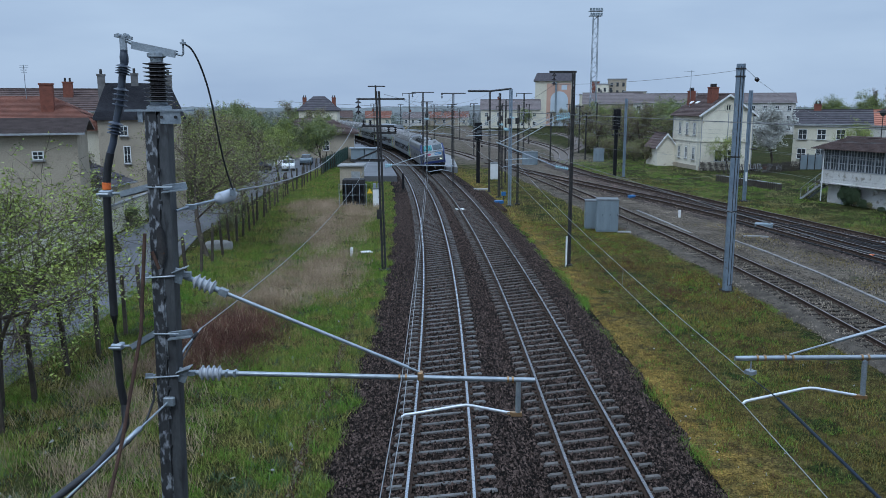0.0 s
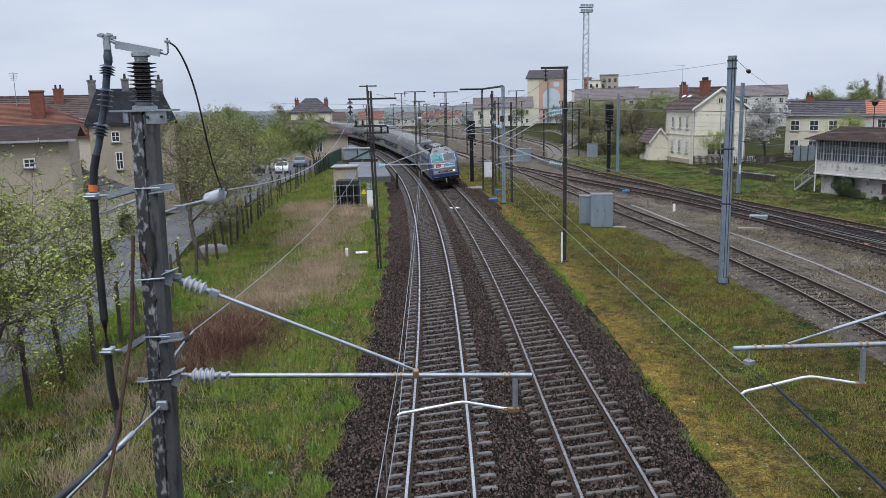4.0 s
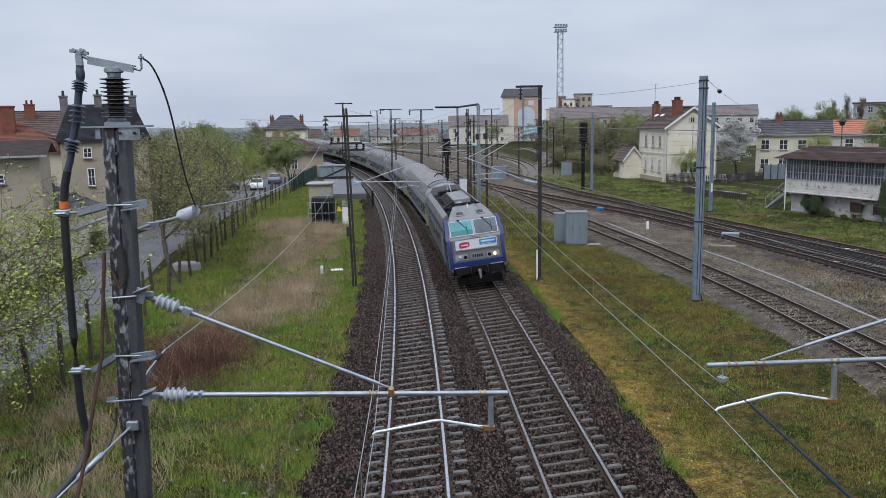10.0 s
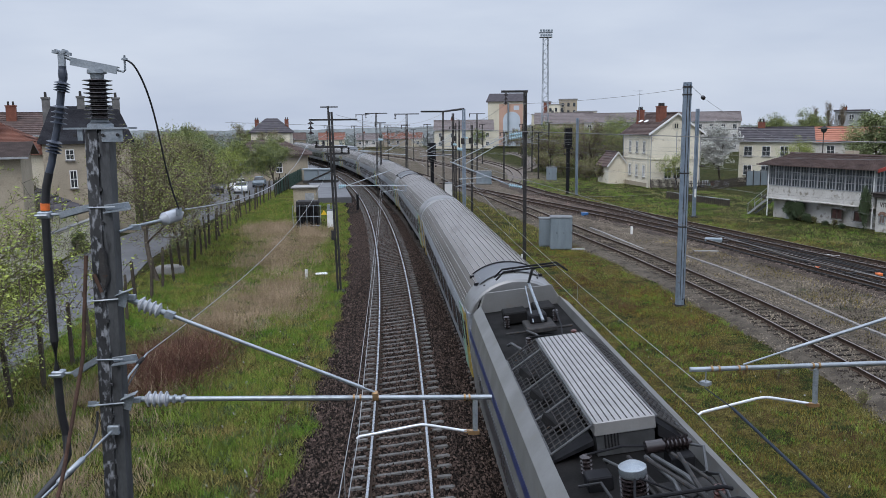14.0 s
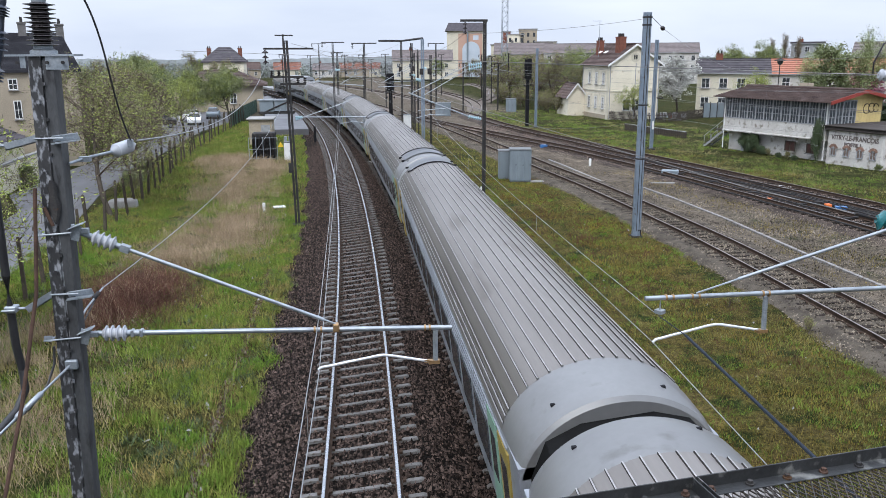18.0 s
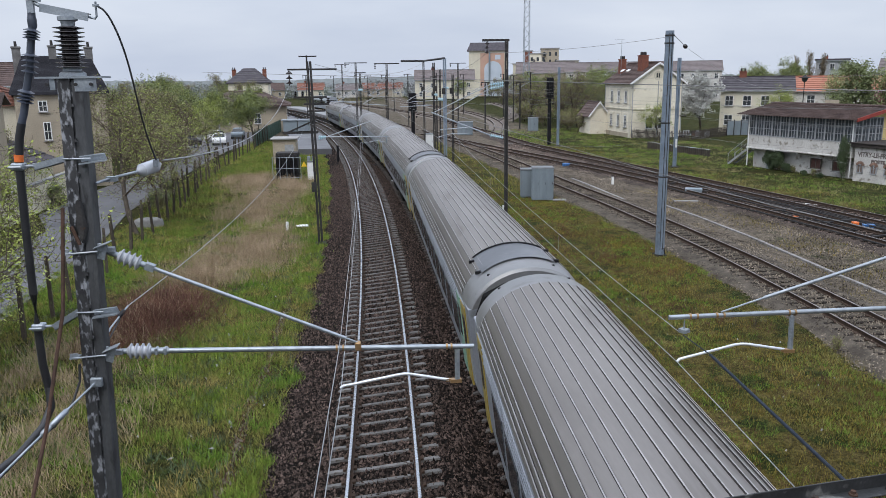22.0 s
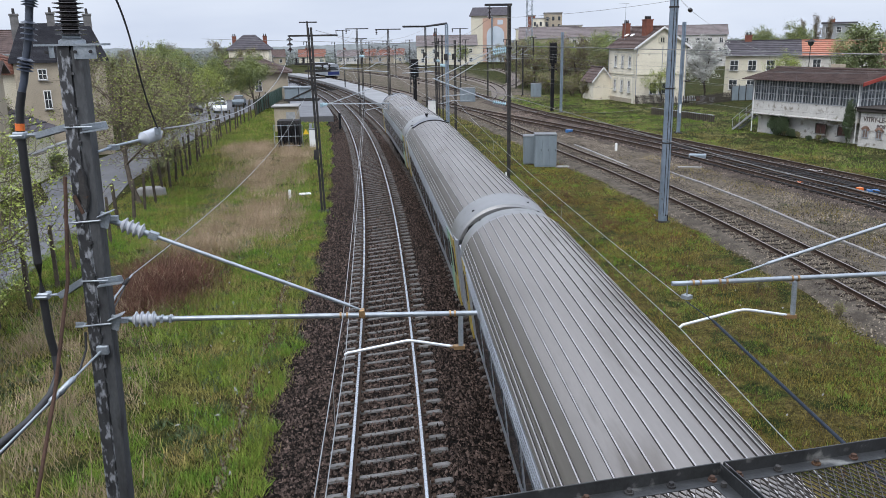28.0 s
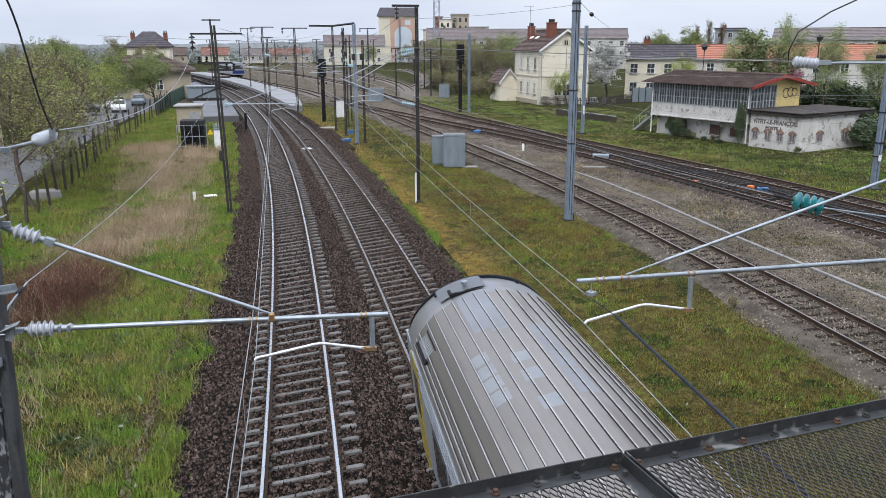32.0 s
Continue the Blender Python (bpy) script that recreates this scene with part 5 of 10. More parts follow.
TRAIN.append((coach(LAST, ahead, (), "short ribbed-roof last coach with pale roof patches", True, True), ahead, LAST * 0.66))


# ---- the near mast with its cable head and cantilever ----
def rib_insulator(name, parent, a, b, n, r_core, r_shed, material, label="", seg=18):
    """A ribbed insulator from a to b."""
    a, b = Vector(a), Vector(b)
    L = (b - a).length
    prof = [(0, r_core * 0.9)]
    for k in range(n):
        s = L * (k + 0.12) / n
        w = L / n
        prof += [(s, r_core), (s + 0.10 * w, r_core * 1.1), (s + 0.42 * w, r_shed), (s + 0.52 * w, r_shed * 0.98), (s + 0.62 * w, r_core * 1.15), (s + 0.8 * w, r_core)]
    prof += [(L, r_core * 0.9)]
    g = Geo()
    g.lathe(a, b - a, prof, seg)
    return part(name, g, material, parent, label, smooth=True)


def lean(z):
    """Where the leaning mast's axis stands at a height."""
    return -2.905 + (z - 4.6) * 0.0215


def near_mast():
    base = thing("catenary_mast", (lean(-0.4), 8, GROUND), "leaning steel catenary mast with flaking black paint and a cable head", "catenary mast")
    inv = base.matrix_world.inverted()

    def P(*p):
        return inv @ Vector(p)

    def pt(name, g, m, label="", smooth=False, bevel=0.0, parent=None):
        return part(name, g.moved(inv), m, parent or base, label, smooth, bevel)

    def channel(outline, top):
        """A channel section pushed up along the leaning axis."""
        g = Geo()
        g.loft([[(lean(z) + x, 8 + y, z) for x, y in outline] for z in (GROUND - 0.1, 2.0, 4.0, 6.0, top)])
        return g

    g = channel([(0.0, -0.106), (-0.114, -0.106), (-0.114, 0.106), (0.0, 0.106), (0.0, 0.094), (-0.102, 0.094), (-0.102, -0.094), (0.0, -0.094)], 8.42)
    pt("channel", g, FLAKED, "black channel section with paint flaked to grey")
    g = channel([(0.017, -0.096), (0.107, -0.096), (0.107, 0.096), (0.017, 0.096), (0.017, 0.084), (0.095, 0.084), (0.095, -0.084), (0.017, -0.084)], 8.40)
    pt("channel", g, mat("worn_grey_channel", (0.085, 0.088, 0.092), (0.042, 0.043, 0.046), 0.6, 0.3, 4, 40, 0.2, dirt=(0.03, 0.03, 0.032), dirt_at=0.56, squash=(1, 1, 0.35)), "worn grey channel section")
    g = channel([(-0.004, -0.088), (0.021, -0.088), (0.021, 0.088), (-0.004, 0.088)], 8.38)
    pt("packing_strip", g, FLAKED, "flaking strip between the two channels")
    random.seed(4)
    for k in range(22):
        z = 4.7 + k * 0.165
        g = Geo()
        g.box((lean(z) - 0.02 + (0.03 if k % 2 else -0.03), 7.888, z), (0.03, 0.02, 0.03))
        pt("rivet", g, FLAKED)
    # top plate and cable-head insulator
    g = Geo()
    g.box((-2.82, 8, 8.425), (0.62, 0.26, 0.018))
    g.box((-2.68, 7.9, 8.36), (0.2, 0.018, 0.13))
    g.box((-2.98, 7.9, 8.37), (0.05, 0.018, 0.12))
    pt("top_plate", g, STEEL, "galvanised plate on the mast head")
    for x in (-3.02, -2.76, -2.62):
        g = Geo()
        g.cyl((x, 7.88, 8.36), (x, 7.86, 8.36), 0.016, 8)
        pt("bolt", g, DARK_STEEL)
    g = Geo()
    g.lathe((-2.82, 8, 8.435), (0, 0, 1), [(0, 0.12), (0.03, 0.12), (0.05, 0.085), (0.08, 0.08)], 20)
    pt("insulator_foot", g, STEEL, smooth=True)
    rib_insulator("post_insulator", base, P(-2.82, 8, 8.50), P(-2.815, 8, 8.90), 10, 0.075, 0.14, DARK_PORCELAIN, "dark brown ribbed post insulator", 28)
    g = Geo()
    g.lathe((-2.815, 8, 8.90), (0, 0, 1), [(0, 0.06), (0.04, 0.065), (0.05, 0.09), (0.085, 0.09)], 20)
    pt("insulator_cap", g, STEEL, smooth=True)
    g = Geo()
    tilt = Euler((0, math.atan2(0.083, 0.40), 0)).to_matrix()
    g.box((-2.825, 7.96, 9.02), (0.44, 0.012, 0.075), tilt)
    g.box((-2.825, 8.0, 9.05), (0.44, 0.09, 0.012), tilt)
    pt("head_bar", g, STEEL, "galvanised angle bar on the cable head")
    g = Geo()
    g.sweep([(-2.62, 8, 8.98), (-2.56, 8, 8.965), (-2.545, 8, 8.985), (-2.545, 8, 9.12)], 0.011, 8)
    g.lathe((-2.545, 8, 9.075), (0, 0, 1), [(0, 0.012), (0.0, 0.03), (0.02, 0.03), (0.02, 0.012)], 12)
    pt("terminal", g, STEEL, smooth=True)
    g = Geo()
    g.cyl((-3.10, 8, 9.11), (-3.02, 8, 9.07), 0.018, 8)
    g.box((-3.13, 8, 9.145), (0.17, 0.05, 0.03), Euler((0, 0.15, 0)).to_matrix())
    g.box((-3.135, 8, 9.07), (0.06, 0.04, 0.12))
    for x in (-3.17, -3.10):
        g.cyl((x, 7.96, 9.16), (x, 8.04, 9.16), 0.02, 8)
    pt("cable_clamp", g, STEEL)
    # drop wire to the strain insulator
    g = Geo()
    hang = np.array([(-2.53, 8, 9.08), (-2.46, 8.02, 9.03), (-2.40, 8.1, 8.85), (-2.36, 8.2, 8.6), (-2.34, 8.3, 8.3), (-2.325, 8.4, 8.0), (-2.30, 8.5, 7.75), (-2.265, 8.58, 7.56)])
    for _ in range(3):
        cut = np.concatenate([hang[:-1] * 0.75 + hang[1:] * 0.25, hang[:-1] * 0.25 + hang[1:] * 0.75], 1).reshape(-1, 3)
        hang = np.concatenate([hang[:1], cut, hang[-1:]])
    g.sweep([tuple(q) for q in hang], 0.0095, 8)
    pt("jumper_cable", g, RUBBER, "black jumper cable", smooth=True)
    # the power cable with its termination sheds, tape and clamps
    g = Geo()
    g.sweep([(-3.135, 8, 9.02), (-3.14, 8, 8.9), (-3.17, 8, 8.75), (-3.21, 8, 8.5), (-3.265, 8, 8.3), (-3.31, 8, 8.1), (-3.345, 8, 8.0)], 0.036, 12)
    pt("cable_termination", g, SHRINK, "blue-grey heat-shrink cable termination", smooth=True)
    g = Geo()
    g.lathe((-3.137, 8, 9.03), (0, 0, -1), [(0, 0.018), (0.03, 0.035), (0.08, 0.043), (0.13, 0.04), (0.17, 0.024)], 14)
    pt("cable_lug", g, SHRINK, smooth=True)
    path = [Vector(p) for p in ((-3.14, 8, 8.9), (-3.17, 8, 8.75), (-3.21, 8, 8.5), (-3.265, 8, 8.3), (-3.31, 8, 8.1))]

    def along(u):
        k = min(int(u * 4), 3)
        return path[k].lerp(path[k + 1], u * 4 - k)

    for u in (0.02, 0.06, 0.10, 0.14, 0.34, 0.39, 0.44, 0.49, 0.72, 0.76, 0.80, 0.84):
        p, d = along(u), (along(min(u + 0.02, 1)) - along(u)).normalized()
        g = Geo()
        g.lathe(p, d, [(0, 0.036), (0.012, 0.036), (0.03, 0.075), (0.034, 0.075), (0.036, 0.036)], 16)
        pt("shed", g, SHRINK, smooth=True)
    g = Geo()
    g.sweep([(-3.345, 8, 8.0), (-3.385, 8, 7.85), (-3.41, 8, 7.66), (-3.42, 8, 7.4), (-3.43, 8, 6.9), (-3.435, 8, 6.3), (-3.435, 8, 5.95), (-3.43, 8, 5.55), (-3.40, 8, 5.3), (-3.38, 7.95, 5.1), (-3.42, 7.8, 4.95), (-3.55, 7.5, 4.8), (-3.9, 7.0, 4.6), (-4.6, 6.0, 4.3), (-6.0, 4.0, 3.9)], 0.04, 12)
    pt("power_cable", g, RUBBER, "thick black power cable", smooth=True)
    g = Geo()
    g.cyl((-3.409, 8, 7.70), (-3.413, 8, 7.63), 0.044, 14)
    pt("tape_band", g, ORANGE, "orange tape band")
    for z, zr in ((7.585, 7.66), (5.955, 6.12)):
        g = Geo()
        g.box((-3.42, 8, z), (0.12, 0.11, 0.07))
        g.cyl((-3.36, 7.93, z), (-3.5, 7.93, z), 0.012, 6)
        pt("saddle_clamp", g, STEEL, "galvanised cable saddle", bevel=0.012)
        g = Geo()
        g.cyl((-3.36, 8, z), (-3.22, 8, z + 0.005), 0.014, 8)
        a, b = Vector((-3.27, 7.97, z - 0.01)), Vector((lean(zr) - 0.10, 7.97, zr))
        d = (b - a).normalized()
        side = Vector((-d.z, 0, d.x)) * 0.035
        g.add([a - side, b - side, b + side, a + side] + [q + Vector((0, 0.012, 0)) for q in (a - side, b - side, b + side, a + side)], [(0, 1, 2, 3), (7, 6, 5, 4), (0, 4, 5, 1), (1, 5, 6, 2), (2, 6, 7, 3), (3, 7, 4, 0)])
        g.add([q + Vector((0, k, 0)) for k in (0, 0.09) for q in (a - side, b - side, b - side * 0.7, a - side * 0.7)], [(0, 1, 2, 3), (7, 6, 5, 4), (0, 4, 5, 1), (1, 5, 6, 2), (2, 6, 7, 3), (3, 7, 4, 0)])
        pt("bracket_arm", g, STEEL, "galvanised angle bracket")
        g = Geo()
        g.box((lean(zr) + 0.16, 7.9, zr), (0.24, 0.012, 0.08), Euler((0.5, -0.12, 0)).to_matrix())
        g.box((lean(zr) + 0.16, 7.87, zr - 0.035), (0.24, 0.09, 0.012), Euler((0.0, -0.12, 0)).to_matrix())
        g.cyl((lean(zr) - 0.12, 7.885, zr), (lean(zr) + 0.14, 7.885, zr), 0.009, 6)
        pt("clamp_angle", g, STEEL)
    # two strain and two cantilever fixings
    for z in (6.74, 5.66):
        g = Geo()
        g.cyl((lean(z) - 0.2, 7.885, z - 0.02), (lean(z) + 0.13, 7.885, z), 0.01, 6)
        g.box((lean(z) - 0.19, 7.93, z - 0.02), (0.08, 0.12, 0.012))
        g.box((lean(z) - 0.19, 7.90, z - 0.0), (0.08, 0.012, 0.05))
        pt("back_clamp", g, STEEL)
        g = Geo()
        g.box((lean(z) + 0.15, 7.93, z - 0.01), (0.10, 0.012, 0.16), Euler((0, 0.3, 0)).to_matrix())
        g.box((lean(z) + 0.17, 7.93, z + 0.06), (0.16, 0.13, 0.012), Euler((0, -0.35, 0)).to_matrix())
        g.box((lean(z) + 0.22, 7.97, z), (0.10, 0.06, 0.05))
        pt("front_clamp", g, STEEL, "galvanised hinge clamp", bevel=0.004)
    # lower tube
    rib_insulator("tube_insulator", base, P(-2.57, 8, 5.655), P(-2.335, 8, 5.648), 4, 0.05, 0.083, PORCELAIN, "white ribbed porcelain insulator", 24)
    g = Geo()
    g.cyl((-2.66, 8, 5.658), (-2.56, 8, 5.655), 0.028, 10)
    pt("end_fitting", g, STEEL, smooth=True)
    g = Geo()
    g.cyl((-2.34, 8, 5.648), (-2.16, 8, 5.643), 0.034, 12)
    pt("end_fitting", g, STEEL, smooth=True)
    for x in (-2.28, -2.19):
        g = Geo()
        g.box((x, 8, 5.646), (0.03, 0.08, 0.072))
        pt("clamp_collar", g, STEEL, bevel=0.005)
    g = Geo()
    g.cyl((-2.2, 8, 5.644), (1.03, 8, 5.553), 0.0265, 14)
    pt("cantilever_tube", g, ALU, "bright aluminium cantilever tube", smooth=True)
    rib_insulator("strut_insulator", base, P(-2.57, 8, 6.67), P(-2.36, 8, 6.58), 4, 0.05, 0.083, PORCELAIN, "white ribbed porcelain insulator", 24)
    g = Geo()
    g.cyl((-2.69, 8, 6.72), (-2.56, 8, 6.666), 0.028, 10)
    pt("end_fitting", g, STEEL, smooth=True)
    g = Geo()
    g.cyl((-2.37, 8, 6.584), (-2.24, 8, 6.528), 0.03, 10)
    g.box((-2.27, 8, 6.54), (0.09, 0.08, 0.07), Euler((0, 0.4, 0)).to_matrix())
    pt("end_fitting", g, STEEL, smooth=True)
    g = Geo()
    g.cyl((-2.26, 8, 6.535), (-0.33, 8, 5.70), 0.02, 12)
    g.cyl((-0.33, 8, 5.70), (-0.21, 8, 5.648), 0.011, 8)
    pt("strut_tube", g, ALU, "bright aluminium strut tube", smooth=True)
    for x in (-0.43, -0.36, -0.22, -0.18, 0.74, 0.79):
        z = 5.644 - (x + 2.2) * 0.0282
        g = Geo()
        g.lathe((x - 0.01, 8, z), (1, 0, 0), [(0, 0.028), (0, 0.037), (0.02, 0.037), (0.02, 0.028)], 14)
        pt("ring_clamp", g, COPPER, smooth=True)
    g = Geo()
    g.box((-0.205, 8, 5.61), (0.06, 0.085, 0.09))
    pt("strut_joint", g, COPPER, "bronze joint on the tube", bevel=0.01)
    g = Geo()
    g.cyl((0.852, 8, 5.53), (0.852, 8, 5.19), 0.028, 12)
    pt("drop_bracket", g, STEEL, smooth=True)
    g = Geo()
    g.box((0.835, 8, 5.17), (0.12, 0.06, 0.04))
    g.box((0.76, 8, 5.18), (0.06, 0.03, 0.03))
    pt("steady_joint", g, COPPER)
    g = Geo()
    g.sweep([(0.76, 8, 5.18), (0.36, 8, 5.262), (0.29, 8, 5.272), (0.22, 8, 5.265), (-0.28, 8, 5.178), (-0.375, 8, 5.165), (-0.41, 8, 5.14)], 0.016, 10)
    pt("steady_arm", g, mat("pale_bare_tube", (0.66, 0.68, 0.70), (0.55, 0.57, 0.6), 0.35, 0.4, 5, 40, 0.02), "pale bent steady arm", smooth=True)
    # lower guy with turnbuckle and loop
    g = Geo()
    g.cyl((-2.88, 7.86, 5.38), (-3.6, 7.0, 4.75), 0.012, 8)
    g.cyl((-3.6, 7.0, 4.75), (-6.0, 4.2, 3.2), 0.012, 8)
    pt("guy_rod", g, STEEL, smooth=True)
    g = Geo()
    g.lathe((-3.08, 7.62, 5.205), (-0.22, -0.26, -0.19), [(0, 0.014), (0.03, 0.03), (0.2, 0.03), (0.22, 0.018), (0.26, 0.03), (0.32, 0.03), (0.34, 0.014)], 10)
    pt("turnbuckle", g, ALU, "galvanised turnbuckle", smooth=True)
    g = Geo()
    g.box((-2.87, 7.87, 5.38), (0.12, 0.05, 0.1))
    pt("guy_bracket", g, STEEL, bevel=0.01)
    g = Geo()
    g.sweep([(-3.02, 7.88, 5.58), (-3.03, 7.86, 5.4), (-3.08, 7.75, 5.22), (-3.2, 7.55, 5.06), (-3.33, 7.38, 4.98), (-3.7, 6.9, 4.64)], 0.012, 8)
    pt("bond_cable", g, RUBBER, smooth=True)
    g = Geo()
    g.sweep([(-2.98, 7.8, 7.2), (-3.05, 7.7, 6.2), (-3.16, 7.3, 5.2), (-3.3, 6.9, 4.3), (-3.9, 5.6, 1.2), (-4.2, 4.9, GROUND)], 0.018, 8)
    pt("stay_rod", g, RUST_ROD, "rust-brown stay rod", smooth=True)
    g = Geo()
    g.loft([[(lean(7.0) + x, y, z) for x, y in ((-0.035 * k, 7.89), (-0.02 * k, 7.855), (0.02 * k, 7.85), (0.035 * k, 7.885))] for z, k in ((6.86, 0.5), (6.94, 1.4), (7.02, 1.7), (7.1, 1.1), (7.2, 1.3), (7.26, 0.5))])
    pt("rusty_lug", g, DARK_STEEL, "rusty welded lug", smooth=True)
    g = Geo()
    g.cyl((lean(6.9) - 0.09, 7.87, 7.0), (lean(6.9) - 0.02, 7.85, 6.82), 0.018, 8)
    pt("shackle", g, RUST_ROD, smooth=True)
    # outgoing wire with white strain insulator
    g = Geo()
    g.sweep([(-2.72, 8.02, 7.40), (-2.62, 8.2, 7.43), (-2.42, 8.5, 7.46)], 0.014, 8)
    g.box((-2.62, 8.2, 7.42), (0.1, 0.08, 0.05))
    pt("strain_wire", g, STEEL)
    rib = Geo()
    rib.lathe((-2.44, 8.48, 7.455), (0.14, 0.26, 0.04), [(0, 0.02), (0.03, 0.045), (0.06, 0.07), (0.26, 0.072), (0.29, 0.05), (0.32, 0.03), (0.34, 0.02)], 18)
    pt("strain_insulator", rib, PORCELAIN, "white drum-shaped strain insulator", smooth=True)
    g = Geo()
    g.box((-2.275, 8.6, 7.53), (0.05, 0.06, 0.08))
    pt("jumper_clamp", g, STEEL)
    g = Geo()
    g.sweep([(lean(6.0) + 0.09, 8.0, 5.80), (-2.80, 8.25, 5.84), (-2.79, 8.45, 5.87), (-2.77, 8.79, 5.92)], 0.010, 8)
    pt("guy_grip", g, STEEL, smooth=True)
    g = Geo()
    g.lathe((-2.79, 8.5, 5.88), (0.02, 0.3, 0.04), [(0, 0.012), (0.02, 0.024), (0.15, 0.024), (0.17, 0.012)], 10)
    pt("guy_clamp", g, DARK_STEEL, smooth=True)
    g = Geo()
    g.sweep([(lean(6.0) + 0.09, 7.96, 5.74), (-2.80, 8.2, 5.75), (-2.79, 8.45, 5.83), (-2.785, 8.6, 5.88)], 0.008, 8)
    pt("guy_tail", g, RUBBER, smooth=True)
    return base


near_mast()


def right_cantilever():
    base = thing("catenary_mast", (8.0, 8, GROUND), "grey steel catenary mast carrying an aluminium cantilever", "catenary mast")
    inv = base.matrix_world.inverted()

    def pt(name, g, m, label="", smooth=False, bevel=0.0):
        return part(name, g.moved(inv), m, base, label, smooth, bevel)

    g = Geo()
    for oy in (-0.1, 0.1):
        g.box((8.0, 8 + oy, 4.2), (0.2, 0.015, 9.2))
    g.box((8.0, 8, 4.2), (0.012, 0.2, 9.2))
    pt("shaft", g, POLE_STEEL)
    g = Geo()
    g.cyl((3.18, 8, 5.787), (7.6, 8, 5.80), 0.0265, 14)
    pt("cantilever_tube", g, ALU, "bright aluminium cantilever tube", smooth=True)
    g = Geo()
    g.cyl((3.77, 8, 5.825), (4.25, 8, 5.97), 0.011, 8)
    g.cyl((4.25, 8, 5.97), (7.7, 8, 6.995), 0.019, 12)
    pt("strut_tube", g, ALU, "bright aluminium strut tube", smooth=True)
    rib_insulator("tube_insulator", base, inv @ Vector((7.58, 8, 5.80)), inv @ Vector((7.82, 8, 5.80)), 4, 0.05, 0.083, PORCELAIN, "white ribbed porcelain insulator")
    for x in (3.42, 3.5, 3.72, 3.80, 4.55, 4.62):
        g = Geo()
        g.lathe((x - 0.01, 8, 5.788), (1, 0, 0), [(0, 0.028), (0, 0.037), (0.02, 0.037), (0.02, 0.028)], 14)
        pt("ring_clamp", g, COPPER, smooth=True)
    g = Geo()
    g.cyl((4.59, 8, 5.75), (4.60, 8, 5.36), 0.028, 12)
    pt("drop_bracket", g, STEEL, smooth=True)
    g = Geo()
    g.box((4.58, 8, 5.345), (0.12, 0.06, 0.04))
    g.box((4.52, 8, 5.355), (0.06, 0.03, 0.03))
    pt("steady_joint", g, COPPER)
    g = Geo()
    g.sweep([(4.53, 8, 5.36), (4.1, 8, 5.44), (4.02, 8, 5.446), (3.94, 8, 5.437), (3.42, 8, 5.32), (3.33, 8, 5.30), (3.30, 8, 5.27)], 0.016, 10)
    pt("steady_arm", g, bpy.data.materials["pale_bare_tube"], "pale bent steady arm", smooth=True)
    g = Geo()
    g.cyl((3.36, 8, 5.76), (3.36, 8, 5.63), 0.008, 6)
    g.box((3.36, 8, 5.63), (0.09, 0.09, 0.04), Euler((0, 0, 0.6)).to_matrix())
    pt("wire_clamp", g, STEEL)
    g = Geo()
    g.sweep([(3.31, 7.9, 5.615), (3.36, 7.3, 5.60)], 0.006, 8)
    g.sweep([(3.36, 7.3, 5.60), (3.3, 5.0, 5.54), (3.22, 2.2, 5.48), (3.15, 0, 5.44), (3.1, -6, 5.4)], 0.0145, 8)
    pt("insulated_sleeve", g, mat("blue_black_sleeve", (0.02, 0.026, 0.038), (0.03, 0.037, 0.05), 0.65), "dark insulating sleeve over the wire", smooth=True)
    rib_insulator("glass_insulator", base, inv @ Vector((6.03, 8.3, 6.54)), inv @ Vector((6.36, 8.2, 6.45)), 4, 0.06, 0.12, TEAL_GLASS, "teal glass strain insulator")
    g = Geo()
    g.sweep([(5.8, 8.36, 6.60), (6.03, 8.3, 6.54)], 0.022, 8, r1=0.014)
    pt("strain_clamp", g, DARK_STEEL, smooth=True)
    g = Geo()
    g.cyl((6.36, 8.2, 6.45), (7.95, 8.0, 6.2), 0.011, 8)
    pt("strain_wire", g, STEEL, smooth=True)
    g = Geo()
    g.sweep([(5.8, 8.36, 6.60), (5.0, 9.4, 6.75), (-2.2, 42, 8.3)], 0.005, 6)
    pt("strain_wire", g, WIRE)
    rib_insulator("strain_insulator", base, inv @ Vector((5.77, 8.2, 8.175)), inv @ Vector((6.04, 8.15, 8.15)), 6, 0.045, 0.066, PORCELAIN, "white ribbed porcelain strain insulator")
    g = Geo()
    g.sweep([(6.04, 8.15, 8.15), (6.3, 8.1, 8.16), (7.95, 8.0, 8.15)], 0.014, 8)
    g.box((6.1, 8.13, 8.165), (0.16, 0.06, 0.05))
    pt("strain_wire", g, STEEL)
    g = Geo()
    g.sweep([(5.70, 8.2, 8.19), (5.68, 8.18, 8.30), (5.75, 8.15, 8.5), (6.1, 8.1, 8.72), (6.5, 8.05, 8.9), (7.2, 8, 9.0), (7.9, 8, 8.8)], 0.009, 8)
    pt("jumper_cable", g, RUBBER, "black jumper cable", smooth=True)
    g = Geo()
    g.sweep([(5.77, 8.2, 8.175), (5.2, 8.6, 8.19), (-6.0, 30, 8.6)], 0.006, 6)
    pt("cross_wire", g, WIRE)
    return base


right_cantilever()


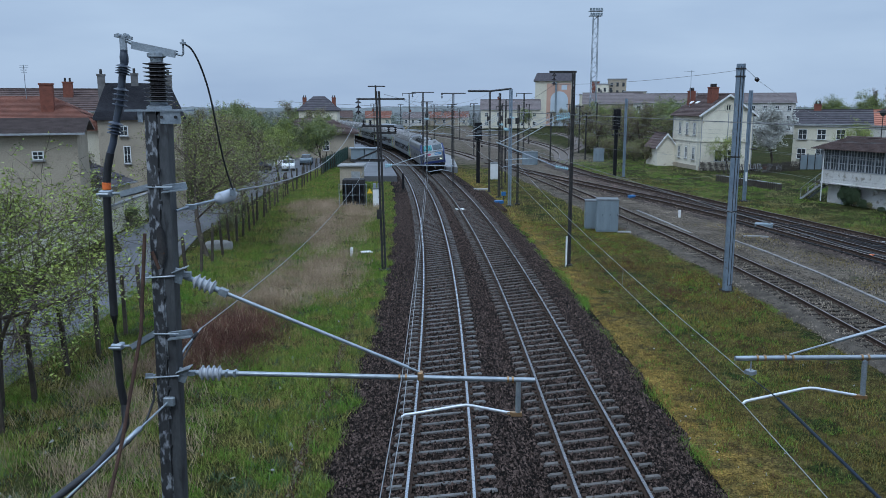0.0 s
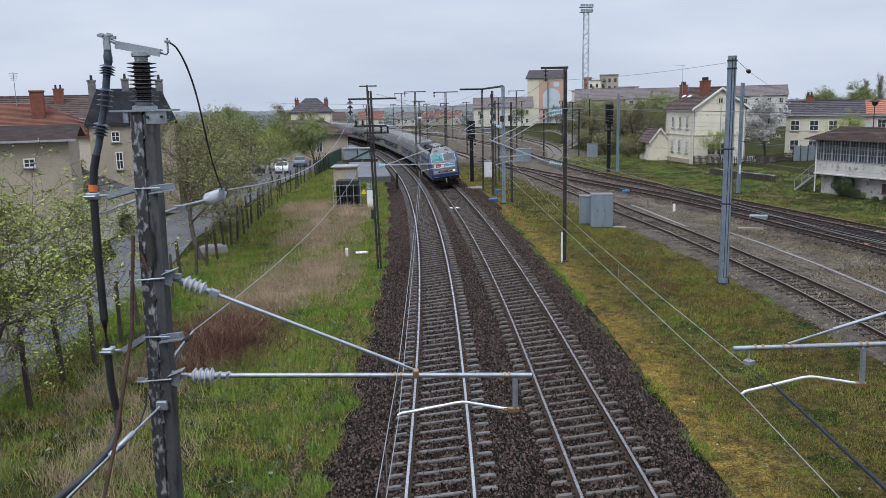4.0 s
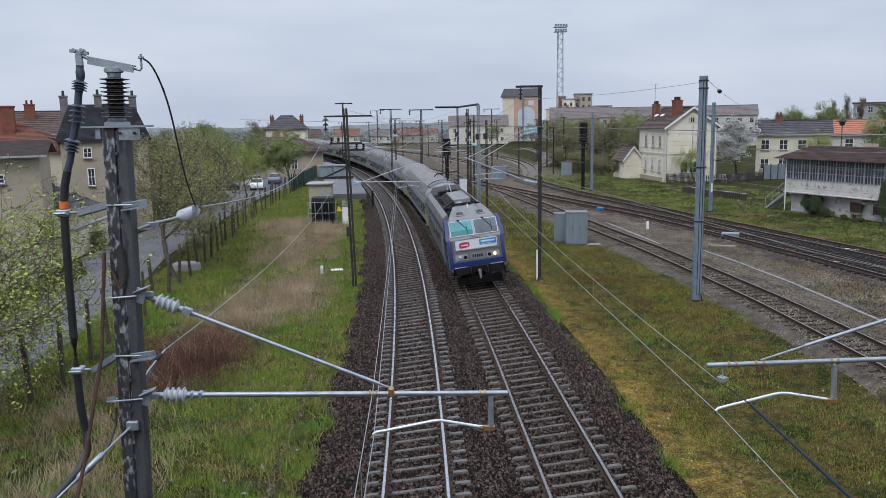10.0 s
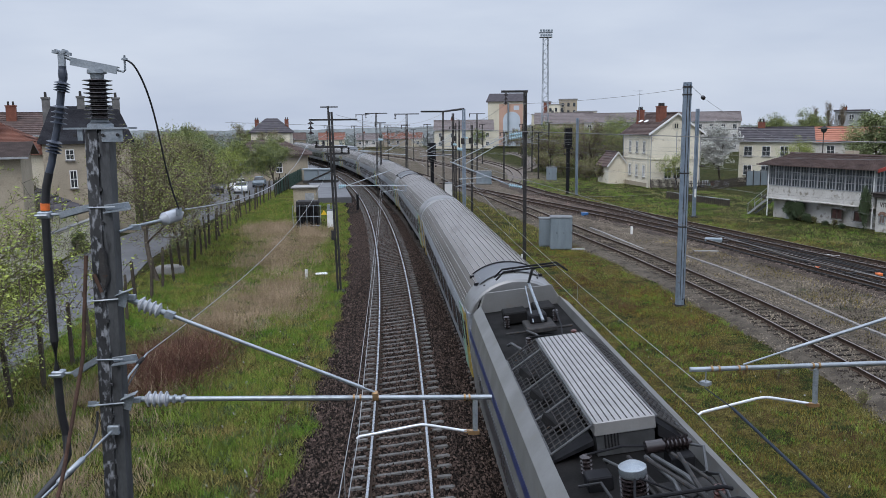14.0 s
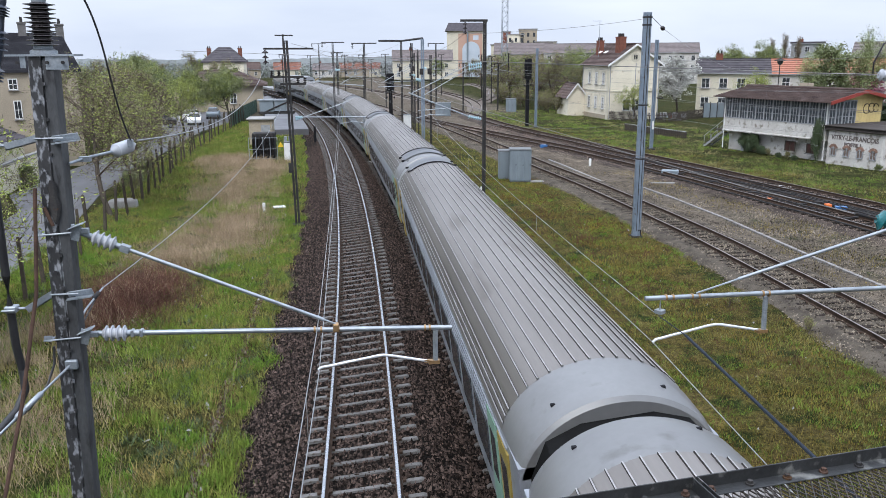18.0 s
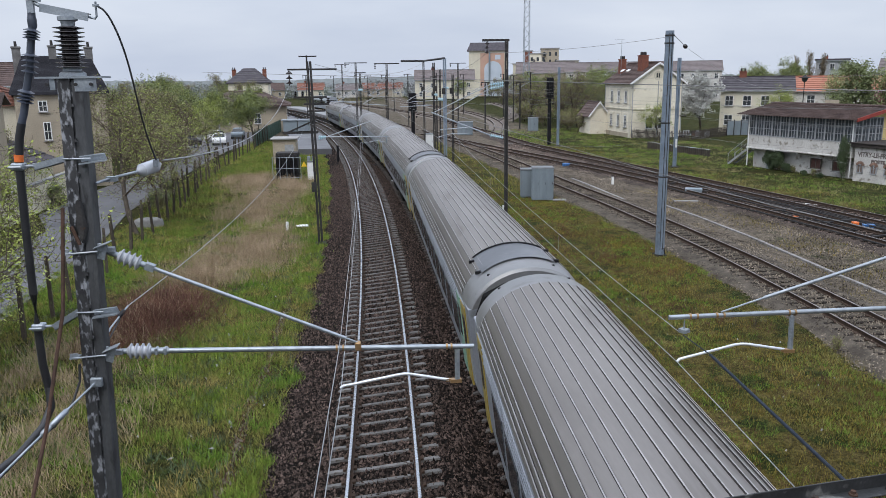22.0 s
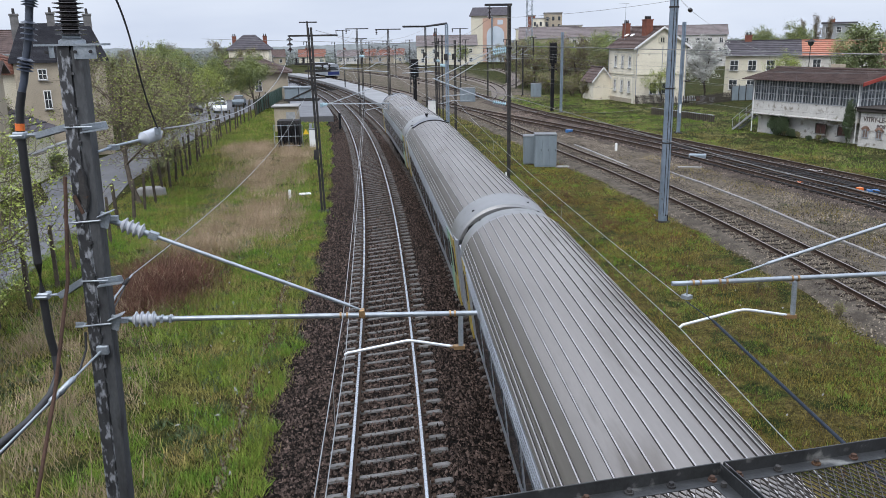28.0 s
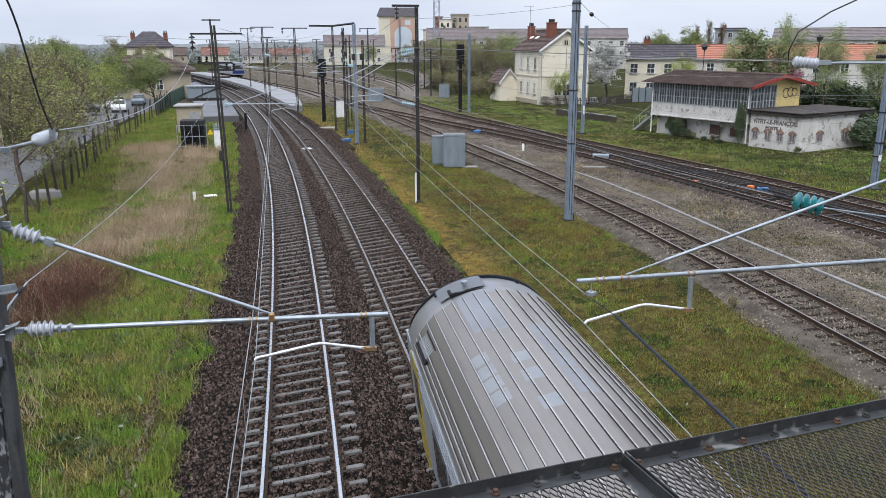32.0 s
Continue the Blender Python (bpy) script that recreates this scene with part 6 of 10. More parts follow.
# ---- the bridge edge with its mesh guard ----
def bridge():
    turn = math.atan2(0.25, 1.67)
    deck = Geo()
    m = pose(1.533, 3.1, 6.5, 0, 0, math.degrees(turn))
    deck.box((0, -6.2, -0.1), (30, 8.6, 0.6))
    deck.box((0, -1.95, 0.5), (30, 0.3, 0.7))
    ob = part("bridge_deck", deck.moved(m), mat("bridge_concrete", (0.30, 0.29, 0.28), (0.24, 0.23, 0.22), 0.9, 0, 1, 20, 0.2))
    tagged(ob, "plain concrete bridge deck and parapet over the tracks", "bridge", kind="structure")
    guard = thing("mesh_guard", m, "weathered steel mesh guard panels bolted along the bridge edge", "guard panel")
    frame_m = mat("weathered_dark_zinc", (0.05, 0.052, 0.054), (0.026, 0.027, 0.028), 0.5, 0.3, 4, 45, 0.2, dirt=(0.19, 0.19, 0.18), dirt_at=0.60)
    mesh_m = mat("rusty_dark_expanded_metal", (0.05, 0.048, 0.046), (0.075, 0.06, 0.05), 0.6, 0.3, 6, 50, 0.1)
    for x0, x1 in ((-2.6, -0.008), (0.008, 2.6)):
        g = Geo()
        g.box(((x0 + x1) / 2, -0.004, -0.03), (x1 - x0, 0.007, 0.07))
        g.box(((x0 + x1) / 2, -0.04, -0.062), (x1 - x0, 0.072, 0.007))
        part("edge_angle", g, frame_m, guard, "dark steel edge angle", bevel=0.002)
        for x in (x0, x1):
            s = 1 if x == x0 else -1
            g = Geo()
            g.box((x + s * 0.004, -0.8, -0.03), (0.007, 1.58, 0.07))
            g.box((x + s * 0.04, -0.8, -0.0635), (0.072, 1.58, 0.006))
            part("side_angle", g, frame_m, guard, bevel=0.002)
        n = int((x1 - x0) / 0.21)
        for k in range(n + 1):
            x = x0 + 0.06 + (x1 - x0 - 0.12) * k / n
            g = Geo()
            g.cyl((x, -0.04, -0.059), (x, -0.04, -0.05), 0.021, 12)
            g.cyl((x, -0.04, -0.05), (x, -0.04, -0.036), 0.0135, 6)
            part("bolt", g, DARK_STEEL if k % 3 else RUST_ROD, guard)
        for x in (x0, x1):
            s = 1 if x == x0 else -1
            for k in range(4):
                g = Geo()
                g.cyl((x + s * 0.04, -0.1 - 0.24 * k, -0.059), (x + s * 0.04, -0.1 - 0.24 * k, -0.038), 0.014, 6)
                part("bolt", g, DARK_STEEL, guard)
        g = Geo()
        w, d = 0.043, 0.068
        rows = int(1.5 / (d / 2))
        cols = int((x1 - x0 - 0.06) / w)
        for i in range(cols):
            for j in range(rows):
                xa = x0 + 0.03 + i * w + (w / 2 if j % 2 else 0)
                ya = -0.06 - j * d / 2
                for s in (-1, 1):
                    a, b = Vector((xa, ya, -0.072)), Vector((xa + s * w / 2, ya - d / 2, -0.080))
                    t = Vector((0.0021, 0, 0))
                    u = Vector((0, 0, 0.0035))
                    g.add([a - t - u, a + t - u, a + t + u, a - t + u, b - t - u, b + t - u, b + t + u, b - t + u], [(0, 1, 5, 4), (1, 2, 6, 5), (2, 3, 7, 6), (3, 0, 4, 7)])
        me = bpy.data.meshes.new("mesh_panel")
        me.from_pydata(g.v, [], g.f)
        me.materials.append(mesh_m)
        me.update()
        mo = new("mesh_panel", me)
        mo.parent = guard
        tagged(mo, "diamond expanded-metal mesh", kind="stuff")


bridge()


# ---- masts, wires, signals and line-side gear ----
def sag_line(a, b, sag, n=14):
    a, b = Vector(a), Vector(b)
    return [a.lerp(b, i / n) - Vector((0, 0, sag * 4 * (i / n) * (1 - i / n))) for i in range(n + 1)]


def lattice_free_mast(x, y, top, w, material, label, parts=(), twin=False, plate=True, name="catenary_mast", tip=0.0):
    """A steel mast of two channels, with a foot plate; parts: boxes or tubes fixed to it."""
    base = thing(name, (x, y, GROUND), label, name.replace("_", " "), "line-side masts")
    h = top - GROUND
    for s in (-1, 1):
        g = Geo()
        o, d = w * 0.47, w * 0.43
        ring = [(s * w * 0.08, -d), (s * o, -d), (s * o, d), (s * w * 0.08, d), (s * w * 0.08, d - 0.014), (s * (o - 0.016), d - 0.014), (s * (o - 0.016), 0.014 - d), (s * w * 0.08, 0.014 - d)]
        g.loft([[(x + tip * z / h, y, z) for x, y in ring] for z in (0, h)])
        part("channel", g, material, base)
    if plate:
        g = Geo()
        g.box((0, 0, 0.02), (w * 2.1, w * 2.1, 0.16))
        part("footing", g, DARK_STEEL, base, bevel=0.02)
    for n, geo, m in parts:
        part(n, geo, m, base, smooth=True)
    return base


def tube(a, b, r=0.03, n=8):
    return Geo().sweep([a, b], r, n)


def pin_insulator(a, d, L=0.3, n=3, r=0.085):
    prof = [(0, 0.02)]
    for k in range(n):
        s, w = L * (k + 0.1) / n, L / n
        prof += [(s, 0.03), (s + 0.4 * w, r), (s + 0.55 * w, r), (s + 0.6 * w, 0.03)]
    prof += [(L, 0.02)]
    return Geo().lathe(a, d, prof, 12)


# left mast beyond the meadow, with its pole-mounted gear and the left track's cantilever
G0 = GROUND
m1 = [("top_arm", Geo().box((-0.05, 0, 8.75 - G0), (2.5, 0.1, 0.09)), DARK_STEEL), ("top_arm", Geo().box((-0.25, 0, 9.4 - G0), (0.9, 0.06, 0.06)), DARK_STEEL), ("top_post", Geo().box((-0.3, 0, 9.1 - G0), (0.08, 0.08, 0.7)), DARK_STEEL),
      ("hanging_insulator", pin_insulator((-1.22, 0, 8.7 - G0), (0, 0, -1), 0.75, 3, 0.16), DARK_PORCELAIN),
      ("cross_arm", Geo().box((-0.2, 0, 7.35 - G0), (1.7, 0.1, 0.1)), DARK_STEEL), ("cross_arm", Geo().box((0.1, 0, 7.0 - G0), (1.3, 0.1, 0.1)), DARK_STEEL), ("cross_arm", Geo().box((0.05, 0, 6.65 - G0), (0.9, 0.08, 0.08)), DARK_STEEL),
      ("platform_arm", Geo().box((-0.8, 0, 5.55 - G0), (1.8, 0.1, 0.1)), DARK_STEEL), ("platform_arm", Geo().box((-0.8, 0.6, 5.55 - G0), (1.8, 0.1, 0.1)), DARK_STEEL), ("platform_brace", tube((-1.5, 0, 5.55 - G0), (0, 0, 6.2 - G0), 0.04), DARK_STEEL),
      ("gear_box", Geo().box((-1.3, 0.3, 5.9 - G0), (0.7, 0.6, 0.55)), CABINET), ("gear_box", Geo().box((-0.6, 0.3, 5.9 - G0), (0.55, 0.6, 0.5)), CABINET), ("gear_lid", Geo().box((-1.0, 0.3, 6.2 - G0), (1.5, 0.7, 0.06)), STEEL),
      ("arm_insulator", pin_insulator((0.12, 0, 5.32 - G0), (1, 0, 0), 0.4, 4), PALE_GLASS), ("arm_insulator", pin_insulator((0.12, 0, 5.2 - G0), (1, 0, 0.28), 0.4, 4), PALE_GLASS),
      ("cantilever_tube", tube((0.5, 0, 5.32 - G0), (3.75, 0, 5.28 - G0), 0.028), ALU), ("strut_tube", tube((0.5, 0, 5.3 - G0), (2.9, 0, 6.1 - G0), 0.022), ALU), ("drop_bracket", tube((3.65, 0, 5.3 - G0), (3.65, 0, 4.95 - G0), 0.03), STEEL), ("steady_arm", Geo().sweep([(3.6, 0, 4.98 - G0), (3.1, 0, 5.07 - G0), (2.42, 0, 4.95 - G0)], 0.018, 8), ALU),
      ("cable_box", Geo().box((-0.2, -0.15, 3.1), (0.25, 0.2, 0.5)), DARK_STEEL)]
for x in (-0.95, -0.6, 0.35, 0.7):
    m1.append(("pin_insulator", pin_insulator((x, 0, (7.38 if x < 0 else 7.03) - G0), (0, 0, 1), 0.3, 3, 0.1), DARK_PORCELAIN))
lattice_free_mast(-2.82, 42.05, 9.15, 0.27, DARK_STEEL, "tall dark steel mast with cross-arms and a grey transformer", m1, tip=-0.2)

# slim mast between the tracks and the yard
m2 = [("gallows_arm", Geo().box((-0.58, 0, 10.16 - G0), (1.45, 0.12, 0.12)), DARK_STEEL), ("hanging_insulator", pin_insulator((-1.05, 0, 10.1 - G0), (0, 0, -1), 0.65, 3, 0.13), DARK_PORCELAIN),
      ("arm_insulator", pin_insulator((-0.15, 0, 7.95 - G0), (-1, 0, -0.12), 0.75, 6, 0.11), PALE_GLASS), ("arm_insulator", pin_insulator((-0.15, 0, 7.8 - G0), (-1, 0, -0.2), 0.75, 6, 0.11), PALE_GLASS), ("arm_insulator", pin_insulator((-0.15, 0, 5.0 - G0), (-1, 0, 0.2), 0.75, 6, 0.11), PALE_GLASS),
      ("tie_tube", tube((-0.9, 0, 7.85 - G0), (-3.9, 0, 6.45 - G0), 0.022), ALU), ("tie_tube", tube((-0.9, 0, 7.65 - G0), (-3.3, 0, 6.3 - G0), 0.02), ALU), ("strut_tube", tube((-0.88, 0, 5.15 - G0), (-4.1, 0, 6.45 - G0), 0.035), ALU), ("registration_tube", tube((-2.0, 0, 5.6 - G0), (-3.6, 0, 5.5 - G0), 0.025), ALU), ("steady_arm", Geo().sweep([(-2.1, 0, 5.25 - G0), (-3.0, 0, 5.28 - G0), (-3.75, 0, 5.1 - G0)], 0.018, 8), ALU),
      ("clamp_box", Geo().box((0, 0, 7.95 - G0), (0.26, 0.3, 0.1)), DARK_STEEL)]
lattice_free_mast(7.37, 43.15, 10.2, 0.19, DARK_STEEL, "slim dark mast with a gallows arm and pale glass insulators", m2)
g = Geo().cyl((7.2, 43.0, GROUND), (7.2, 43.0, 1.3), 0.05, 10)
tagged(part("marker_tube", g, WHITE_PAINT), "white plastic cable tube against the mast foot", "cable tube")


def big_pole(x, y, top, w, label):
    base = thing("catenary_pole", (x, y, GROUND), label, "catenary pole", "line-side masts")
    h = top - GROUND
    g = Geo()
    o = [(-1, -0.45), (-0.45, -1), (0.45, -1), (1, -0.45), (1, 0.45), (0.45, 1), (-0.45, 1), (-1, 0.45)]
    g.loft([[(a * w / 2 * k, b * w / 2 * k, z) for a, b in o] for z, k in ((0, 1.12), (h * 0.5, 1.05), (h, 1.0))])
    part("shaft", g, POLE_STEEL, base)
    for s in (-1, 1):
        g = Geo()
        g.box((s * w * 0.18, -w / 2 * 1.06, h / 2), (0.03, 0.02, h * 0.98))
        part("seam", g, DARK_STEEL, base)
    for z in (h - 0.25, h - 0.6, h * 0.60, h * 0.36):
        g = Geo()
        g.loft([[(a * (w / 2 + 0.025), b * (w / 2 + 0.025), zz) for a, b in o] for zz in (z, z + 0.07)])
        part("band", g, DARK_STEEL, base)
    g = Geo()
    g.box((0, 0, 0.02), (w * 1.5, w * 1.5, 0.12))
    part("footing", g, DARK_STEEL, base)
    g = Geo()
    g.sweep([(0.02, -w * 0.62, 0.35), (0.12, -w * 0.75, 0.4), (0.16, -w * 0.7, 0.1)], 0.025, 6)
    part("earth_strap", g, BLACK, base)
    return base


big_pole(13.94, 36.9, 10.27, 0.36, "thick blue-grey eight-sided steel catenary pole")
lattice_free_mast(28.4, 72.5, 9.65, 0.3, POLE_STEEL, "grey steel mast with black insulators", [("insulator_arm", tube((0.1, 0, z - G0), (0.7, 0, z - G0), 0.03), DARK_STEEL) for z in (4.4, 2.5)] + [("side_insulator", pin_insulator((0.3, 0, z - G0), (1, 0, 0), 0.6, 4, 0.12), DARK_PORCELAIN) for z in (4.4, 2.5)])
g = Geo().box((28.4, 72.33, 1.9), (0.16, 0.03, 0.8))
tagged(part("mast_plate", g, WHITE_PAINT), "small white plate on the grey mast", "sign plate")
m5 = [("insulator_arm", tube((-0.6, 0, z - G0), (0.6, 0, z - G0), 0.035), DARK_STEEL) for z in (8.2, 7.4)] + [("side_insulator", pin_insulator((s * 0.35, 0, z - G0), (s, 0, 0), 0.6, 4, 0.12), DARK_PORCELAIN) for z in (8.2, 7.4) for s in (-1, 1)] + [("band", Geo().box((0, 0, z), (0.42, 0.42, 0.06)), BLACK) for z in (2.0, 2.8, 4.6)] + [("plate", Geo().box((0, -0.22, 1.9), (0.2, 0.02, 0.35)), WHITE_PAINT)]
lattice_free_mast(34.8, 41.07, 10.0, 0.34, POLE_STEEL, "grey steel mast with black bands and insulators", m5)
# portal group beside the running tracks
for x, y, t, w in ((5.46, 80.8, 9.8, 0.2), (6.09, 76.1, 9.5, 0.24), (6.5, 69.5, 9.75, 0.3), (7.3, 70.6, 8.4, 0.2), (7.0, 84, 8.6, 0.16), (7.9, 90, 9.0, 0.16)):
    arms = [("cantilever_tube", tube((-0.2, 0, 5.6 - G0), (-3.2, 0, 5.5 - G0), 0.035), ALU), ("strut_tube", tube((-0.2, 0, 7.4 - G0), (-2.6, 0, 6.0 - G0), 0.03), ALU)] if y in (76.1, 90) else [("gear", Geo().box((-0.12, -0.1, 7.4), (0.3, 0.3, 0.5)), DARK_STEEL)]
    lattice_free_mast(x, y, t, w, DARK_STEEL if w < 0.28 else POLE_STEEL, "dark steel mast of the portal beside the running tracks", arms)
g = Geo()
g.sweep([(3.2, 79.5, 9.75), (5.46, 80.8, 9.75), (6.5, 69.5, 9.78)], 0.09, 4)
tagged(part("portal_beam", g, DARK_STEEL), "dark steel beam across the portal masts", "portal beam")
for x, y, t in ((-1.45, 94.9, 9.8), (-1.0, 96.9, 8.7), (1.9, 85.0, 9.55), (-4.8, 149.8, 10.4), (-0.2, 160, 8.3), (14.2, 129, 10.1), (-8.1, 190, 8.4), (17.8, 123.6, 7.1), (26.5, 147.5, 8.0), (24, 127.7, 7.0), (31.5, 156.8, 8.6), (28, 167.6, 8.3), (6.7, 139.7, 8.5), (6.1, 199.8, 7.3), (11.9, 149.4, 8.0), (-12.5, 165, 8.5), (21, 180, 8.4), (37, 190, 8.0), (2.5, 120, 8.4), (9.8, 112, 8.2), (45, 150, 7.6)):
    bar = [("head_bar", Geo().box((0, 0, t - G0 + 0.05), (2.6 if t > 9 else 1.4, 0.1, 0.1)), DARK_STEEL), ("side_insulator", pin_insulator((-1.2 if t > 9 else -0.6, 0, t - G0), (0, 0, -1), 0.5, 3, 0.12), DARK_PORCELAIN), ("cantilever_tube", tube((0, 0, 5.7), (-2.6, 0, 5.9), 0.035), ALU), ("strut_tube", tube((0, 0, 7.3), (-2.4, 0, 6.0), 0.03), ALU)]
    lattice_free_mast(x, y, t, 0.22, DARK_STEEL, "distant dark steel mast with a short head bar", bar)


def wire(points, r=0.009, m=WIRE, label="thin overhead wire sagging between masts", n=5):
    g = Geo().sweep(points, r, n, cap=False)
    return tagged(part("overhead_wire", g, m), label, "overhead wire", "overhead wires")


def catenary(supports, m=WIRE):
    """Contact wire, messenger and droppers through (x, y, contact z, messenger z) supports."""
    for (x0, y0, c0, s0), (x1, y1, c1, s1) in zip(supports, supports[1:]):
        base = thing("catenary_span", (0, 0, 0), "contact wire and messenger wire with thin droppers above the track", "overhead wire", "overhead wires")
        con = sag_line((x0, y0, c0), (x1, y1, c1), 0.02, 12)
        mes = sag_line((x0, y0, s0), (x1, y1, s1), min(0.35, 0.0003 * (y1 - y0) ** 2), 12)
        part("contact_wire", Geo().sweep(con, 0.005, 5, cap=False), m, base)
        part("messenger_wire", Geo().sweep(mes, 0.0045, 5, cap=False), m, base)
        for k in range(2, 12, 3):
            part("dropper", Geo().sweep([con[k], mes[k]], 0.0025, 4, cap=False), m, base)


catenary([(-0.9, -12, 5.15, 5.5), (-0.40, 8, 5.14, 5.62), (-0.41, 42.05, 4.96, 6.08), (-1.9, 80, 5.1, 6.2), (-5.5, 120, 5.1, 6.2), (-15, 175, 5.1, 6.2)], PALE_WIRE)
wire([(3.30, 8, 5.27), (2.4, -12, 5.2)], 0.005, PALE_WIRE)
catenary([(3.30, 8, 5.27, 5.62), (3.6, 43.15, 5.1, 6.4), (2.4, 80, 5.1, 6.2), (-1.0, 120, 5.1, 6.2), (-10, 175, 5.1, 6.2)], PALE_WIRE)
catenary([(16.8, -10, 5.2, 6.4), (16.6, 36.9, 5.2, 6.5), (13.6, 80, 5.2, 6.4), (9, 126, 5.2, 6.4)])
catenary([(30.5, 30, 5.3, 6.6), (25.6, 60, 5.3, 6.5), (20.8, 90, 5.3, 6.5), (17, 125, 5.3, 6.5)])
wire(sag_line((-2.25, 8.75, 7.54), (-4.08, 42, 7.95), 0.75, 24), 0.0095, PALE_WIRE)
wire(sag_line((-2.77, 8.79, 5.92), (-3.4, 42.77, 5.86), 0.6, 24), 0.0065, PALE_WIRE)
wire(sag_line((-4.06, 42, 7.95), (-1.9, 94.9, 9.6), 0.9), 0.012)
wire(sag_line((-2.7, 42, 9.0), (5.46, 80.8, 9.6), 0.8), 0.01)
wire(sag_line((-1.7, 42, 8.7), (1.9, 85, 9.4), 0.8), 0.01)
wire(sag_line((6.3, 43.2, 9.5), (6.0, 76, 9.3), 0.8), 0.01)
wire(sag_line((6.3, 43.2, 9.5), (13.94, 36.9, 10.0), 0.15), 0.009)
wire(sag_line((14.12, 36.9, 10.1), (16.6, 41.5, 9.66), 0.0), 0.012)
g = Geo().lathe((16.3, 41.0, 9.72), (2.5, 4.6, -0.45), [(0, 0.03), (0.08, 0.07), (0.14, 0.11), (0.2, 0.06), (0.36, 0.06), (0.42, 0.11), (0.5, 0.06), (0.58, 0.03)], 12)
tagged(part("strain_insulator", g, DARK_PORCELAIN, smooth=True), "black strain insulator in the wire from the pole head", "insulator")
wire(sag_line((16.6, 41.5, 9.66), (34.4, 68, 7.0), 0.4), 0.009)
for z in (8.6, 7.6, 6.4, 5.2):
    wire(sag_line((22.9, 97, z), (28.4, 72.5, z - 0.7), 0.35), 0.009)
    wire(sag_line((28.4, 72.5, z - 0.7), (34.8, 41.07, z), 0.4), 0.012)
for x0, z0, x1, z1 in ((6.5, 7.6, 22.9, 6.2), (6.5, 6.2, 22.9, 5.0), (7.3, 8.2, 24, 6.8)):
    wire(sag_line((x0, 69.5, z0), (x1, 97 if x1 < 23.5 else 127, z1), 0.4), 0.01)
for z in (6.8, 5.6, 4.2, 2.5):
    wire(sag_line((7.45, 43.1, z + 2.2), (28.4, 72.5, z), 0.5), 0.006)
    wire(sag_line((29.0, 72.5, z), (46, 30, z + 1.2), 0.5), 0.008)
for a, b in (((-2.8, 42, 7.4), (2.2, 85, 8.3)), ((-2.2, 42, 7.0), (5.4, 80.8, 7.8)), ((6.5, 69.5, 8.9), (14.2, 129, 9.4)), ((1.9, 85, 8.9), (-4.8, 150, 9.8)), ((5.46, 80.8, 8.0), (-1.45, 95, 8.9)), ((6.1, 76, 7.0), (11.9, 149, 7.4)), ((6.5, 69.5, 6.2), (17.8, 124, 6.6)), ((-1.4, 95, 7.6), (-12.5, 165, 8)), ((22.9, 97, 7.0), (26.5, 147, 7.5)), ((24, 127, 6.6), (31, 157, 8))):
    wire(sag_line(a, b, 0.5), 0.01)

# wires over the far yard tracks and across the junction
for spans in (((16.4, 140), (13.6, 165), (7.5, 200)), ((22.5, 140), (23.8, 165), (21.5, 200)), ((24.8, 150), (31.5, 175), (35.5, 200)), ((7.0, 128), (3.4, 150), (-2.0, 172), (-9.5, 200)), ((12.4, 100), (7.5, 128), (3.4, 150))):
    catenary([(x, y, 5.2, 6.4) for x, y in spans], PALE_WIRE)
for a, b in (((6.5, 69.5, 6.3), (1.9, 85, 7.2)), ((6.09, 76.1, 5.6), (-4.8, 149.8, 6.4)), ((7.3, 70.6, 6.6), (14.2, 129, 7.4)), ((7.9, 90, 6.2), (24, 127.7, 6.2)), ((7.0, 84, 7.0), (26.5, 147.5, 7.0)), ((14.2, 129, 8.6), (-4.8, 149.8, 9.0)), ((9.8, 112, 7.2), (-1.0, 96.9, 7.4)), ((2.5, 120, 7.4), (14.2, 129, 8.2)), ((11.9, 149.4, 7.2), (31.5, 156.8, 7.4)), ((6.7, 139.7, 7.4), (-12.5, 165, 7.2)), ((-1.45, 94.9, 8.6), (9.8, 112, 7.4)), ((22.9, 97, 6.6), (9.8, 112, 6.8)), ((17.8, 123.6, 6.2), (2.5, 120, 6.6)), ((28, 167.6, 7.4), (6.1, 199.8, 6.6))):
    wire(sag_line(a, b, 0.5), 0.012, PALE_WIRE)
for a, b in (((6.1, 76, 6.6), (8.0, 80.5, 6.2)), ((-1.2, 95, 6.8), (1.4, 99, 6.5)), ((9.0, 96, 6.9), (11.0, 99, 6.6)), ((6.3, 69.5, 6.3), (5.0, 73.5, 6.5))):
    d = Vector(b) - Vector(a)
    g = Geo().lathe(a, d, [p for k in range(5) for p in ((0.16 * k, 0.03), (0.16 * k + 0.05, 0.13), (0.16 * k + 0.09, 0.13), (0.16 * k + 0.14, 0.03))], 10)
    tagged(part("strain_insulator", g, PALE_GLASS, smooth=True), "pale blue glass strain insulator in an overhead wire", "insulator", "glass insulators")


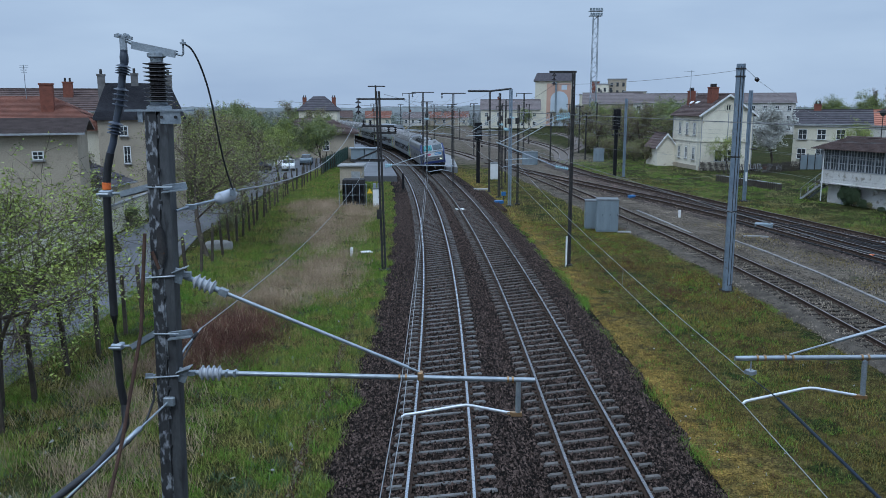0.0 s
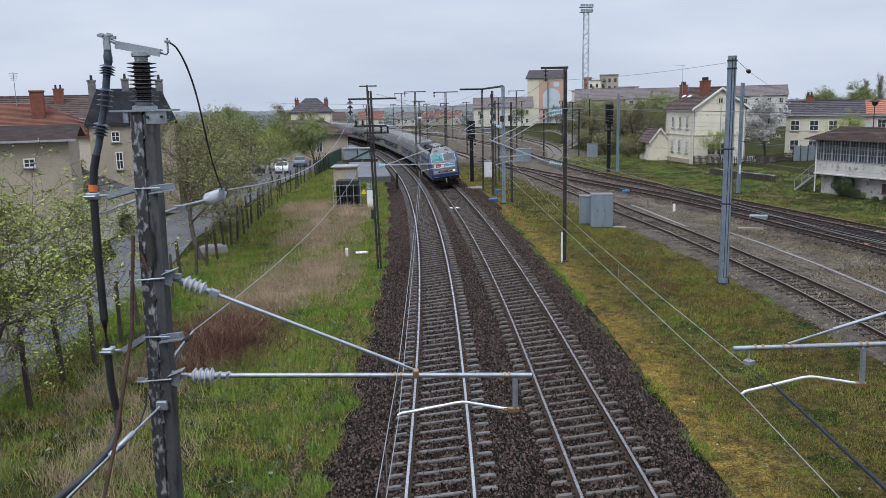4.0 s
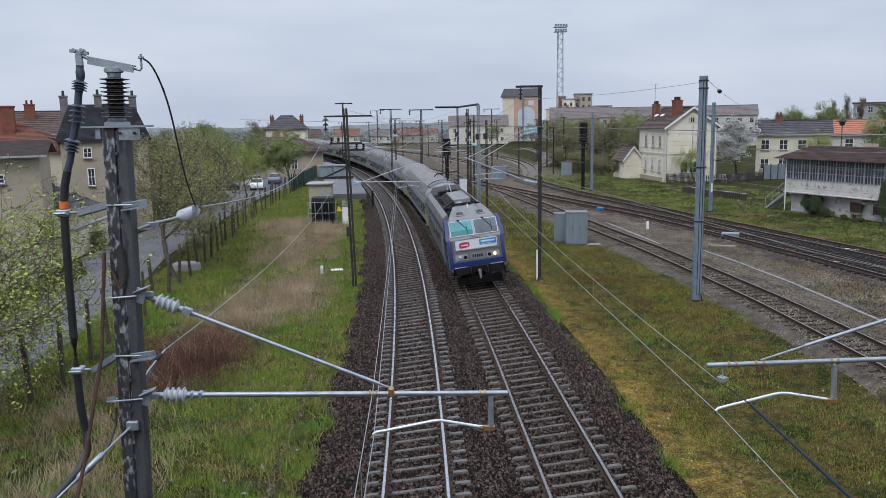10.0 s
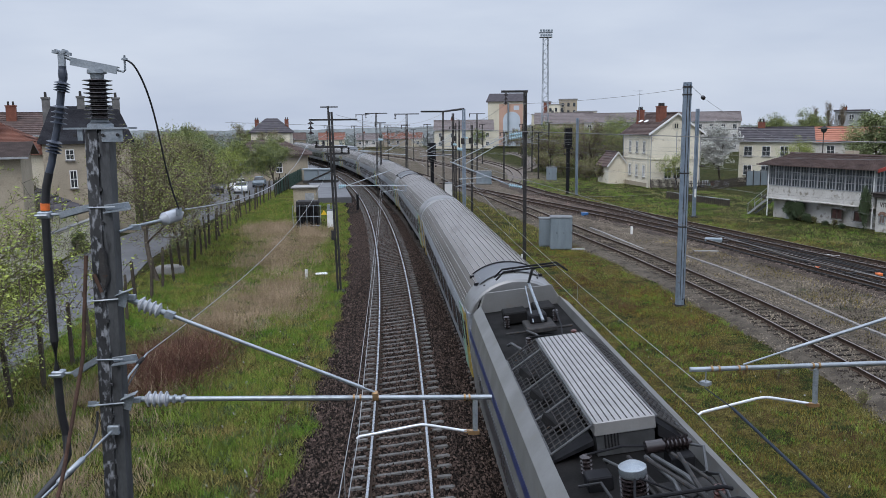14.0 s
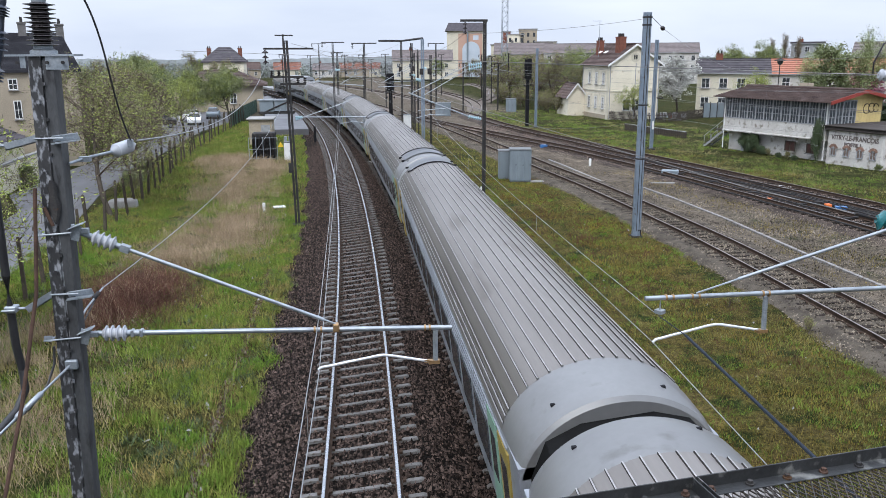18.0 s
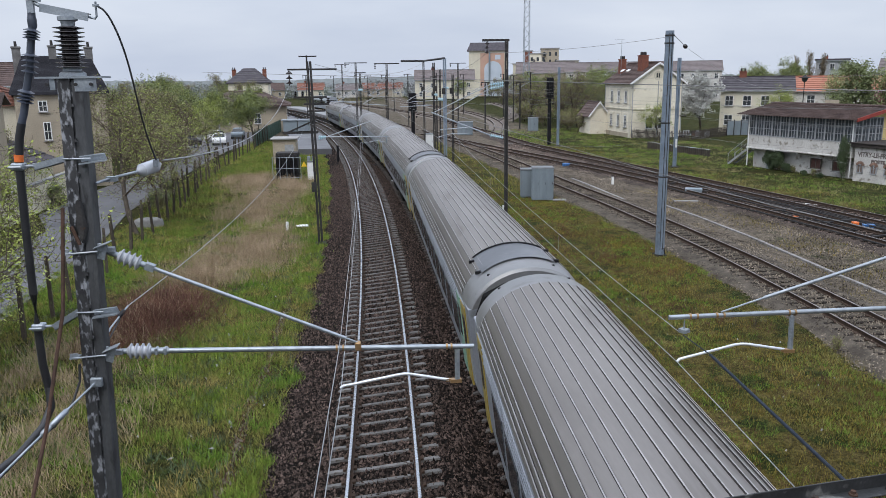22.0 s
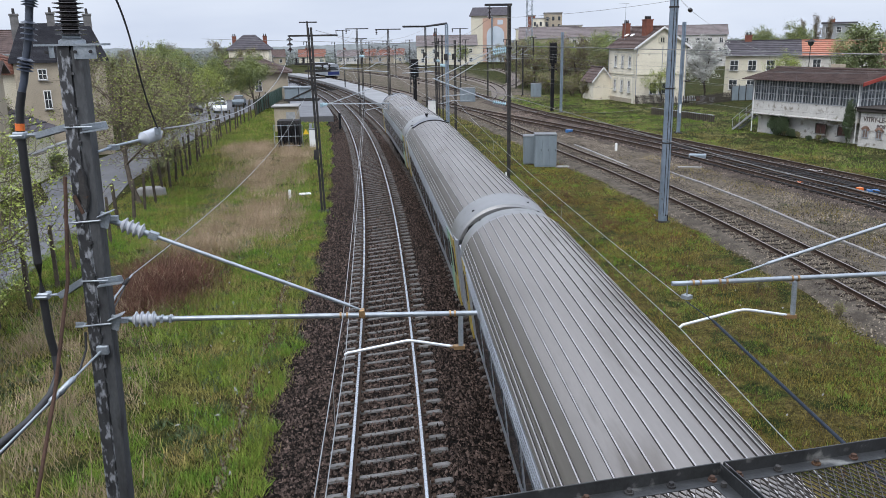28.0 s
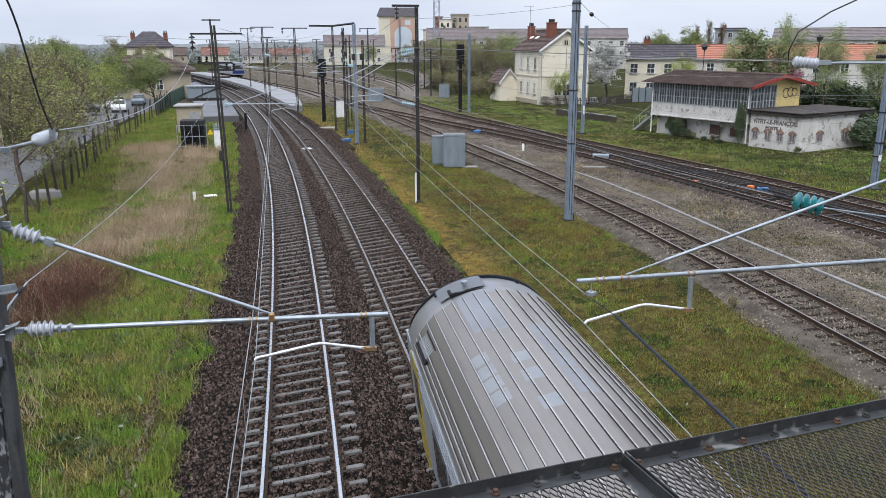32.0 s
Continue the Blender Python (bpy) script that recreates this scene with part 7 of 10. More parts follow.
def signal(x, y, top, basket, label):
    base = thing("railway_signal", (x, y, GROUND), label, "railway signal", "line-side signals")
    h = top - GROUND
    g = Geo()
    g.box((0, 0, h * 0.36), (0.4, 0.34, h * 0.72))
    part("post", g, BLACK, base, bevel=0.01)
    g = Geo()
    g.box((0, -0.1, h * 0.86), (0.85, 0.16, h * 0.29))
    head = part("signal_head", g, BLACK, base, "black signal head", bevel=0.03)
    for k in range(4):
        l = Geo()
        l.lathe((0, -0.16, h * 0.77 + 0.32 * k), (0, -1, 0), [(0, 0.09), (0.18, 0.10), (0.18, 0.085), (0.03, 0.08)], 12)
        part("hood", l, BLACK, head)
    g = Geo()
    g.box((0, 0.1, h * 0.70), (1.1, 0.9, 0.06))
    part("platform", g, DARK_STEEL, base)
    if basket:
        g = Geo()
        for a in range(10):
            t = 2 * math.pi * a / 10
            g.cyl((0.5 * math.cos(t), 0.5 * math.sin(t), h * 0.70), (0.5 * math.cos(t), 0.5 * math.sin(t), h + 0.1), 0.018, 5)
        for z in (h * 0.8, h * 0.9, h + 0.1):
            g.sweep([(0.5 * math.cos(t), 0.5 * math.sin(t), z) for t in np.linspace(0, 2 * math.pi, 13)], 0.02, 5)
        part("ladder_cage", g, DARK_STEEL, base)
    for s in (-1, 1):
        g = Geo()
        g.lathe((s * 0.3, -0.1, h * 0.62), (s, 0, 0), [(0, 0.04), (0.1, 0.12), (0.16, 0.12), (0.2, 0.04)], 10)
        part("side_lamp", g, BLACK, base)
    return base


signal(4.83, 90.3, 6.4, False, "black line-side light signal on a square post")
signal(22.3, 98.8, 7.8, True, "tall black light signal with a ladder cage")
lattice_free_mast(23.0, 97.0, 9.1, 0.3, POLE_STEEL, "grey steel mast beside the tall signal")


def cabinet(name, x, y, w, d, h, label, roof_over=0.06, panels=3, turn=0.0, material=CABINET):
    base = thing(name, pose(x, y, GROUND, 0, 0, turn), label, "cabinet")
    g = Geo()
    g.box((0, 0, 0.03 + h / 2), (w, d, h))
    part("body", g, material, base, bevel=0.02)
    g = Geo()
    g.box((0, 0, h + 0.06), (w + 2 * roof_over, d + 2 * roof_over, 0.09), taper=0.92)
    part("lid", g, LID_GREY, base, bevel=0.01)
    for k in range(panels):
        g = Geo()
        g.box((-w / 2 + w * (k + 0.5) / panels, -d / 2 - 0.012, 0.05 + h / 2), (w / panels - 0.04, 0.025, h * 0.92))
        dr = part("door", g, material, base, bevel=0.006)
        g = Geo()
        g.box((-w / 2 + w * (k + 0.85) / panels, -d / 2 - 0.035, 0.1 + h * 0.5), (0.03, 0.03, 0.14))
        part("handle", g, DARK_STEEL, dr)
    for s in (-1, 1):
        for k in range(4):
            g = Geo()
            g.box((s * (w / 2 + 0.008), -d / 2 + d * (k + 0.5) / 4, 0.05 + h / 2), (0.016, 0.03, h * 0.94))
            part("rib", g, material, base)
    return base


cabinet("relay_cabinet", 12.05, 55.3, 1.5, 1.1, 2.25, "large pale blue-grey steel relay cabinet with double doors", turn=-8)
cabinet("relay_cabinet", 11.2, 56.6, 0.9, 0.9, 2.0, "smaller blue-grey steel cabinet behind the large one", panels=1, turn=-8)
cabinet("relay_cabinet", 25.5, 124.4, 1.6, 1.0, 2.0, "distant pale grey relay cabinet beside the yard", turn=-10)
cabinet("relay_cabinet", 14.0, 118, 2.2, 1.2, 1.9, "distant pale grey relay cabinet near the junction", turn=-10)
cabinet("relay_cabinet", 6.98, 94.8, 0.9, 0.7, 1.9, "tall narrow white cabinet between masts", panels=1, material=WHITE_PAINT)
cabinet("relay_cabinet", -5.2, 69.3, 0.55, 0.4, 1.55, "small white electric meter cabinet", panels=1, material=WHITE_PAINT)


def simple(name, a, b, m, label, category, bevel=0.01, turn=0.0):
    a, b = Vector(a), Vector(b)
    g = Geo()
    c = (a + b) / 2
    g.box((0, 0, 0), [abs(k) for k in b - a])
    ob = part(name, g, m, bevel=bevel)
    ob.matrix_world = Matrix.Translation(c) @ Matrix.Rotation(radians(turn), 4, "Z")
    return tagged(ob, label, category)


simple("concrete_pad", (12.7, 54.4, GROUND - 0.05), (13.9, 55.1, GROUND + 0.06), PAVING, "pale concrete pad beside the relay cabinet", "concrete pad", turn=-8)
simple("marker_post", (-5.05, 45.95, GROUND), (-4.9, 46.1, GROUND + 0.55), WHITE_PAINT, "short white square marker post in the grass", "marker post")
simple("fallen_plate", (-4.55, 46.9, GROUND + 0.06), (-3.85, 47.4, GROUND + 0.12), WHITE_PAINT, "white flat plate lying in the grass", "plate", turn=12)
simple("marker_post", (19.2, 62.0, GROUND), (19.36, 62.16, GROUND + 0.6), WHITE_PAINT, "short white marker post beside the yard track", "marker post")
simple("walkway_slab", (3.2, 82.5, GROUND), (5.6, 83.6, GROUND + 0.12), PAVING, "pale concrete slab beside the running track", "concrete slab")
simple("track_plate", (1.7, 66.0, -0.24), (2.4, 66.7, -0.19), WHITE_PAINT, "pale grey flat box cover between the tracks", "box cover", turn=15)
for k, (x, y) in enumerate(((2.35, 72.0), (2.9, 76.3), (0.2, 78), (-0.3, 74), (1.6, 79))):
    simple("point_gear", (x - 0.35, y - 0.1, -0.24), (x + 0.35, y + 0.1, -0.08), DARK_STEEL, "small dark point gear casing beside the rails", "point gear", turn=20 * k)
simple("point_machine", (22.9, 55.6, GROUND), (24.1, 56.4, 0.05), CABINET, "pale grey point machine beside the slip track", "point machine", 0.03, -25)
simple("cable_duct_frame", (20.8, 52.5, GROUND), (22.4, 52.7, GROUND + 0.1), PAVING, "pale concrete cable duct edge in the gravel", "cable duct", turn=-20)
simple("white_board", (28.3, 49.0, GROUND + 0.05), (29.5, 49.6, GROUND + 0.16), WHITE_PAINT, "white painted board lying by the track", "board", turn=-25)
simple("blue_box", (27.4, 41.3, GROUND), (28.0, 41.7, GROUND + 0.3), BLUE, "small bright blue box beside the rails", "box", turn=-20)
simple("red_marker", (27.1, 41.9, GROUND), (27.4, 42.2, GROUND + 0.35), ORANGE, "small orange-red marker beside the rails", "marker")
simple("red_marker", (25.0, 44.5, GROUND), (25.25, 44.75, GROUND + 0.3), ORANGE, "small orange-red marker beside the rails", "marker")
simple("blue_box", (6.1, 73.2, GROUND + 0.5), (6.5, 73.5, GROUND + 0.85), BLUE, "small bright blue box on a thin stand", "box")
simple("box_stand", (6.27, 73.32, GROUND), (6.33, 73.38, GROUND + 0.5), DARK_STEEL, "thin dark stand under the blue box", "stand")
simple("blue_motor", (5.3, 71.0, GROUND + 0.02), (6.1, 71.5, GROUND + 0.3), BLUE, "blue painted point motor on the ground", "point motor", 0.04, 15)
simple("blue_motor", (18.2, 74.2, GROUND + 0.02), (18.8, 74.7, GROUND + 0.4), BLUE, "blue painted point motor on the ground", "point motor", 0.04, 15)
for k in range(4):
    g = Geo()
    rings = [[(x + px + 0.16 * k, y, GROUND + 0.02 + pz) for px, pz in RAIL] for x, y in ((4.5, 81), (4.95, 74), (5.45, 65.8))]
    tagged(part("spare_rail", g.loft(rings), RAIL_RUST), "rusty spare rail lying beside the track", "rail", "spare rails")

# cable troughs and rods
for name, line, w, m, label in (("cable_trough", ((20.3, 5), (20.25, 22.7), (20.1, 32), (20.2, 40), (19.9, 47), (19.4, 52)), 0.17, mat("weathered_trough_lid", (0.25, 0.24, 0.23), (0.19, 0.18, 0.17), 0.9, 0, 2, 30, 0.2, dirt=(0.14, 0.12, 0.1), dirt_at=0.55), "pale concrete cable trough lid line across the gravel"), ("cable_trough", ((17.6, 54), (17.2, 62), (16.9, 66)), 0.14, PAVING, "pale concrete cable trough lid line across the gravel")):
    g = Geo()
    pts = [Vector((x, y, 0)) for x, y in line]
    rings = []
    for i, p in enumerate(pts):
        rings.append([(p.x - w / 2, p.y, GROUND - 0.02), (p.x - w / 2, p.y, GROUND + 0.1), (p.x + w / 2, p.y, GROUND + 0.1), (p.x + w / 2, p.y, GROUND - 0.02)])
    g.loft(rings)
    tagged(part(name, g, m), label, "cable trough")
for k in range(6):
    g = Geo()
    f = 0.28 + 0.09 * k
    pts = [(x_slip(y) * (1 - f) + x_outer(y) * f, y, GROUND + 0.16) for y in np.arange(22 + k, 78, 4)]
    g.sweep(pts, 0.035 if k % 2 else 0.05, 6)
    tagged(part("signal_rod", g, DARK_STEEL if k % 3 else RAIL_RUST), "dark iron point rod running along the sidings", "point rod", "point rods")
for k, y in enumerate(np.arange(24, 76, 4.0)):
    a, b = x_slip(y), x_outer(y)
    simple("rod_stool", (a + 1.2, y - 0.08, GROUND), (b - 1.0, y + 0.08, GROUND + 0.12), WOOD_SLEEPER, "dark timber bearer under the point rods", "timber bearer", 0.0)
# transformer station on the left


def transformer():
    base = thing("transformer_enclosure", (-7.3, 70.6, GROUND), "dark fenced transformer enclosure with a yellow warning sign", "transformer")
    g = Geo()
    g.box((0, 0.4, 1.15), (1.9, 1.6, 2.3))
    part("tank", g, DARK_STEEL, base, bevel=0.03)
    for k in range(9):
        g = Geo()
        g.box((-0.9 + 0.225 * k, -0.55, 1.1), (0.05, 0.3, 2.0))
        part("cooling_fin", g, BLACK, base)
    for k in range(5):
        g = Geo()
        g.cyl((-1.2 + 0.6 * k, -0.9, 0), (-1.2 + 0.6 * k, -0.9, 2.0), 0.03, 6)
        part("fence_post", g, STEEL, base)
    for z in (0.2, 1.0, 1.95):
        g = Geo()
        g.cyl((-1.2, -0.9, z), (1.2, -0.9, z), 0.02, 6)
        part("fence_rail", g, STEEL, base)
    g = Geo()
    g.prism([(1.25, 1.15), (1.75, 1.15), (1.5, 1.6)], -0.95, -0.93)
    part("warning_sign", g, YELLOW, base, "yellow triangular warning sign")
    for x in (1.9, 2.3):
        g = Geo()
        g.box((x, -0.6, 1.0), (0.25, 0.3, 2.0))
        part("switch_box", g, STEEL, base)
    return base


transformer()


def hut():
    base = thing("line_side_hut", (-8.9, 84, GROUND), "low cream concrete hut with a pale flat roof", "hut")
    g = Geo()
    g.box((0.1, 0, 1.25), (2.3, 2.6, 2.5))
    part("wall", g, BEIGE, base)
    g = Geo()
    g.box((0.1, 0, 2.58), (2.75, 3.1, 0.14))
    part("roof", g, PAVING, base, bevel=0.02)
    g = Geo()
    g.box((0.6, -1.31, 1.0), (0.9, 0.06, 2.0))
    part("door", g, GREY_WOOD, base)
    return base


hut()
simple("signal_stub", (-3.55, 83.9, GROUND), (-3.3, 84.1, 1.3), BLACK, "short black ground signal with a white lamp", "ground signal", 0.02)


# ---- buildings ----
ARCH_BRICK = mat("faded_arch_brick", (0.30, 0.19, 0.145), (0.22, 0.14, 0.11), 0.9, 0, 3, 25, 0.3, rnd=0.2)

def frame_at(x, y, turn):
    return pose(x, y, float(far_level(y)), 0, 0, turn)


def roof_slope(parent, x0, x1, y0, z0, y1, z1, courses, material, thick=0.12, label=""):
    """One roof plane between an eave line and a ridge line, stepped in courses."""
    prof = [(y1, z1), (y0, z0)]
    for k in range(courses):
        a, b = k / courses, (k + 1) / courses
        prof += [(y0 + (y1 - y0) * a, z0 + (z1 - z0) * a + thick), (y0 + (y1 - y0) * b, z0 + (z1 - z0) * b + thick * 0.35)]
    n = len(prof)
    g = Geo()
    g.add([(x, y, z) for x in (x0, x1) for y, z in prof], [(i, (i + 1) % n, (i + 1) % n + n, i + n) for i in range(n)] + [tuple(range(n)), tuple(range(2 * n - 1, n - 1, -1))])
    return part("roof", g, material, parent, label)


def window_part(parent, m, w, h, glass_m=DARK_GLASS, frame_m=WHITE_PAINT, bars=(1, 1), sill=True, name="window", depth=0.1):
    """A framed window whose face looks along local -y."""
    ob = new(name)
    ob.parent = parent
    ob.matrix_basis = m
    g = Geo()
    t = 0.07
    for x in (-w / 2, w / 2):
        g.box((x, -0.02, 0), (t, depth, h + t))
    for z in (-h / 2, h / 2):
        g.box((0, -0.02, z), (w, depth, t))
    for k in range(1, bars[0] + 1):
        g.box((-w / 2 + w * k / (bars[0] + 1), -0.025, 0), (0.045, 0.05, h))
    for k in range(1, bars[1] + 1):
        g.box((0, -0.025, -h / 2 + h * k / (bars[1] + 1)), (w, 0.05, 0.045))
    part("window_frame", g, frame_m, ob)
    g = Geo()
    g.box((0, 0.0, 0), (w, 0.02, h))
    part("pane", g, glass_m, ob)
    if sill:
        g = Geo()
        g.box((0, -0.08, -h / 2 - 0.08), (w + 0.2, 0.2, 0.07))
        part("window_sill", g, PAVING, ob)
    return ob


OLD_STACK = mat("sooty_chimney_render", (0.19, 0.185, 0.18), (0.12, 0.115, 0.112), 0.9, 0, 2, 20, 0.2)


def gable_house(name, m, L, W, H, ridge, wall_m, roof_m, label, category="house", over=0.35, courses=12, chimneys=(), windows=(), ridge_along="x", wall_label="", hip=0.0):
    """A pitched-roof house; local x runs along L, y along W; windows: (face, along, z, w, h)."""
    base = thing(name, m, label, category)
    g = Geo()
    if hip:
        g.box((L / 2, W / 2, H / 2), (L, W, H))
    elif ridge_along == "x":
        prof = [(0, 0), (W, 0), (W, H), (W / 2, ridge), (0, H)]
        g.add([(0, a, b) for a, b in prof] + [(L, a, b) for a, b in prof], [(0, 1, 2, 3, 4), (9, 8, 7, 6, 5), (0, 5, 6, 1), (1, 6, 7, 2), (2, 7, 8, 3), (3, 8, 9, 4), (4, 9, 5, 0)])
    else:
        prof = [(0, 0), (L, 0), (L, H), (L / 2, ridge), (0, H)]
        g.add([(a, 0, b) for a, b in prof] + [(a, W, b) for a, b in prof], [(0, 1, 2, 3, 4), (9, 8, 7, 6, 5), (0, 5, 6, 1), (1, 6, 7, 2), (2, 7, 8, 3), (3, 8, 9, 4), (4, 9, 5, 0)])
    part("wall", g, wall_m, base, wall_label)
    if hip:
        lo = [(-over, -over), (L + over, -over), (L + over, W + over), (-over, W + over)]
        hi = [(hip, W / 2 - 0.1), (L - hip, W / 2 - 0.1), (L - hip, W / 2 + 0.1), (hip, W / 2 + 0.1)]
        rings = [[(x, y, H - 0.16) for x, y in lo]]
        for k in range(courses):
            for f, up in ((k / courses, 0.1), ((k + 1) / courses, 0.03)):
                rings.append([(a + (c - a) * f, b + (d - b) * f, H + (ridge - H) * f + up) for (a, b), (c, d) in zip(lo, hi)])
        part("roof", Geo().loft(rings), roof_m, base)
    elif ridge_along == "x":
        s = (ridge - H) / (W / 2)
        roof_slope(base, -over, L + over, -over, H - s * over, W / 2, ridge, courses, roof_m)
        roof_slope(base, -over, L + over, W + over, H - s * over, W / 2, ridge, courses, roof_m)
        g = Geo()
        g.box((L / 2, W / 2, ridge + 0.1), (L + 2 * over, 0.3, 0.12))
        part("ridge_cap", g, roof_m, base)
        g = Geo()
        g.box((L / 2, -over - 0.06, H - s * over + 0.02), (L + 2 * over, 0.14, 0.12))
        part("gutter", g, GREY_WOOD, base)
    else:
        s = (ridge - H) / (L / 2)
        turned = new("roof_group")
        turned.parent = base
        turned.matrix_basis = Matrix(((0, 1, 0, 0), (1, 0, 0, 0), (0, 0, 1, 0), (0, 0, 0, 1)))
        roof_slope(turned, -over, W + over, -over, H - s * over, L / 2, ridge, courses, roof_m)
        roof_slope(turned, -over, W + over, L + over, H - s * over, L / 2, ridge, courses, roof_m)
        g = Geo()
        g.box((L / 2, W / 2, ridge + 0.1), (0.3, W + 2 * over, 0.12))
        part("ridge_cap", g, roof_m, base)
        for sx in (-1, 1):
            g = Geo()
            a = Vector((L / 2, -over - 0.03, ridge + 0.04))
            b = Vector((L / 2 + sx * (L / 2 + over), -over - 0.03, H - s * over + 0.04))
            g.add([a + Vector((0, 0, 0.1)), b + Vector((0, 0, 0.1)), b - Vector((0, 0, 0.16)), a - Vector((0, 0, 0.16))] + [q + Vector((0, 0.1, 0)) for q in (a + Vector((0, 0, 0.1)), b + Vector((0, 0, 0.1)), b - Vector((0, 0, 0.16)), a - Vector((0, 0, 0.16)))], [(0, 1, 2, 3), (7, 6, 5, 4), (0, 4, 5, 1), (1, 5, 6, 2), (2, 6, 7, 3), (3, 7, 4, 0)])
            part("bargeboard", g, WHITE_PAINT, base)
    for cx, cy, cw, cd, z0, z1, pots in chimneys:
        g = Geo()
        g.box((cx, cy, (z0 + z1) / 2), (cw, cd, z1 - z0))
        g.box((cx, cy, z1), (cw + 0.12, cd + 0.12, 0.14))
        ch = part("chimney", g, OLD_STACK if wall_m is BEIGE else BRICK, base, "chimney stack")
        for k in range(pots):
            p = Geo()
            p.cyl((cx - cw / 2 + cw * (k + 0.5) / pots, cy, z1 + 0.05), (cx - cw / 2 + cw * (k + 0.5) / pots, cy, z1 + 0.5), 0.12, 10, r1=0.1)
            part("chimney_pot", p, DARK_STEEL, ch)
    faces = {"front": lambda a, z: pose(a, -0.02, z), "back": lambda a, z: pose(a, W + 0.02, z, 0, 0, 180), "left": lambda a, z: pose(-0.02, a, z, 0, 0, -90), "right": lambda a, z: pose(L + 0.02, a, z, 0, 0, 90)}
    for face, a, z, w, h in windows:
        window_part(base, faces[face](a, z), w, h)
    return base


# the cream house beside the yard: its long side faces the tracks, its gable faces the bridge
HX, HY, HT = 35.35, 106.6, 5.0
house = gable_house("station_house", frame_at(HX, HY, HT), 7.3, 9.6, 7.5, 10.0, CREAM, ROOF_BROWN, "tall cream two-storey house with a brown tiled roof", over=0.45, courses=16, ridge_along="y",
                    chimneys=((2.4, 2.2, 0.9, 1.5, 8.2, 11.0, 4), (1.9, 8.2, 0.7, 1.2, 8.2, 10.6, 3)),
                    windows=[("left", a, z, 0.75, 1.55) for a in (1.9, 4.4, 6.9) for z in (2.2, 5.5)] + [("front", 2.6, 2.0, 1.0, 1.5), ("front", 3.9, 2.0, 1.0, 1.5)])
for a in (1.9, 4.4, 6.9):
    for z in (2.2, 5.5):
        g = Geo()
        for dx in (-0.5, 0.5):
            g.box((-0.03, a + dx, z), (0.06, 0.16, 1.9))
        g.box((-0.03, a, z + 0.95), (0.06, 1.2, 0.2))
        part("window_surround", g, PALE_CREAM, house)
g = Geo()
g.lathe((3.65, 0.0, 8.35), (0, -1, 0), [(0, 0.62), (0.06, 0.62), (0.06, 0.42), (0.02, 0.42)], 24)
part("round_window_surround", g, PALE_CREAM, house, smooth=True)
for x in (3.5, 3.8):
    g = Geo()
    g.box((x, -0.05, 8.35), (0.18, 0.05, 0.6))
    part("round_window_pane", g, DARK_GLASS, house)
for x, y in ((-0.06, 9.5), (0.1, -0.06), (7.2, -0.06), (3.75, -0.05)):
    g = Geo()
    g.cyl((x, y, 0.1), (x, y, 7.4 if x != 3.75 else 7.6), 0.055, 8)
    part("downpipe", g, GREY_WOOD, house)
g = Geo()
g.box((-0.05, 4.8, 3.85), (0.1, 9.6, 0.14))
g.box((3.65, -0.05, 3.85), (7.3, 0.1, 0.14))
part("string_course", g, PALE_CREAM, house)
g = Geo()
g.box((-0.05, 0.35, 3.7), (0.1, 0.7, 7.4))
part("corner_pilaster", g, PALE_CREAM, house)
g = Geo()
g.box((-0.04, 4.8, 0.3), (0.1, 9.6, 0.6))
part("plinth", g, BEIGE, house)
for y in (4.6, 6.6):
    g = Geo()
    g.box((1.3, y, 9.05), (0.5, 0.9, 0.06), Euler((0, -0.6, 0)).to_matrix())
    part("roof_light", g, WHITE_PAINT, house)
g = Geo()
g.cyl((1.0, 6.5, 8.4), (1.0, 6.5, 13.4), 0.03, 6)
for k in range(5):
    g.box((1.0 - 0.5 + 0.2 * k, 6.5, 13.3), (0.03, 0.6, 0.03))
g.box((0.6, 6.5, 13.3), (1.3, 0.03, 0.03))
part("roof_aerial", g, STEEL, house)
gable_house("house_annex", frame_at(32.0, 115.0, 5.0), 2.7, 4.4, 2.9, 4.6, CREAM, ROOF_BROWN, "small cream annex with a steep little gable", over=0.35, courses=6, ridge_along="y")


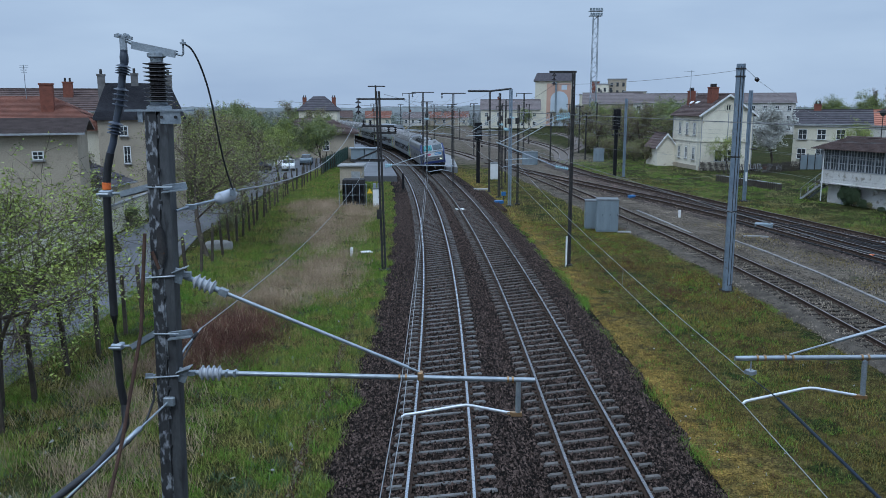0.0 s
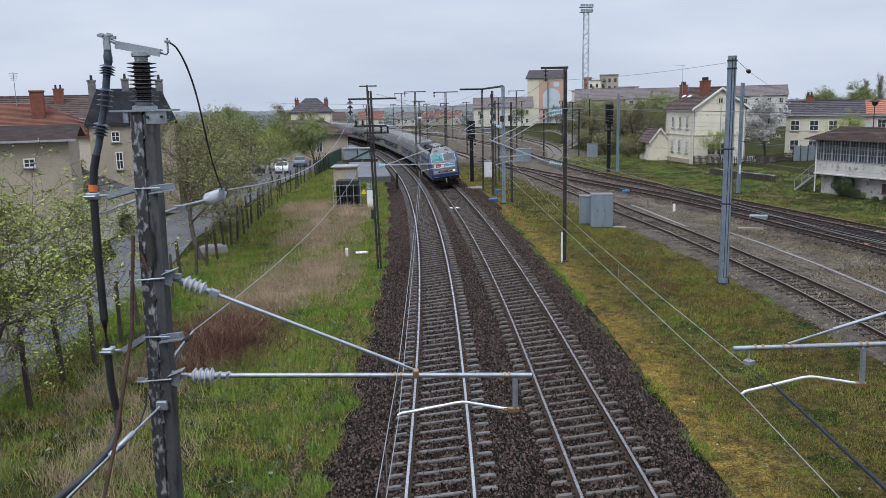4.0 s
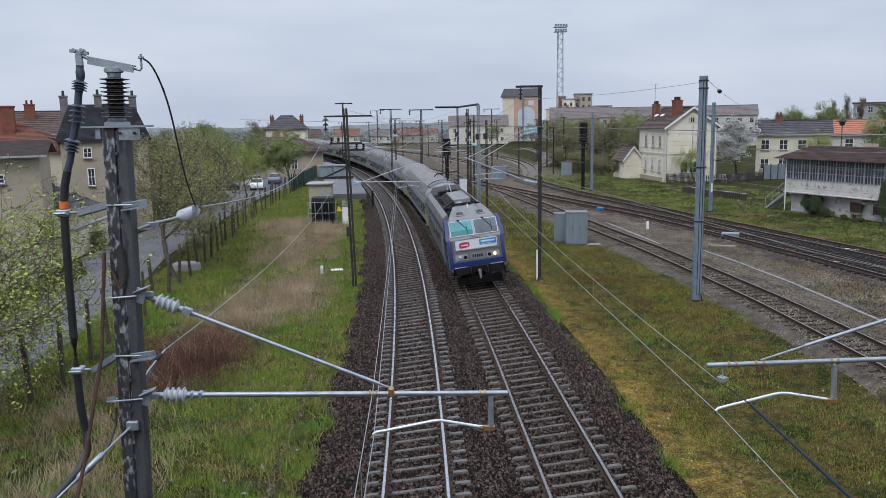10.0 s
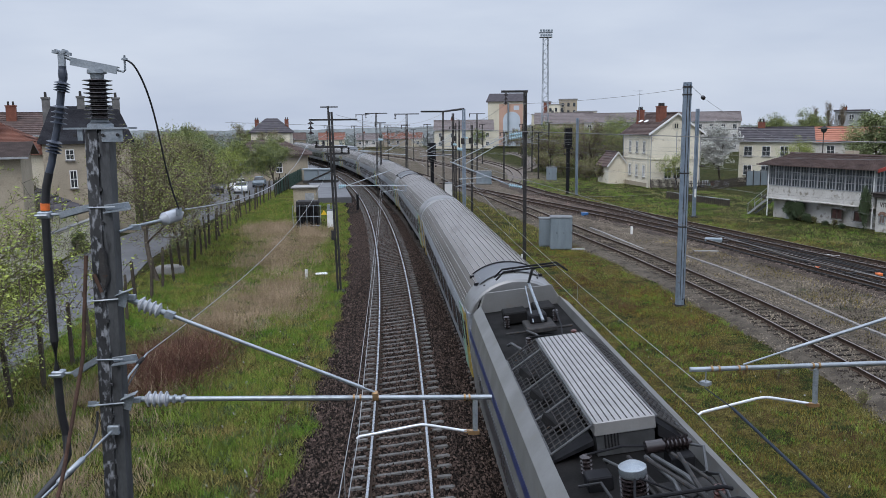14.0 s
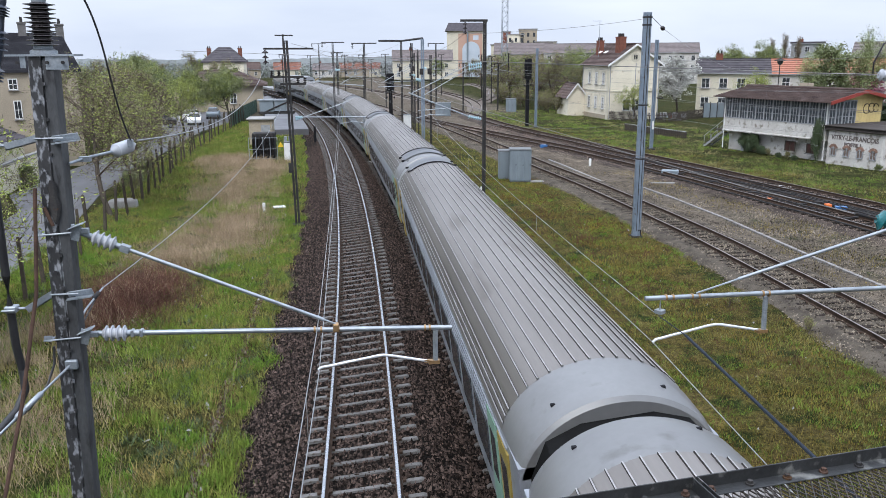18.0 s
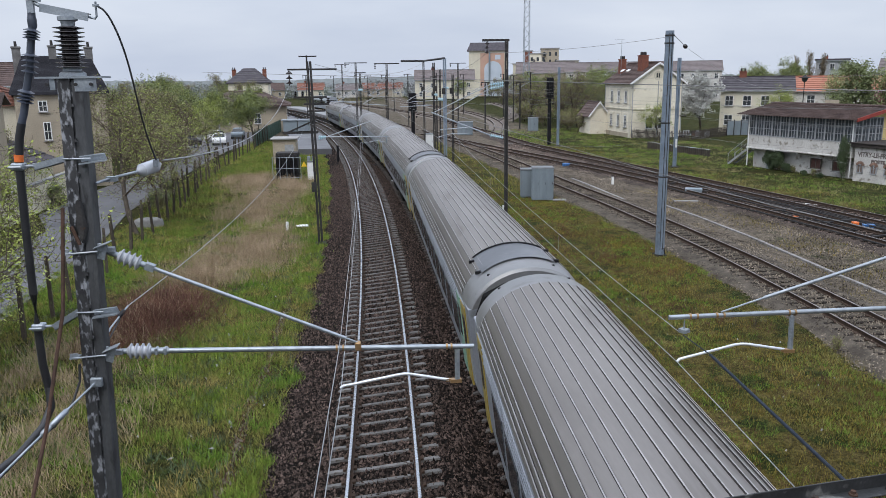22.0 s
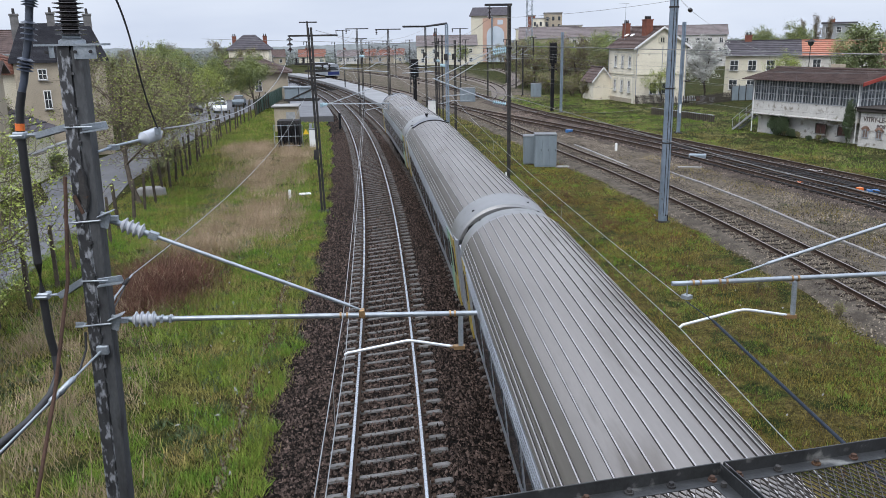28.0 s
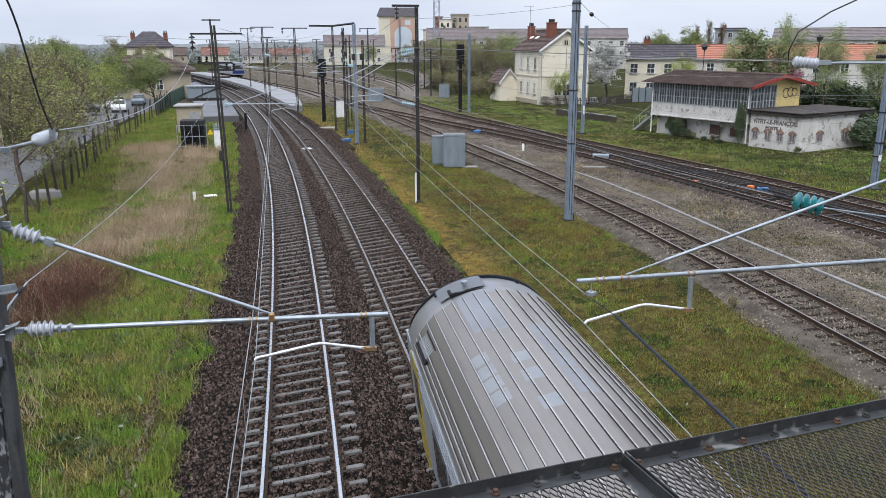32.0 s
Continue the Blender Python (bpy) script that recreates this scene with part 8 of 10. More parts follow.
# the signal box and its flat-roofed annex
def signal_box():
    turn = math.degrees(math.atan2(-10.4, 3.8))
    base = thing("signal_box", frame_at(34.9, 71.5, turn), "white signal box with a glazed upper floor and brown roof", "signal box")
    L, W, H0, H1, HE = 11.1, 7.0, 1.80, 3.0, 5.0
    # local x from the far end to the near end, local y to the right, away from the tracks
    g = Geo()
    g.box((L / 2, W / 2 + 0.4, H0 / 2), (L - 0.2, W - 0.8, H0))
    part("lower_wall", g, WHITEWASH, base, "stained white ground-floor wall")
    g = Geo()
    g.box((L / 2, W / 2, H0 + 0.05), (L + 0.1, W + 0.2, 0.14))
    part("floor_ledge", g, WHITEWASH, base, bevel=0.03)
    for x in np.linspace(0.8, L - 0.5, 5):
        g = Geo()
        g.prism([(0.0, H0), (0.42, H0), (0.42, H0 - 0.5), (0.30, H0 - 0.28), (0.0, H0 - 0.12)], 0, 0.22)
        g.moved(Matrix.Translation((x, 0, 0)) @ Matrix.Rotation(radians(90), 4, "Z") @ Matrix.Rotation(radians(0), 4, "Z"))
        part("corbel", g, WHITEWASH, base)
    g = Geo()
    g.box((L / 2, W / 2, (H0 + H1) / 2 + 0.06), (L, W, H1 - H0 - 0.1))
    part("upper_wall", g, WHITEWASH, base, "stained white upper wall")
    for x, z in ((7.4, 1.0), (9.6, 1.0), (2.4, 0.9)):
        if x > 3:
            window_part(base, pose(x, 0.38, z), 1.0, 0.8, mat("red_brown_shutter", (0.09, 0.05, 0.042), (0.05, 0.03, 0.027), 0.8) if "red_brown_shutter" not in bpy.data.materials else bpy.data.materials["red_brown_shutter"], DARK_WOOD, (1, 0))
        else:
            g = Geo()
            g.box((x, 0.38, 0.9), (0.7, 0.06, 1.7))
            part("door", g, GREY_WOOD, base)
    # glazed band in bays
    g = Geo()
    g.box((L / 2, W / 2, (H1 + HE) / 2), (L - 0.3, W - 0.3, HE - H1))
    part("room_behind_glass", g, OLD_GLASS, base, "dusty glass of the upper floor")
    n = 12
    for k in range(n):
        x = L * (k + 0.5) / n
        window_part(base, pose(x, 0.02, (H1 + HE) / 2), L / n - 0.06, HE - H1 - 0.1, OLD_GLASS, GREY_WOOD, (2, 2), False, depth=0.08)
    for k in range(4):
        window_part(base, pose(L + 0.0, 0.45 + 0.82 * k, (H1 + HE) / 2, 0, 0, 90), 0.76, HE - H1 - 0.1, OLD_GLASS, GREY_WOOD, (1, 2), False, depth=0.08)
    for k in range(9):
        g = Geo()
        g.box((L + 0.01, 3.5 + 0.36 * k, (H1 + HE) / 2), (0.06, 0.34, HE - H1))
        part("wall_board", g, YELLOW_WALL, base)
    g = Geo()
    g.add([(L, 0, HE), (L, W, HE), (L, W / 2, HE + 0.70), (L - 0.1, 0, HE), (L - 0.1, W, HE), (L - 0.1, W / 2, HE + 0.70)], [(0, 1, 2), (5, 4, 3), (0, 3, 4, 1), (1, 4, 5, 2), (2, 5, 3, 0)])
    part("gable_wall", g, YELLOW_WALL, base, "yellow boarded gable")
    # painted scrawl on the yellow wall, as plain strokes
    for c, r in (((4.6, 4.25), 0.42), ((5.2, 4.3), 0.40), ((5.75, 4.28), 0.36)):
        g = Geo()
        g.sweep([(L + 0.05, c[0] + r * math.cos(t), c[1] + r * 0.95 * math.sin(t)) for t in np.linspace(0.3, 5.9, 16)], 0.035, 5)
        part("painted_stroke", g, BLACK, base)
    s = 0.70 / (W / 2)
    o = 0.75
    roof_slope(base, -o, L + o, -o, HE - s * o + 0.02, W / 2, HE + 0.72, 14, ROOF_BROWN, 0.1, "brown tiled low-pitched roof")
    roof_slope(base, -o, L + o, W + o, HE - s * o + 0.02, W / 2, HE + 0.72, 14, ROOF_BROWN, 0.1)
    for k in range(44):
        g = Geo()
        g.cyl((-o + (L + 2 * o) * k / 44, W / 2, HE + 0.81), (-o + (L + 2 * o) * (k + 0.9) / 44, W / 2, HE + 0.83), 0.12, 8)
        part("ridge_tile", g, ROOF_BROWN, base)
    for sx in (-1, 1):
        g = Geo()
        a, b = Vector((L + o + 0.02, W / 2, HE + 0.77)), Vector((L + o + 0.02, W / 2 + sx * (W / 2 + o), HE - s * o + 0.08))
        q = [a + Vector((0, 0, 0.08)), b + Vector((0, 0, 0.08)), b - Vector((0, 0, 0.2)), a - Vector((0, 0, 0.2))]
        g.add(q + [p + Vector((-0.08, 0, 0)) for p in q], [(0, 1, 2, 3), (7, 6, 5, 4), (0, 4, 5, 1), (1, 5, 6, 2), (2, 6, 7, 3), (3, 7, 4, 0)])
        part("bargeboard", g, RED_TRIM, base, "faded red bargeboard")
    g = Geo()
    g.box((5.6, W / 2 + 0.4, HE + 0.85), (0.9, 0.7, 0.7))
    part("chimney", g, BEIGE, base)
    for x in (0.2, L - 0.05):
        g = Geo()
        g.cyl((x, -0.1, 0.2), (x, -0.1, HE - 0.1), 0.05, 8)
        part("downpipe", g, WHITE_PAINT, base)
    # outside stair at the far end
    g = Geo()
    for k in range(8):
        g.box((-2.6 + 0.3 * k, 0.8, 0.25 + 0.2 * k), (0.28, 0.9, 0.05))
    part("stair_treads", g, DARK_WOOD, base)
    for y in (0.35, 1.25):
        g = Geo()
        g.add([(-2.8, y, 0.0), (-2.5, y, 0.0), (-0.1, y, 1.7), (-0.1, y, 1.95), (-2.8, y + 0.05, 0.0), (-2.5, y + 0.05, 0.0), (-0.1, y + 0.05, 1.7), (-0.1, y + 0.05, 1.95)], [(0, 1, 2, 3), (7, 6, 5, 4), (0, 4, 5, 1), (1, 5, 6, 2), (2, 6, 7, 3), (3, 7, 4, 0)])
        part("stair_stringer", g, GREY_WOOD, base)
        g = Geo()
        g.cyl((-2.7, y, 1.0), (-0.1, y, 2.85), 0.025, 6)
        for k in range(4):
            g.cyl((-2.6 + 0.8 * k, y, 0.1 + 0.55 * k), (-2.6 + 0.8 * k, y, 1.05 + 0.57 * k), 0.02, 6)
        part("stair_rail", g, GREY_WOOD, base)
    g = Geo()
    g.box((-0.6, 0.8, H0), (1.4, 1.1, 0.1))
    part("landing", g, DARK_WOOD, base)
    return base


signal_box()


def signal_annex():
    turn = math.degrees(math.atan2(-4.6, 1.5))
    base = thing("signal_box_annex", frame_at(38.72, 60.75, turn), "white flat-roofed annex with the station name painted on it", "annex")
    L, W, H = 4.85, 8.6, 2.75
    g = Geo()
    g.box((L / 2, W / 2, H / 2), (L, W, H))
    part("wall", g, WHITEWASH, base, "stained whitewashed brick wall")
    g = Geo()
    g.box((L / 2, W / 2, H + 0.14), (L + 0.5, W + 0.5, 0.28))
    g.box((L / 2, W / 2, H + 0.32), (L + 0.7, W + 0.7, 0.1))
    part("roof", g, mat("dark_bitumen_roof", (0.045, 0.04, 0.038), (0.07, 0.06, 0.055), 0.85, 0, 1, 20, 0.2), base, "dark flat bitumen roof", bevel=0.03)
    spots = [("f", 0.62), ("f", 1.85), ("f", 3.05), ("f", 4.2), ("s", 2.4), ("s", 5.6)]
    for f, a in spots:
        m = pose(a, -0.02, 1.05) if f == "f" else pose(L + 0.02, a, 1.05, 0, 0, 90)
        window_part(base, m, 0.5 if f == "f" else 0.7, 0.62, mat("boarded_grey_brown", (0.20, 0.15, 0.13), (0.15, 0.12, 0.1), 0.8) if "boarded_grey_brown" not in bpy.data.materials else bpy.data.materials["boarded_grey_brown"], GREY_WOOD, (1, 0), False, depth=0.06)
        w = 0.5 if f == "f" else 0.7
        for k in range(7):
            t = math.pi * (0.22 + 0.56 * k / 6)
            g = Geo()
            g.box((w * 0.72 * math.cos(t), -0.04, 0.02 + 0.48 * math.sin(t)), (0.11, 0.08, 0.2), Euler((0, -(t - math.pi / 2), 0)).to_matrix())
            ob = part("arch_brick", g, ARCH_BRICK, base)
            ob.matrix_basis = m
    for text, size, x0, z in (("VITRY-LE-FRANÇOIS", 0.50, 0.3, 2.02), ("POSTE 1", 0.36, 1.55, 1.58)):
        cu = bpy.data.curves.new("painted_name", "FONT")
        cu.body, cu.size, cu.extrude = text, size, 0.004
        cu.offset = 0.02
        tmp = new("painted_name", cu)
        bpy.context.view_layer.update()
        me = bpy.data.meshes.new_from_object(tmp.evaluated_get(bpy.context.evaluated_depsgraph_get()))
        bpy.data.objects.remove(tmp)
        me.materials.clear()
        me.materials.append(mat("faded_dark_lettering", (0.10, 0.085, 0.08), (0.19, 0.16, 0.15), 0.9, 0, 3, 30, 0.1))
        width = max(v.co.x for v in me.vertices)
        want = 4.25 if size > 0.4 else 1.5
        ob = new("painted_lettering", me)
        ob.parent = base
        ob.matrix_basis = Matrix.Translation((x0, -0.012, z)) @ Matrix.Diagonal((want / width, 1, 1, 1)) @ Matrix.Rotation(radians(90), 4, "X")
    return base


signal_annex()

# houses, flats and far buildings: (name, x, y, turn, L, W, H, ridge, wall, roof, label, floors, columns)
FAR = [
    ("terraced_house", 51.4, 114.7, -25, 9.8, 8, 6.1, 7.9, PALE_CREAM, ROOF_DARK, "pale terraced house with a dark grey roof", 2, 4),
    ("terraced_house", 62.5, 121.5, -30, 31, 9, 5.7, 7.8, WHITEWASH, ROOF_RED, "white terraced house with an orange-red roof", 2, 8),
    ("terraced_house", 91, 103.5, -38, 24, 9, 5.7, 7.8, WHITEWASH, ROOF_RED, "white terraced house with an orange-red roof", 2, 6),
    ("apartment_block", 61, 248, -19, 46, 11, 9.2, 11.9, WHITEWASH, ROOF_HAZED, "long pale apartment block with a haze-paled grey-brown roof", 3, 14),
    ("apartment_block", 110, 167, -38, 50, 11, 8.6, 11.0, WHITEWASH, ROOF_HAZED, "long pale apartment block with a haze-paled grey-brown roof", 3, 14),
    ("far_house", 17, 300, -5, 22, 12, 7, 10.5, PALE_CREAM, ROOF_HAZED, "far cream house with a grey hipped roof", 2, 5),
    ("far_house", 56, 306, -12, 22, 12, 9, 13, BEIGE, ROOF_HAZED, "far beige house with a haze-paled grey-brown roof", 2, 5),
    ("far_house", -30, 349, 4, 11, 9, 3.4, 6.2, PALE_CREAM, ROOF_RUST, "far small pale house with a faded red roof", 1, 3),
    ("far_house", -14, 346, -6, 9, 9, 3.2, 5.6, WHITEWASH, ROOF_HAZED, "far small white house with a grey roof", 1, 3),
    ("far_house", -2, 350, 8, 12, 9, 3.4, 5.9, BEIGE, ROOF_RUST, "far small beige house with a faded red roof", 1, 3),
    ("far_house", 33, 352, -4, 10, 9, 3.6, 6.0, WHITEWASH, ROOF_BROWN, "far small white house with a brown roof", 1, 3),
    ("far_house", -48, 352, 10, 12, 9, 3.6, 6.4, BEIGE, ROOF_BROWN, "far small beige house with a brown roof", 1, 3),
    ("far_house", 5, 372, -8, 10, 9, 3.8, 6.4, PALE_CREAM, ROOF_RUST, "far small pale house with a faded red roof", 1, 3),
    ("tower_block", 119, 208, -30, 8, 8, 11.2, 11.6, GREY_WOOD, ROOF_DARK, "grey-topped tower block behind poplars", 4, 3),
]
for name, x, y, turn, L, W, H, R, wm, rm, label, floors, cols in FAR:
    wins = [("front", L * (c + 0.5) / cols, 1.5 + (H - 0.6) / floors * f + 0.3, 1.1, 1.4) for c in range(cols) for f in range(floors)]
    gable_house(name, frame_at(x, y, turn), L, W, H, R, wm, rm, label, windows=wins, courses=8, chimneys=((L * 0.3, W / 2, 1.0, 0.7, H, R + 0.8, 2),) if L < 30 else ())


def silo():
    base = thing("grain_silo", frame_at(40.6, 328, -8), "tall cream and terracotta silo with a grey arch panel", "silo")
    w = 15.2
    g = Geo()
    g.box((w / 2, 6, 9), (w, 12, 18))
    part("wall", g, PALE_CREAM, base)
    terra = mat("terracotta_panel", (0.50, 0.33, 0.255), (0.45, 0.295, 0.23), 0.85, 0, 0.3, 8, 0.05)
    blue = mat("pale_blue_grey_panel", (0.50, 0.55, 0.61), (0.44, 0.5, 0.56), 0.7, 0, 0.3, 8, 0.05)
    g = Geo()
    g.box((9.4, -0.05, 8.5), (9.6, 0.2, 17))
    part("painted_panel", g, terra, base)
    g = Geo()
    g.prism([(6.2, 0), (6.2, 10.6)] + [(9.7 - 3.5 * math.cos(t), 10.6 + 3.3 * math.sin(t)) for t in np.linspace(0.2, math.pi - 0.2, 9)] + [(13.2, 10.6), (13.2, 0)], -0.4, -0.2)
    part("arch_panel", g, blue, base)
    g = Geo()
    g.cyl((8.3, -0.8, 0), (8.3, -0.8, 17.5), 0.35, 12)
    part("pipe", g, CABINET, base)
    g = Geo()
    g.box((11.6, -0.18, 15.4), (2.2, 0.1, 1.8))
    part("roller_panel", g, blue, base)
    g = Geo()
    g.add([(-0.8, -0.8, 18), (w + 0.8, -0.8, 18), (w + 0.8, 12.8, 18), (-0.8, 12.8, 18), (0.6, 3, 21.3), (w - 0.4, 3, 21.3), (w - 0.4, 9, 21.3), (0.6, 9, 21.3)], [(3, 2, 1, 0), (4, 5, 6, 7), (0, 1, 5, 4), (1, 2, 6, 5), (2, 3, 7, 6), (3, 0, 4, 7)])
    part("roof", g, ROOF_DARK, base)
    return base


silo()


def mill():
    base = thing("flour_mill", frame_at(59, 330, -10), "stepped cream mill building with a central tower", "mill")
    for x, w, h, m in ((0, 10, 12.5, PALE_CREAM), (6.5, 7, 16.5, CREAM), (11.5, 7, 18.5, BEIGE), (17.5, 9, 13.5, PALE_CREAM), (5.0, 3, 17.8, BRICK)):
        g = Geo()
        g.box((x + w / 2, 5 if m is not BRICK else 8, h / 2), (w, 10 if m is not BRICK else 3, h))
        b = part("wall", g, m, base)
        g = Geo()
        g.box((x + w / 2, 5 if m is not BRICK else 8, h + 0.2), (w + 0.5, 10.5 if m is not BRICK else 3.3, 0.4))
        part("cornice", g, PAVING, base)
        if m is not BRICK:
            for r in range(4):
                for c in range(3):
                    win = Geo()
                    win.box((x + w * (c + 0.5) / 3, -0.05, h - 2 - 3 * r), (0.9, 0.15, 1.5))
                    part("window", win, DARK_GLASS, base)
    return base


mill()


def lamp_tower():
    base = thing("floodlight_tower", (38.4, 196.2, GROUND), "tall grey lattice floodlight tower with a lamp platform", "floodlight tower")
    h, w = 29.5, 0.75
    for sx in (-1, 1):
        for sy in (-1, 1):
            g = Geo()
            g.cyl((sx * w, sy * w, 0), (sx * w * 0.75, sy * w * 0.75, h), 0.07, 5)
            part("leg", g, STEEL, base)
    n = 26
    for k in range(n):
        z0, z1 = h * k / n, h * (k + 1) / n
        q0, q1 = w * (1 - 0.25 * k / n), w * (1 - 0.25 * (k + 1) / n)
        g = Geo()
        s = 1 if k % 2 else -1
        g.cyl((-s * q0, -q0, z0), (s * q1, -q1, z1), 0.035, 4)
        g.cyl((-s * q0, q0, z0), (s * q1, q1, z1), 0.035, 4)
        g.cyl((-q0, -s * q0, z0), (-q1, s * q1, z1), 0.035, 4)
        g.cyl((q0, -s * q0, z0), (q1, s * q1, z1), 0.035, 4)
        part("lattice_bay", g, STEEL, base)
    for z, r in ((h, 1.5), (h + 1.1, 1.6)):
        g = Geo()
        g.box((0, 0, z), (2 * r, 1.8, 0.12))
        part("platform", g, STEEL, base)
        for k in range(5):
            l = Geo()
            l.box((-r + 2 * r * (k + 0.5) / 5, -0.9, z + 0.4), (0.45, 0.35, 0.5))
            part("floodlight", l, CABINET, base)
    return base


lamp_tower()

# left side: the dark-roofed house, long shed, red roofs, far villa and station
gable_house("old_house", frame_at(-28.0, 66.8, 20), 6.7, 8, 7.75, 10.7, BEIGE, mat("old_black_slate", (0.045, 0.045, 0.052), (0.028, 0.028, 0.033), 0.7, 0, 1.2, 14, 0.3), "old beige house with a steep dark slate roof", over=0.3, courses=34, hip=0.75, chimneys=((0.4, 4, 0.6, 1.0, 9, 11.4, 1), (3.1, 4.0, 0.6, 1.0, 9.5, 11.5, 1), (5.9, 4, 0.6, 1.0, 9, 11.4, 1)), windows=[("front", 2.0, 6.7, 0.6, 0.8), ("front", 2.15, 4.7, 0.5, 1.4), ("right", 2.5, 4.2, 0.8, 1.3), ("right", 5.5, 4.2, 0.8, 1.3)])
gable_house("long_shed", frame_at(-42, 44, 19), 20.5, 8, 7.15, 7.85, BEIGE, mat("grey_brown_tiles", (0.13, 0.105, 0.10), (0.09, 0.075, 0.072), 0.85, 0, 1.4, 16, 0.3, island=0.2), "long low beige outbuilding with a weathered tiled roof", over=0.5, courses=24, windows=[("front", 18.2, 5.75, 0.6, 0.5), ("front", 8, 3.4, 1.2, 1.2)])
gable_house("red_roof_house", frame_at(-46, 62, 18), 19, 11, 6.9, 9.6, PALE_CREAM, ROOF_RUST, "house with a broad faded red tiled roof", hip=4.5, courses=26, chimneys=((14.5, 3.0, 1.0, 1.0, 7.5, 10.6, 0),), windows=[("front", a, 5.0, 0.9, 1.4) for a in (3, 7, 11, 15)])
gable_house("town_house", frame_at(-58, 84, 18), 22, 12, 8.2, 10.6, PALE_CREAM, ROOF_BROWN, "cream town house with a brown tiled roof", courses=12, chimneys=((6, 4, 1.0, 1.0, 9, 11.6, 2), (18, 4, 1.0, 1.0, 9, 11.4, 2)), windows=[("front", a, z, 0.9, 1.6) for a in (2, 5, 8, 11, 14, 17, 20) for z in (3.5, 6.6)])
for x, y, h in ((-35.5, 70.5, 11.9), (-38.5, 69.5, 12.3), (-42, 68.5, 11.6)):
    g = Geo()
    g.cyl((x, y, 7.5), (x, y, h), 0.03, 6)
    for k in range(5):
        g.box((x, y, h - 0.1 - 0.14 * k), (0.8 - 0.08 * k, 0.03, 0.03))
    tagged(part("roof_aerial", g, STEEL), "thin grey television aerial above the roofs", "aerial")
gable_house("far_villa", frame_at(-29.4, 174, 3), 8.2, 8.6, 7.6, 10.6, CREAM, ROOF_DARK, "cream villa with a dark pointed roof and brick chimneys", over=0.4, courses=8, chimneys=((0.9, 4.3, 0.8, 1.0, 8.2, 10.3, 2), (7.3, 4.3, 0.8, 1.0, 8.2, 10.3, 2)), windows=[("front", a, 5.6, 0.9, 1.5) for a in (1.8, 4.1, 6.4)], hip=2.9)
gable_house("station_building", frame_at(-27.0, 131.5, 5), 13.6, 11, 4.25, 6.6, BEIGE, ROOF_BROWN, "low cream station building with a broad brown hipped roof", over=0.8, courses=12, hip=4.5, windows=[("front", 4, 2.2, 1.0, 1.6), ("front", 9, 2.2, 1.0, 1.6), ("right", 3, 2.2, 1.0, 1.6)])
# long pale garden walls and sheds behind the road
for (x0, y0), (x1, y1), h, m, label in (((-21.6, 34), (-23.4, 72), 1.9, PALE_CREAM, "long pale rendered garden wall along the road"),):
    d = Vector((x1 - x0, y1 - y0, 0))
    g = Geo()
    g.box((d.length / 2, 0, h / 2), (d.length, 0.25, h))
    g.box((d.length / 2, 0, h + 0.05), (d.length + 0.1, 0.4, 0.1), mi=1)
    ob = part("garden_wall", g, [m, PAVING])
    ob.matrix_world = pose(x0, y0, GROUND, 0, 0, math.degrees(math.atan2(d.y, d.x)))
    tagged(ob, label, "wall")
gable_house("garden_shed", frame_at(-27, 45, 84), 20, 7, 2.8, 4.2, PALE_CREAM, ROOF_DARK, "low cream garage row with a dark felted roof", courses=4)
simple("satellite_dish", (-22.75, 52, 1.5), (-22.0, 52.25, 2.35), WHITE_PAINT, "white satellite dish above the garden wall", "satellite dish", 0.1)

# platform and its waiting trains
g = Geo()
edge = [(x_right(y) + 1.9, y) for y in np.arange(104, 230, 6)]
rings = [[(x, y, GROUND), (x, y, 0.30), (x, y, 0.38), (x + (1.5 if k == 0 else min(4.2, 1.5 + 0.7 * k)), y, 0.38), (x + (1.5 if k == 0 else min(4.2, 1.5 + 0.7 * k)), y, GROUND)] for k, (x, y) in enumerate(edge)]
tagged(part("platform", g.loft(rings), mat("worn_platform_paving", (0.22, 0.22, 0.222), (0.16, 0.16, 0.162), 0.6, 0, 0.3, 5, 0.1)), "long pale station platform beside the running track", "platform", kind="structure")
g = Geo()
rings = [[(x_left(y) - 6.5, y, GROUND), (x_left(y) - 6.5, y, 0.3), (x_left(y) - 1.9, y, 0.3), (x_left(y) - 1.9, y, GROUND)] for y in np.arange(92, 172, 6)]
tagged(part("platform", g.loft(rings), ASPHALT), "grey asphalt station platform beside the left track", "platform", kind="structure")


def parked_train(x, y, turn, label):
    base = thing("parked_railcar", pose(x, y, 0.0, 0, 0, turn), label, "railcar")
    g = Geo()
    g.loft([[(a, yy, b) for a, b in ((-1.35, 0.9), (-1.4, 1.2), (-1.4, 2.9), (-1.0, 3.6), (1.0, 3.6), (1.4, 2.9), (1.4, 1.2), (1.35, 0.9))] for yy in (0, 18)])
    part("body", g, SIDE_GREY, base)
    g = Geo()
    g.box((0, -0.03, 2.55), (2.2, 0.06, 0.8))
    part("windscreen", g, DARK_GLASS, base)
    g = Geo()
    g.box((0, -0.03, 1.5), (2.6, 0.08, 0.7))
    part("front_panel", g, LOCO_BLUE, base)
    for s in (-1, 1):
        g = Geo()
        g.box((s * 1.41, 9, 2.3), (0.03, 16, 0.7))
        part("window_band", g, DARK_GLASS, base)
    for yy in (3, 15):
        bogie(base, yy)
    return base


parked_train(-8.6, 189.5, 14, "blue and grey railcar standing at the platform")



from mathutils import Quaternion

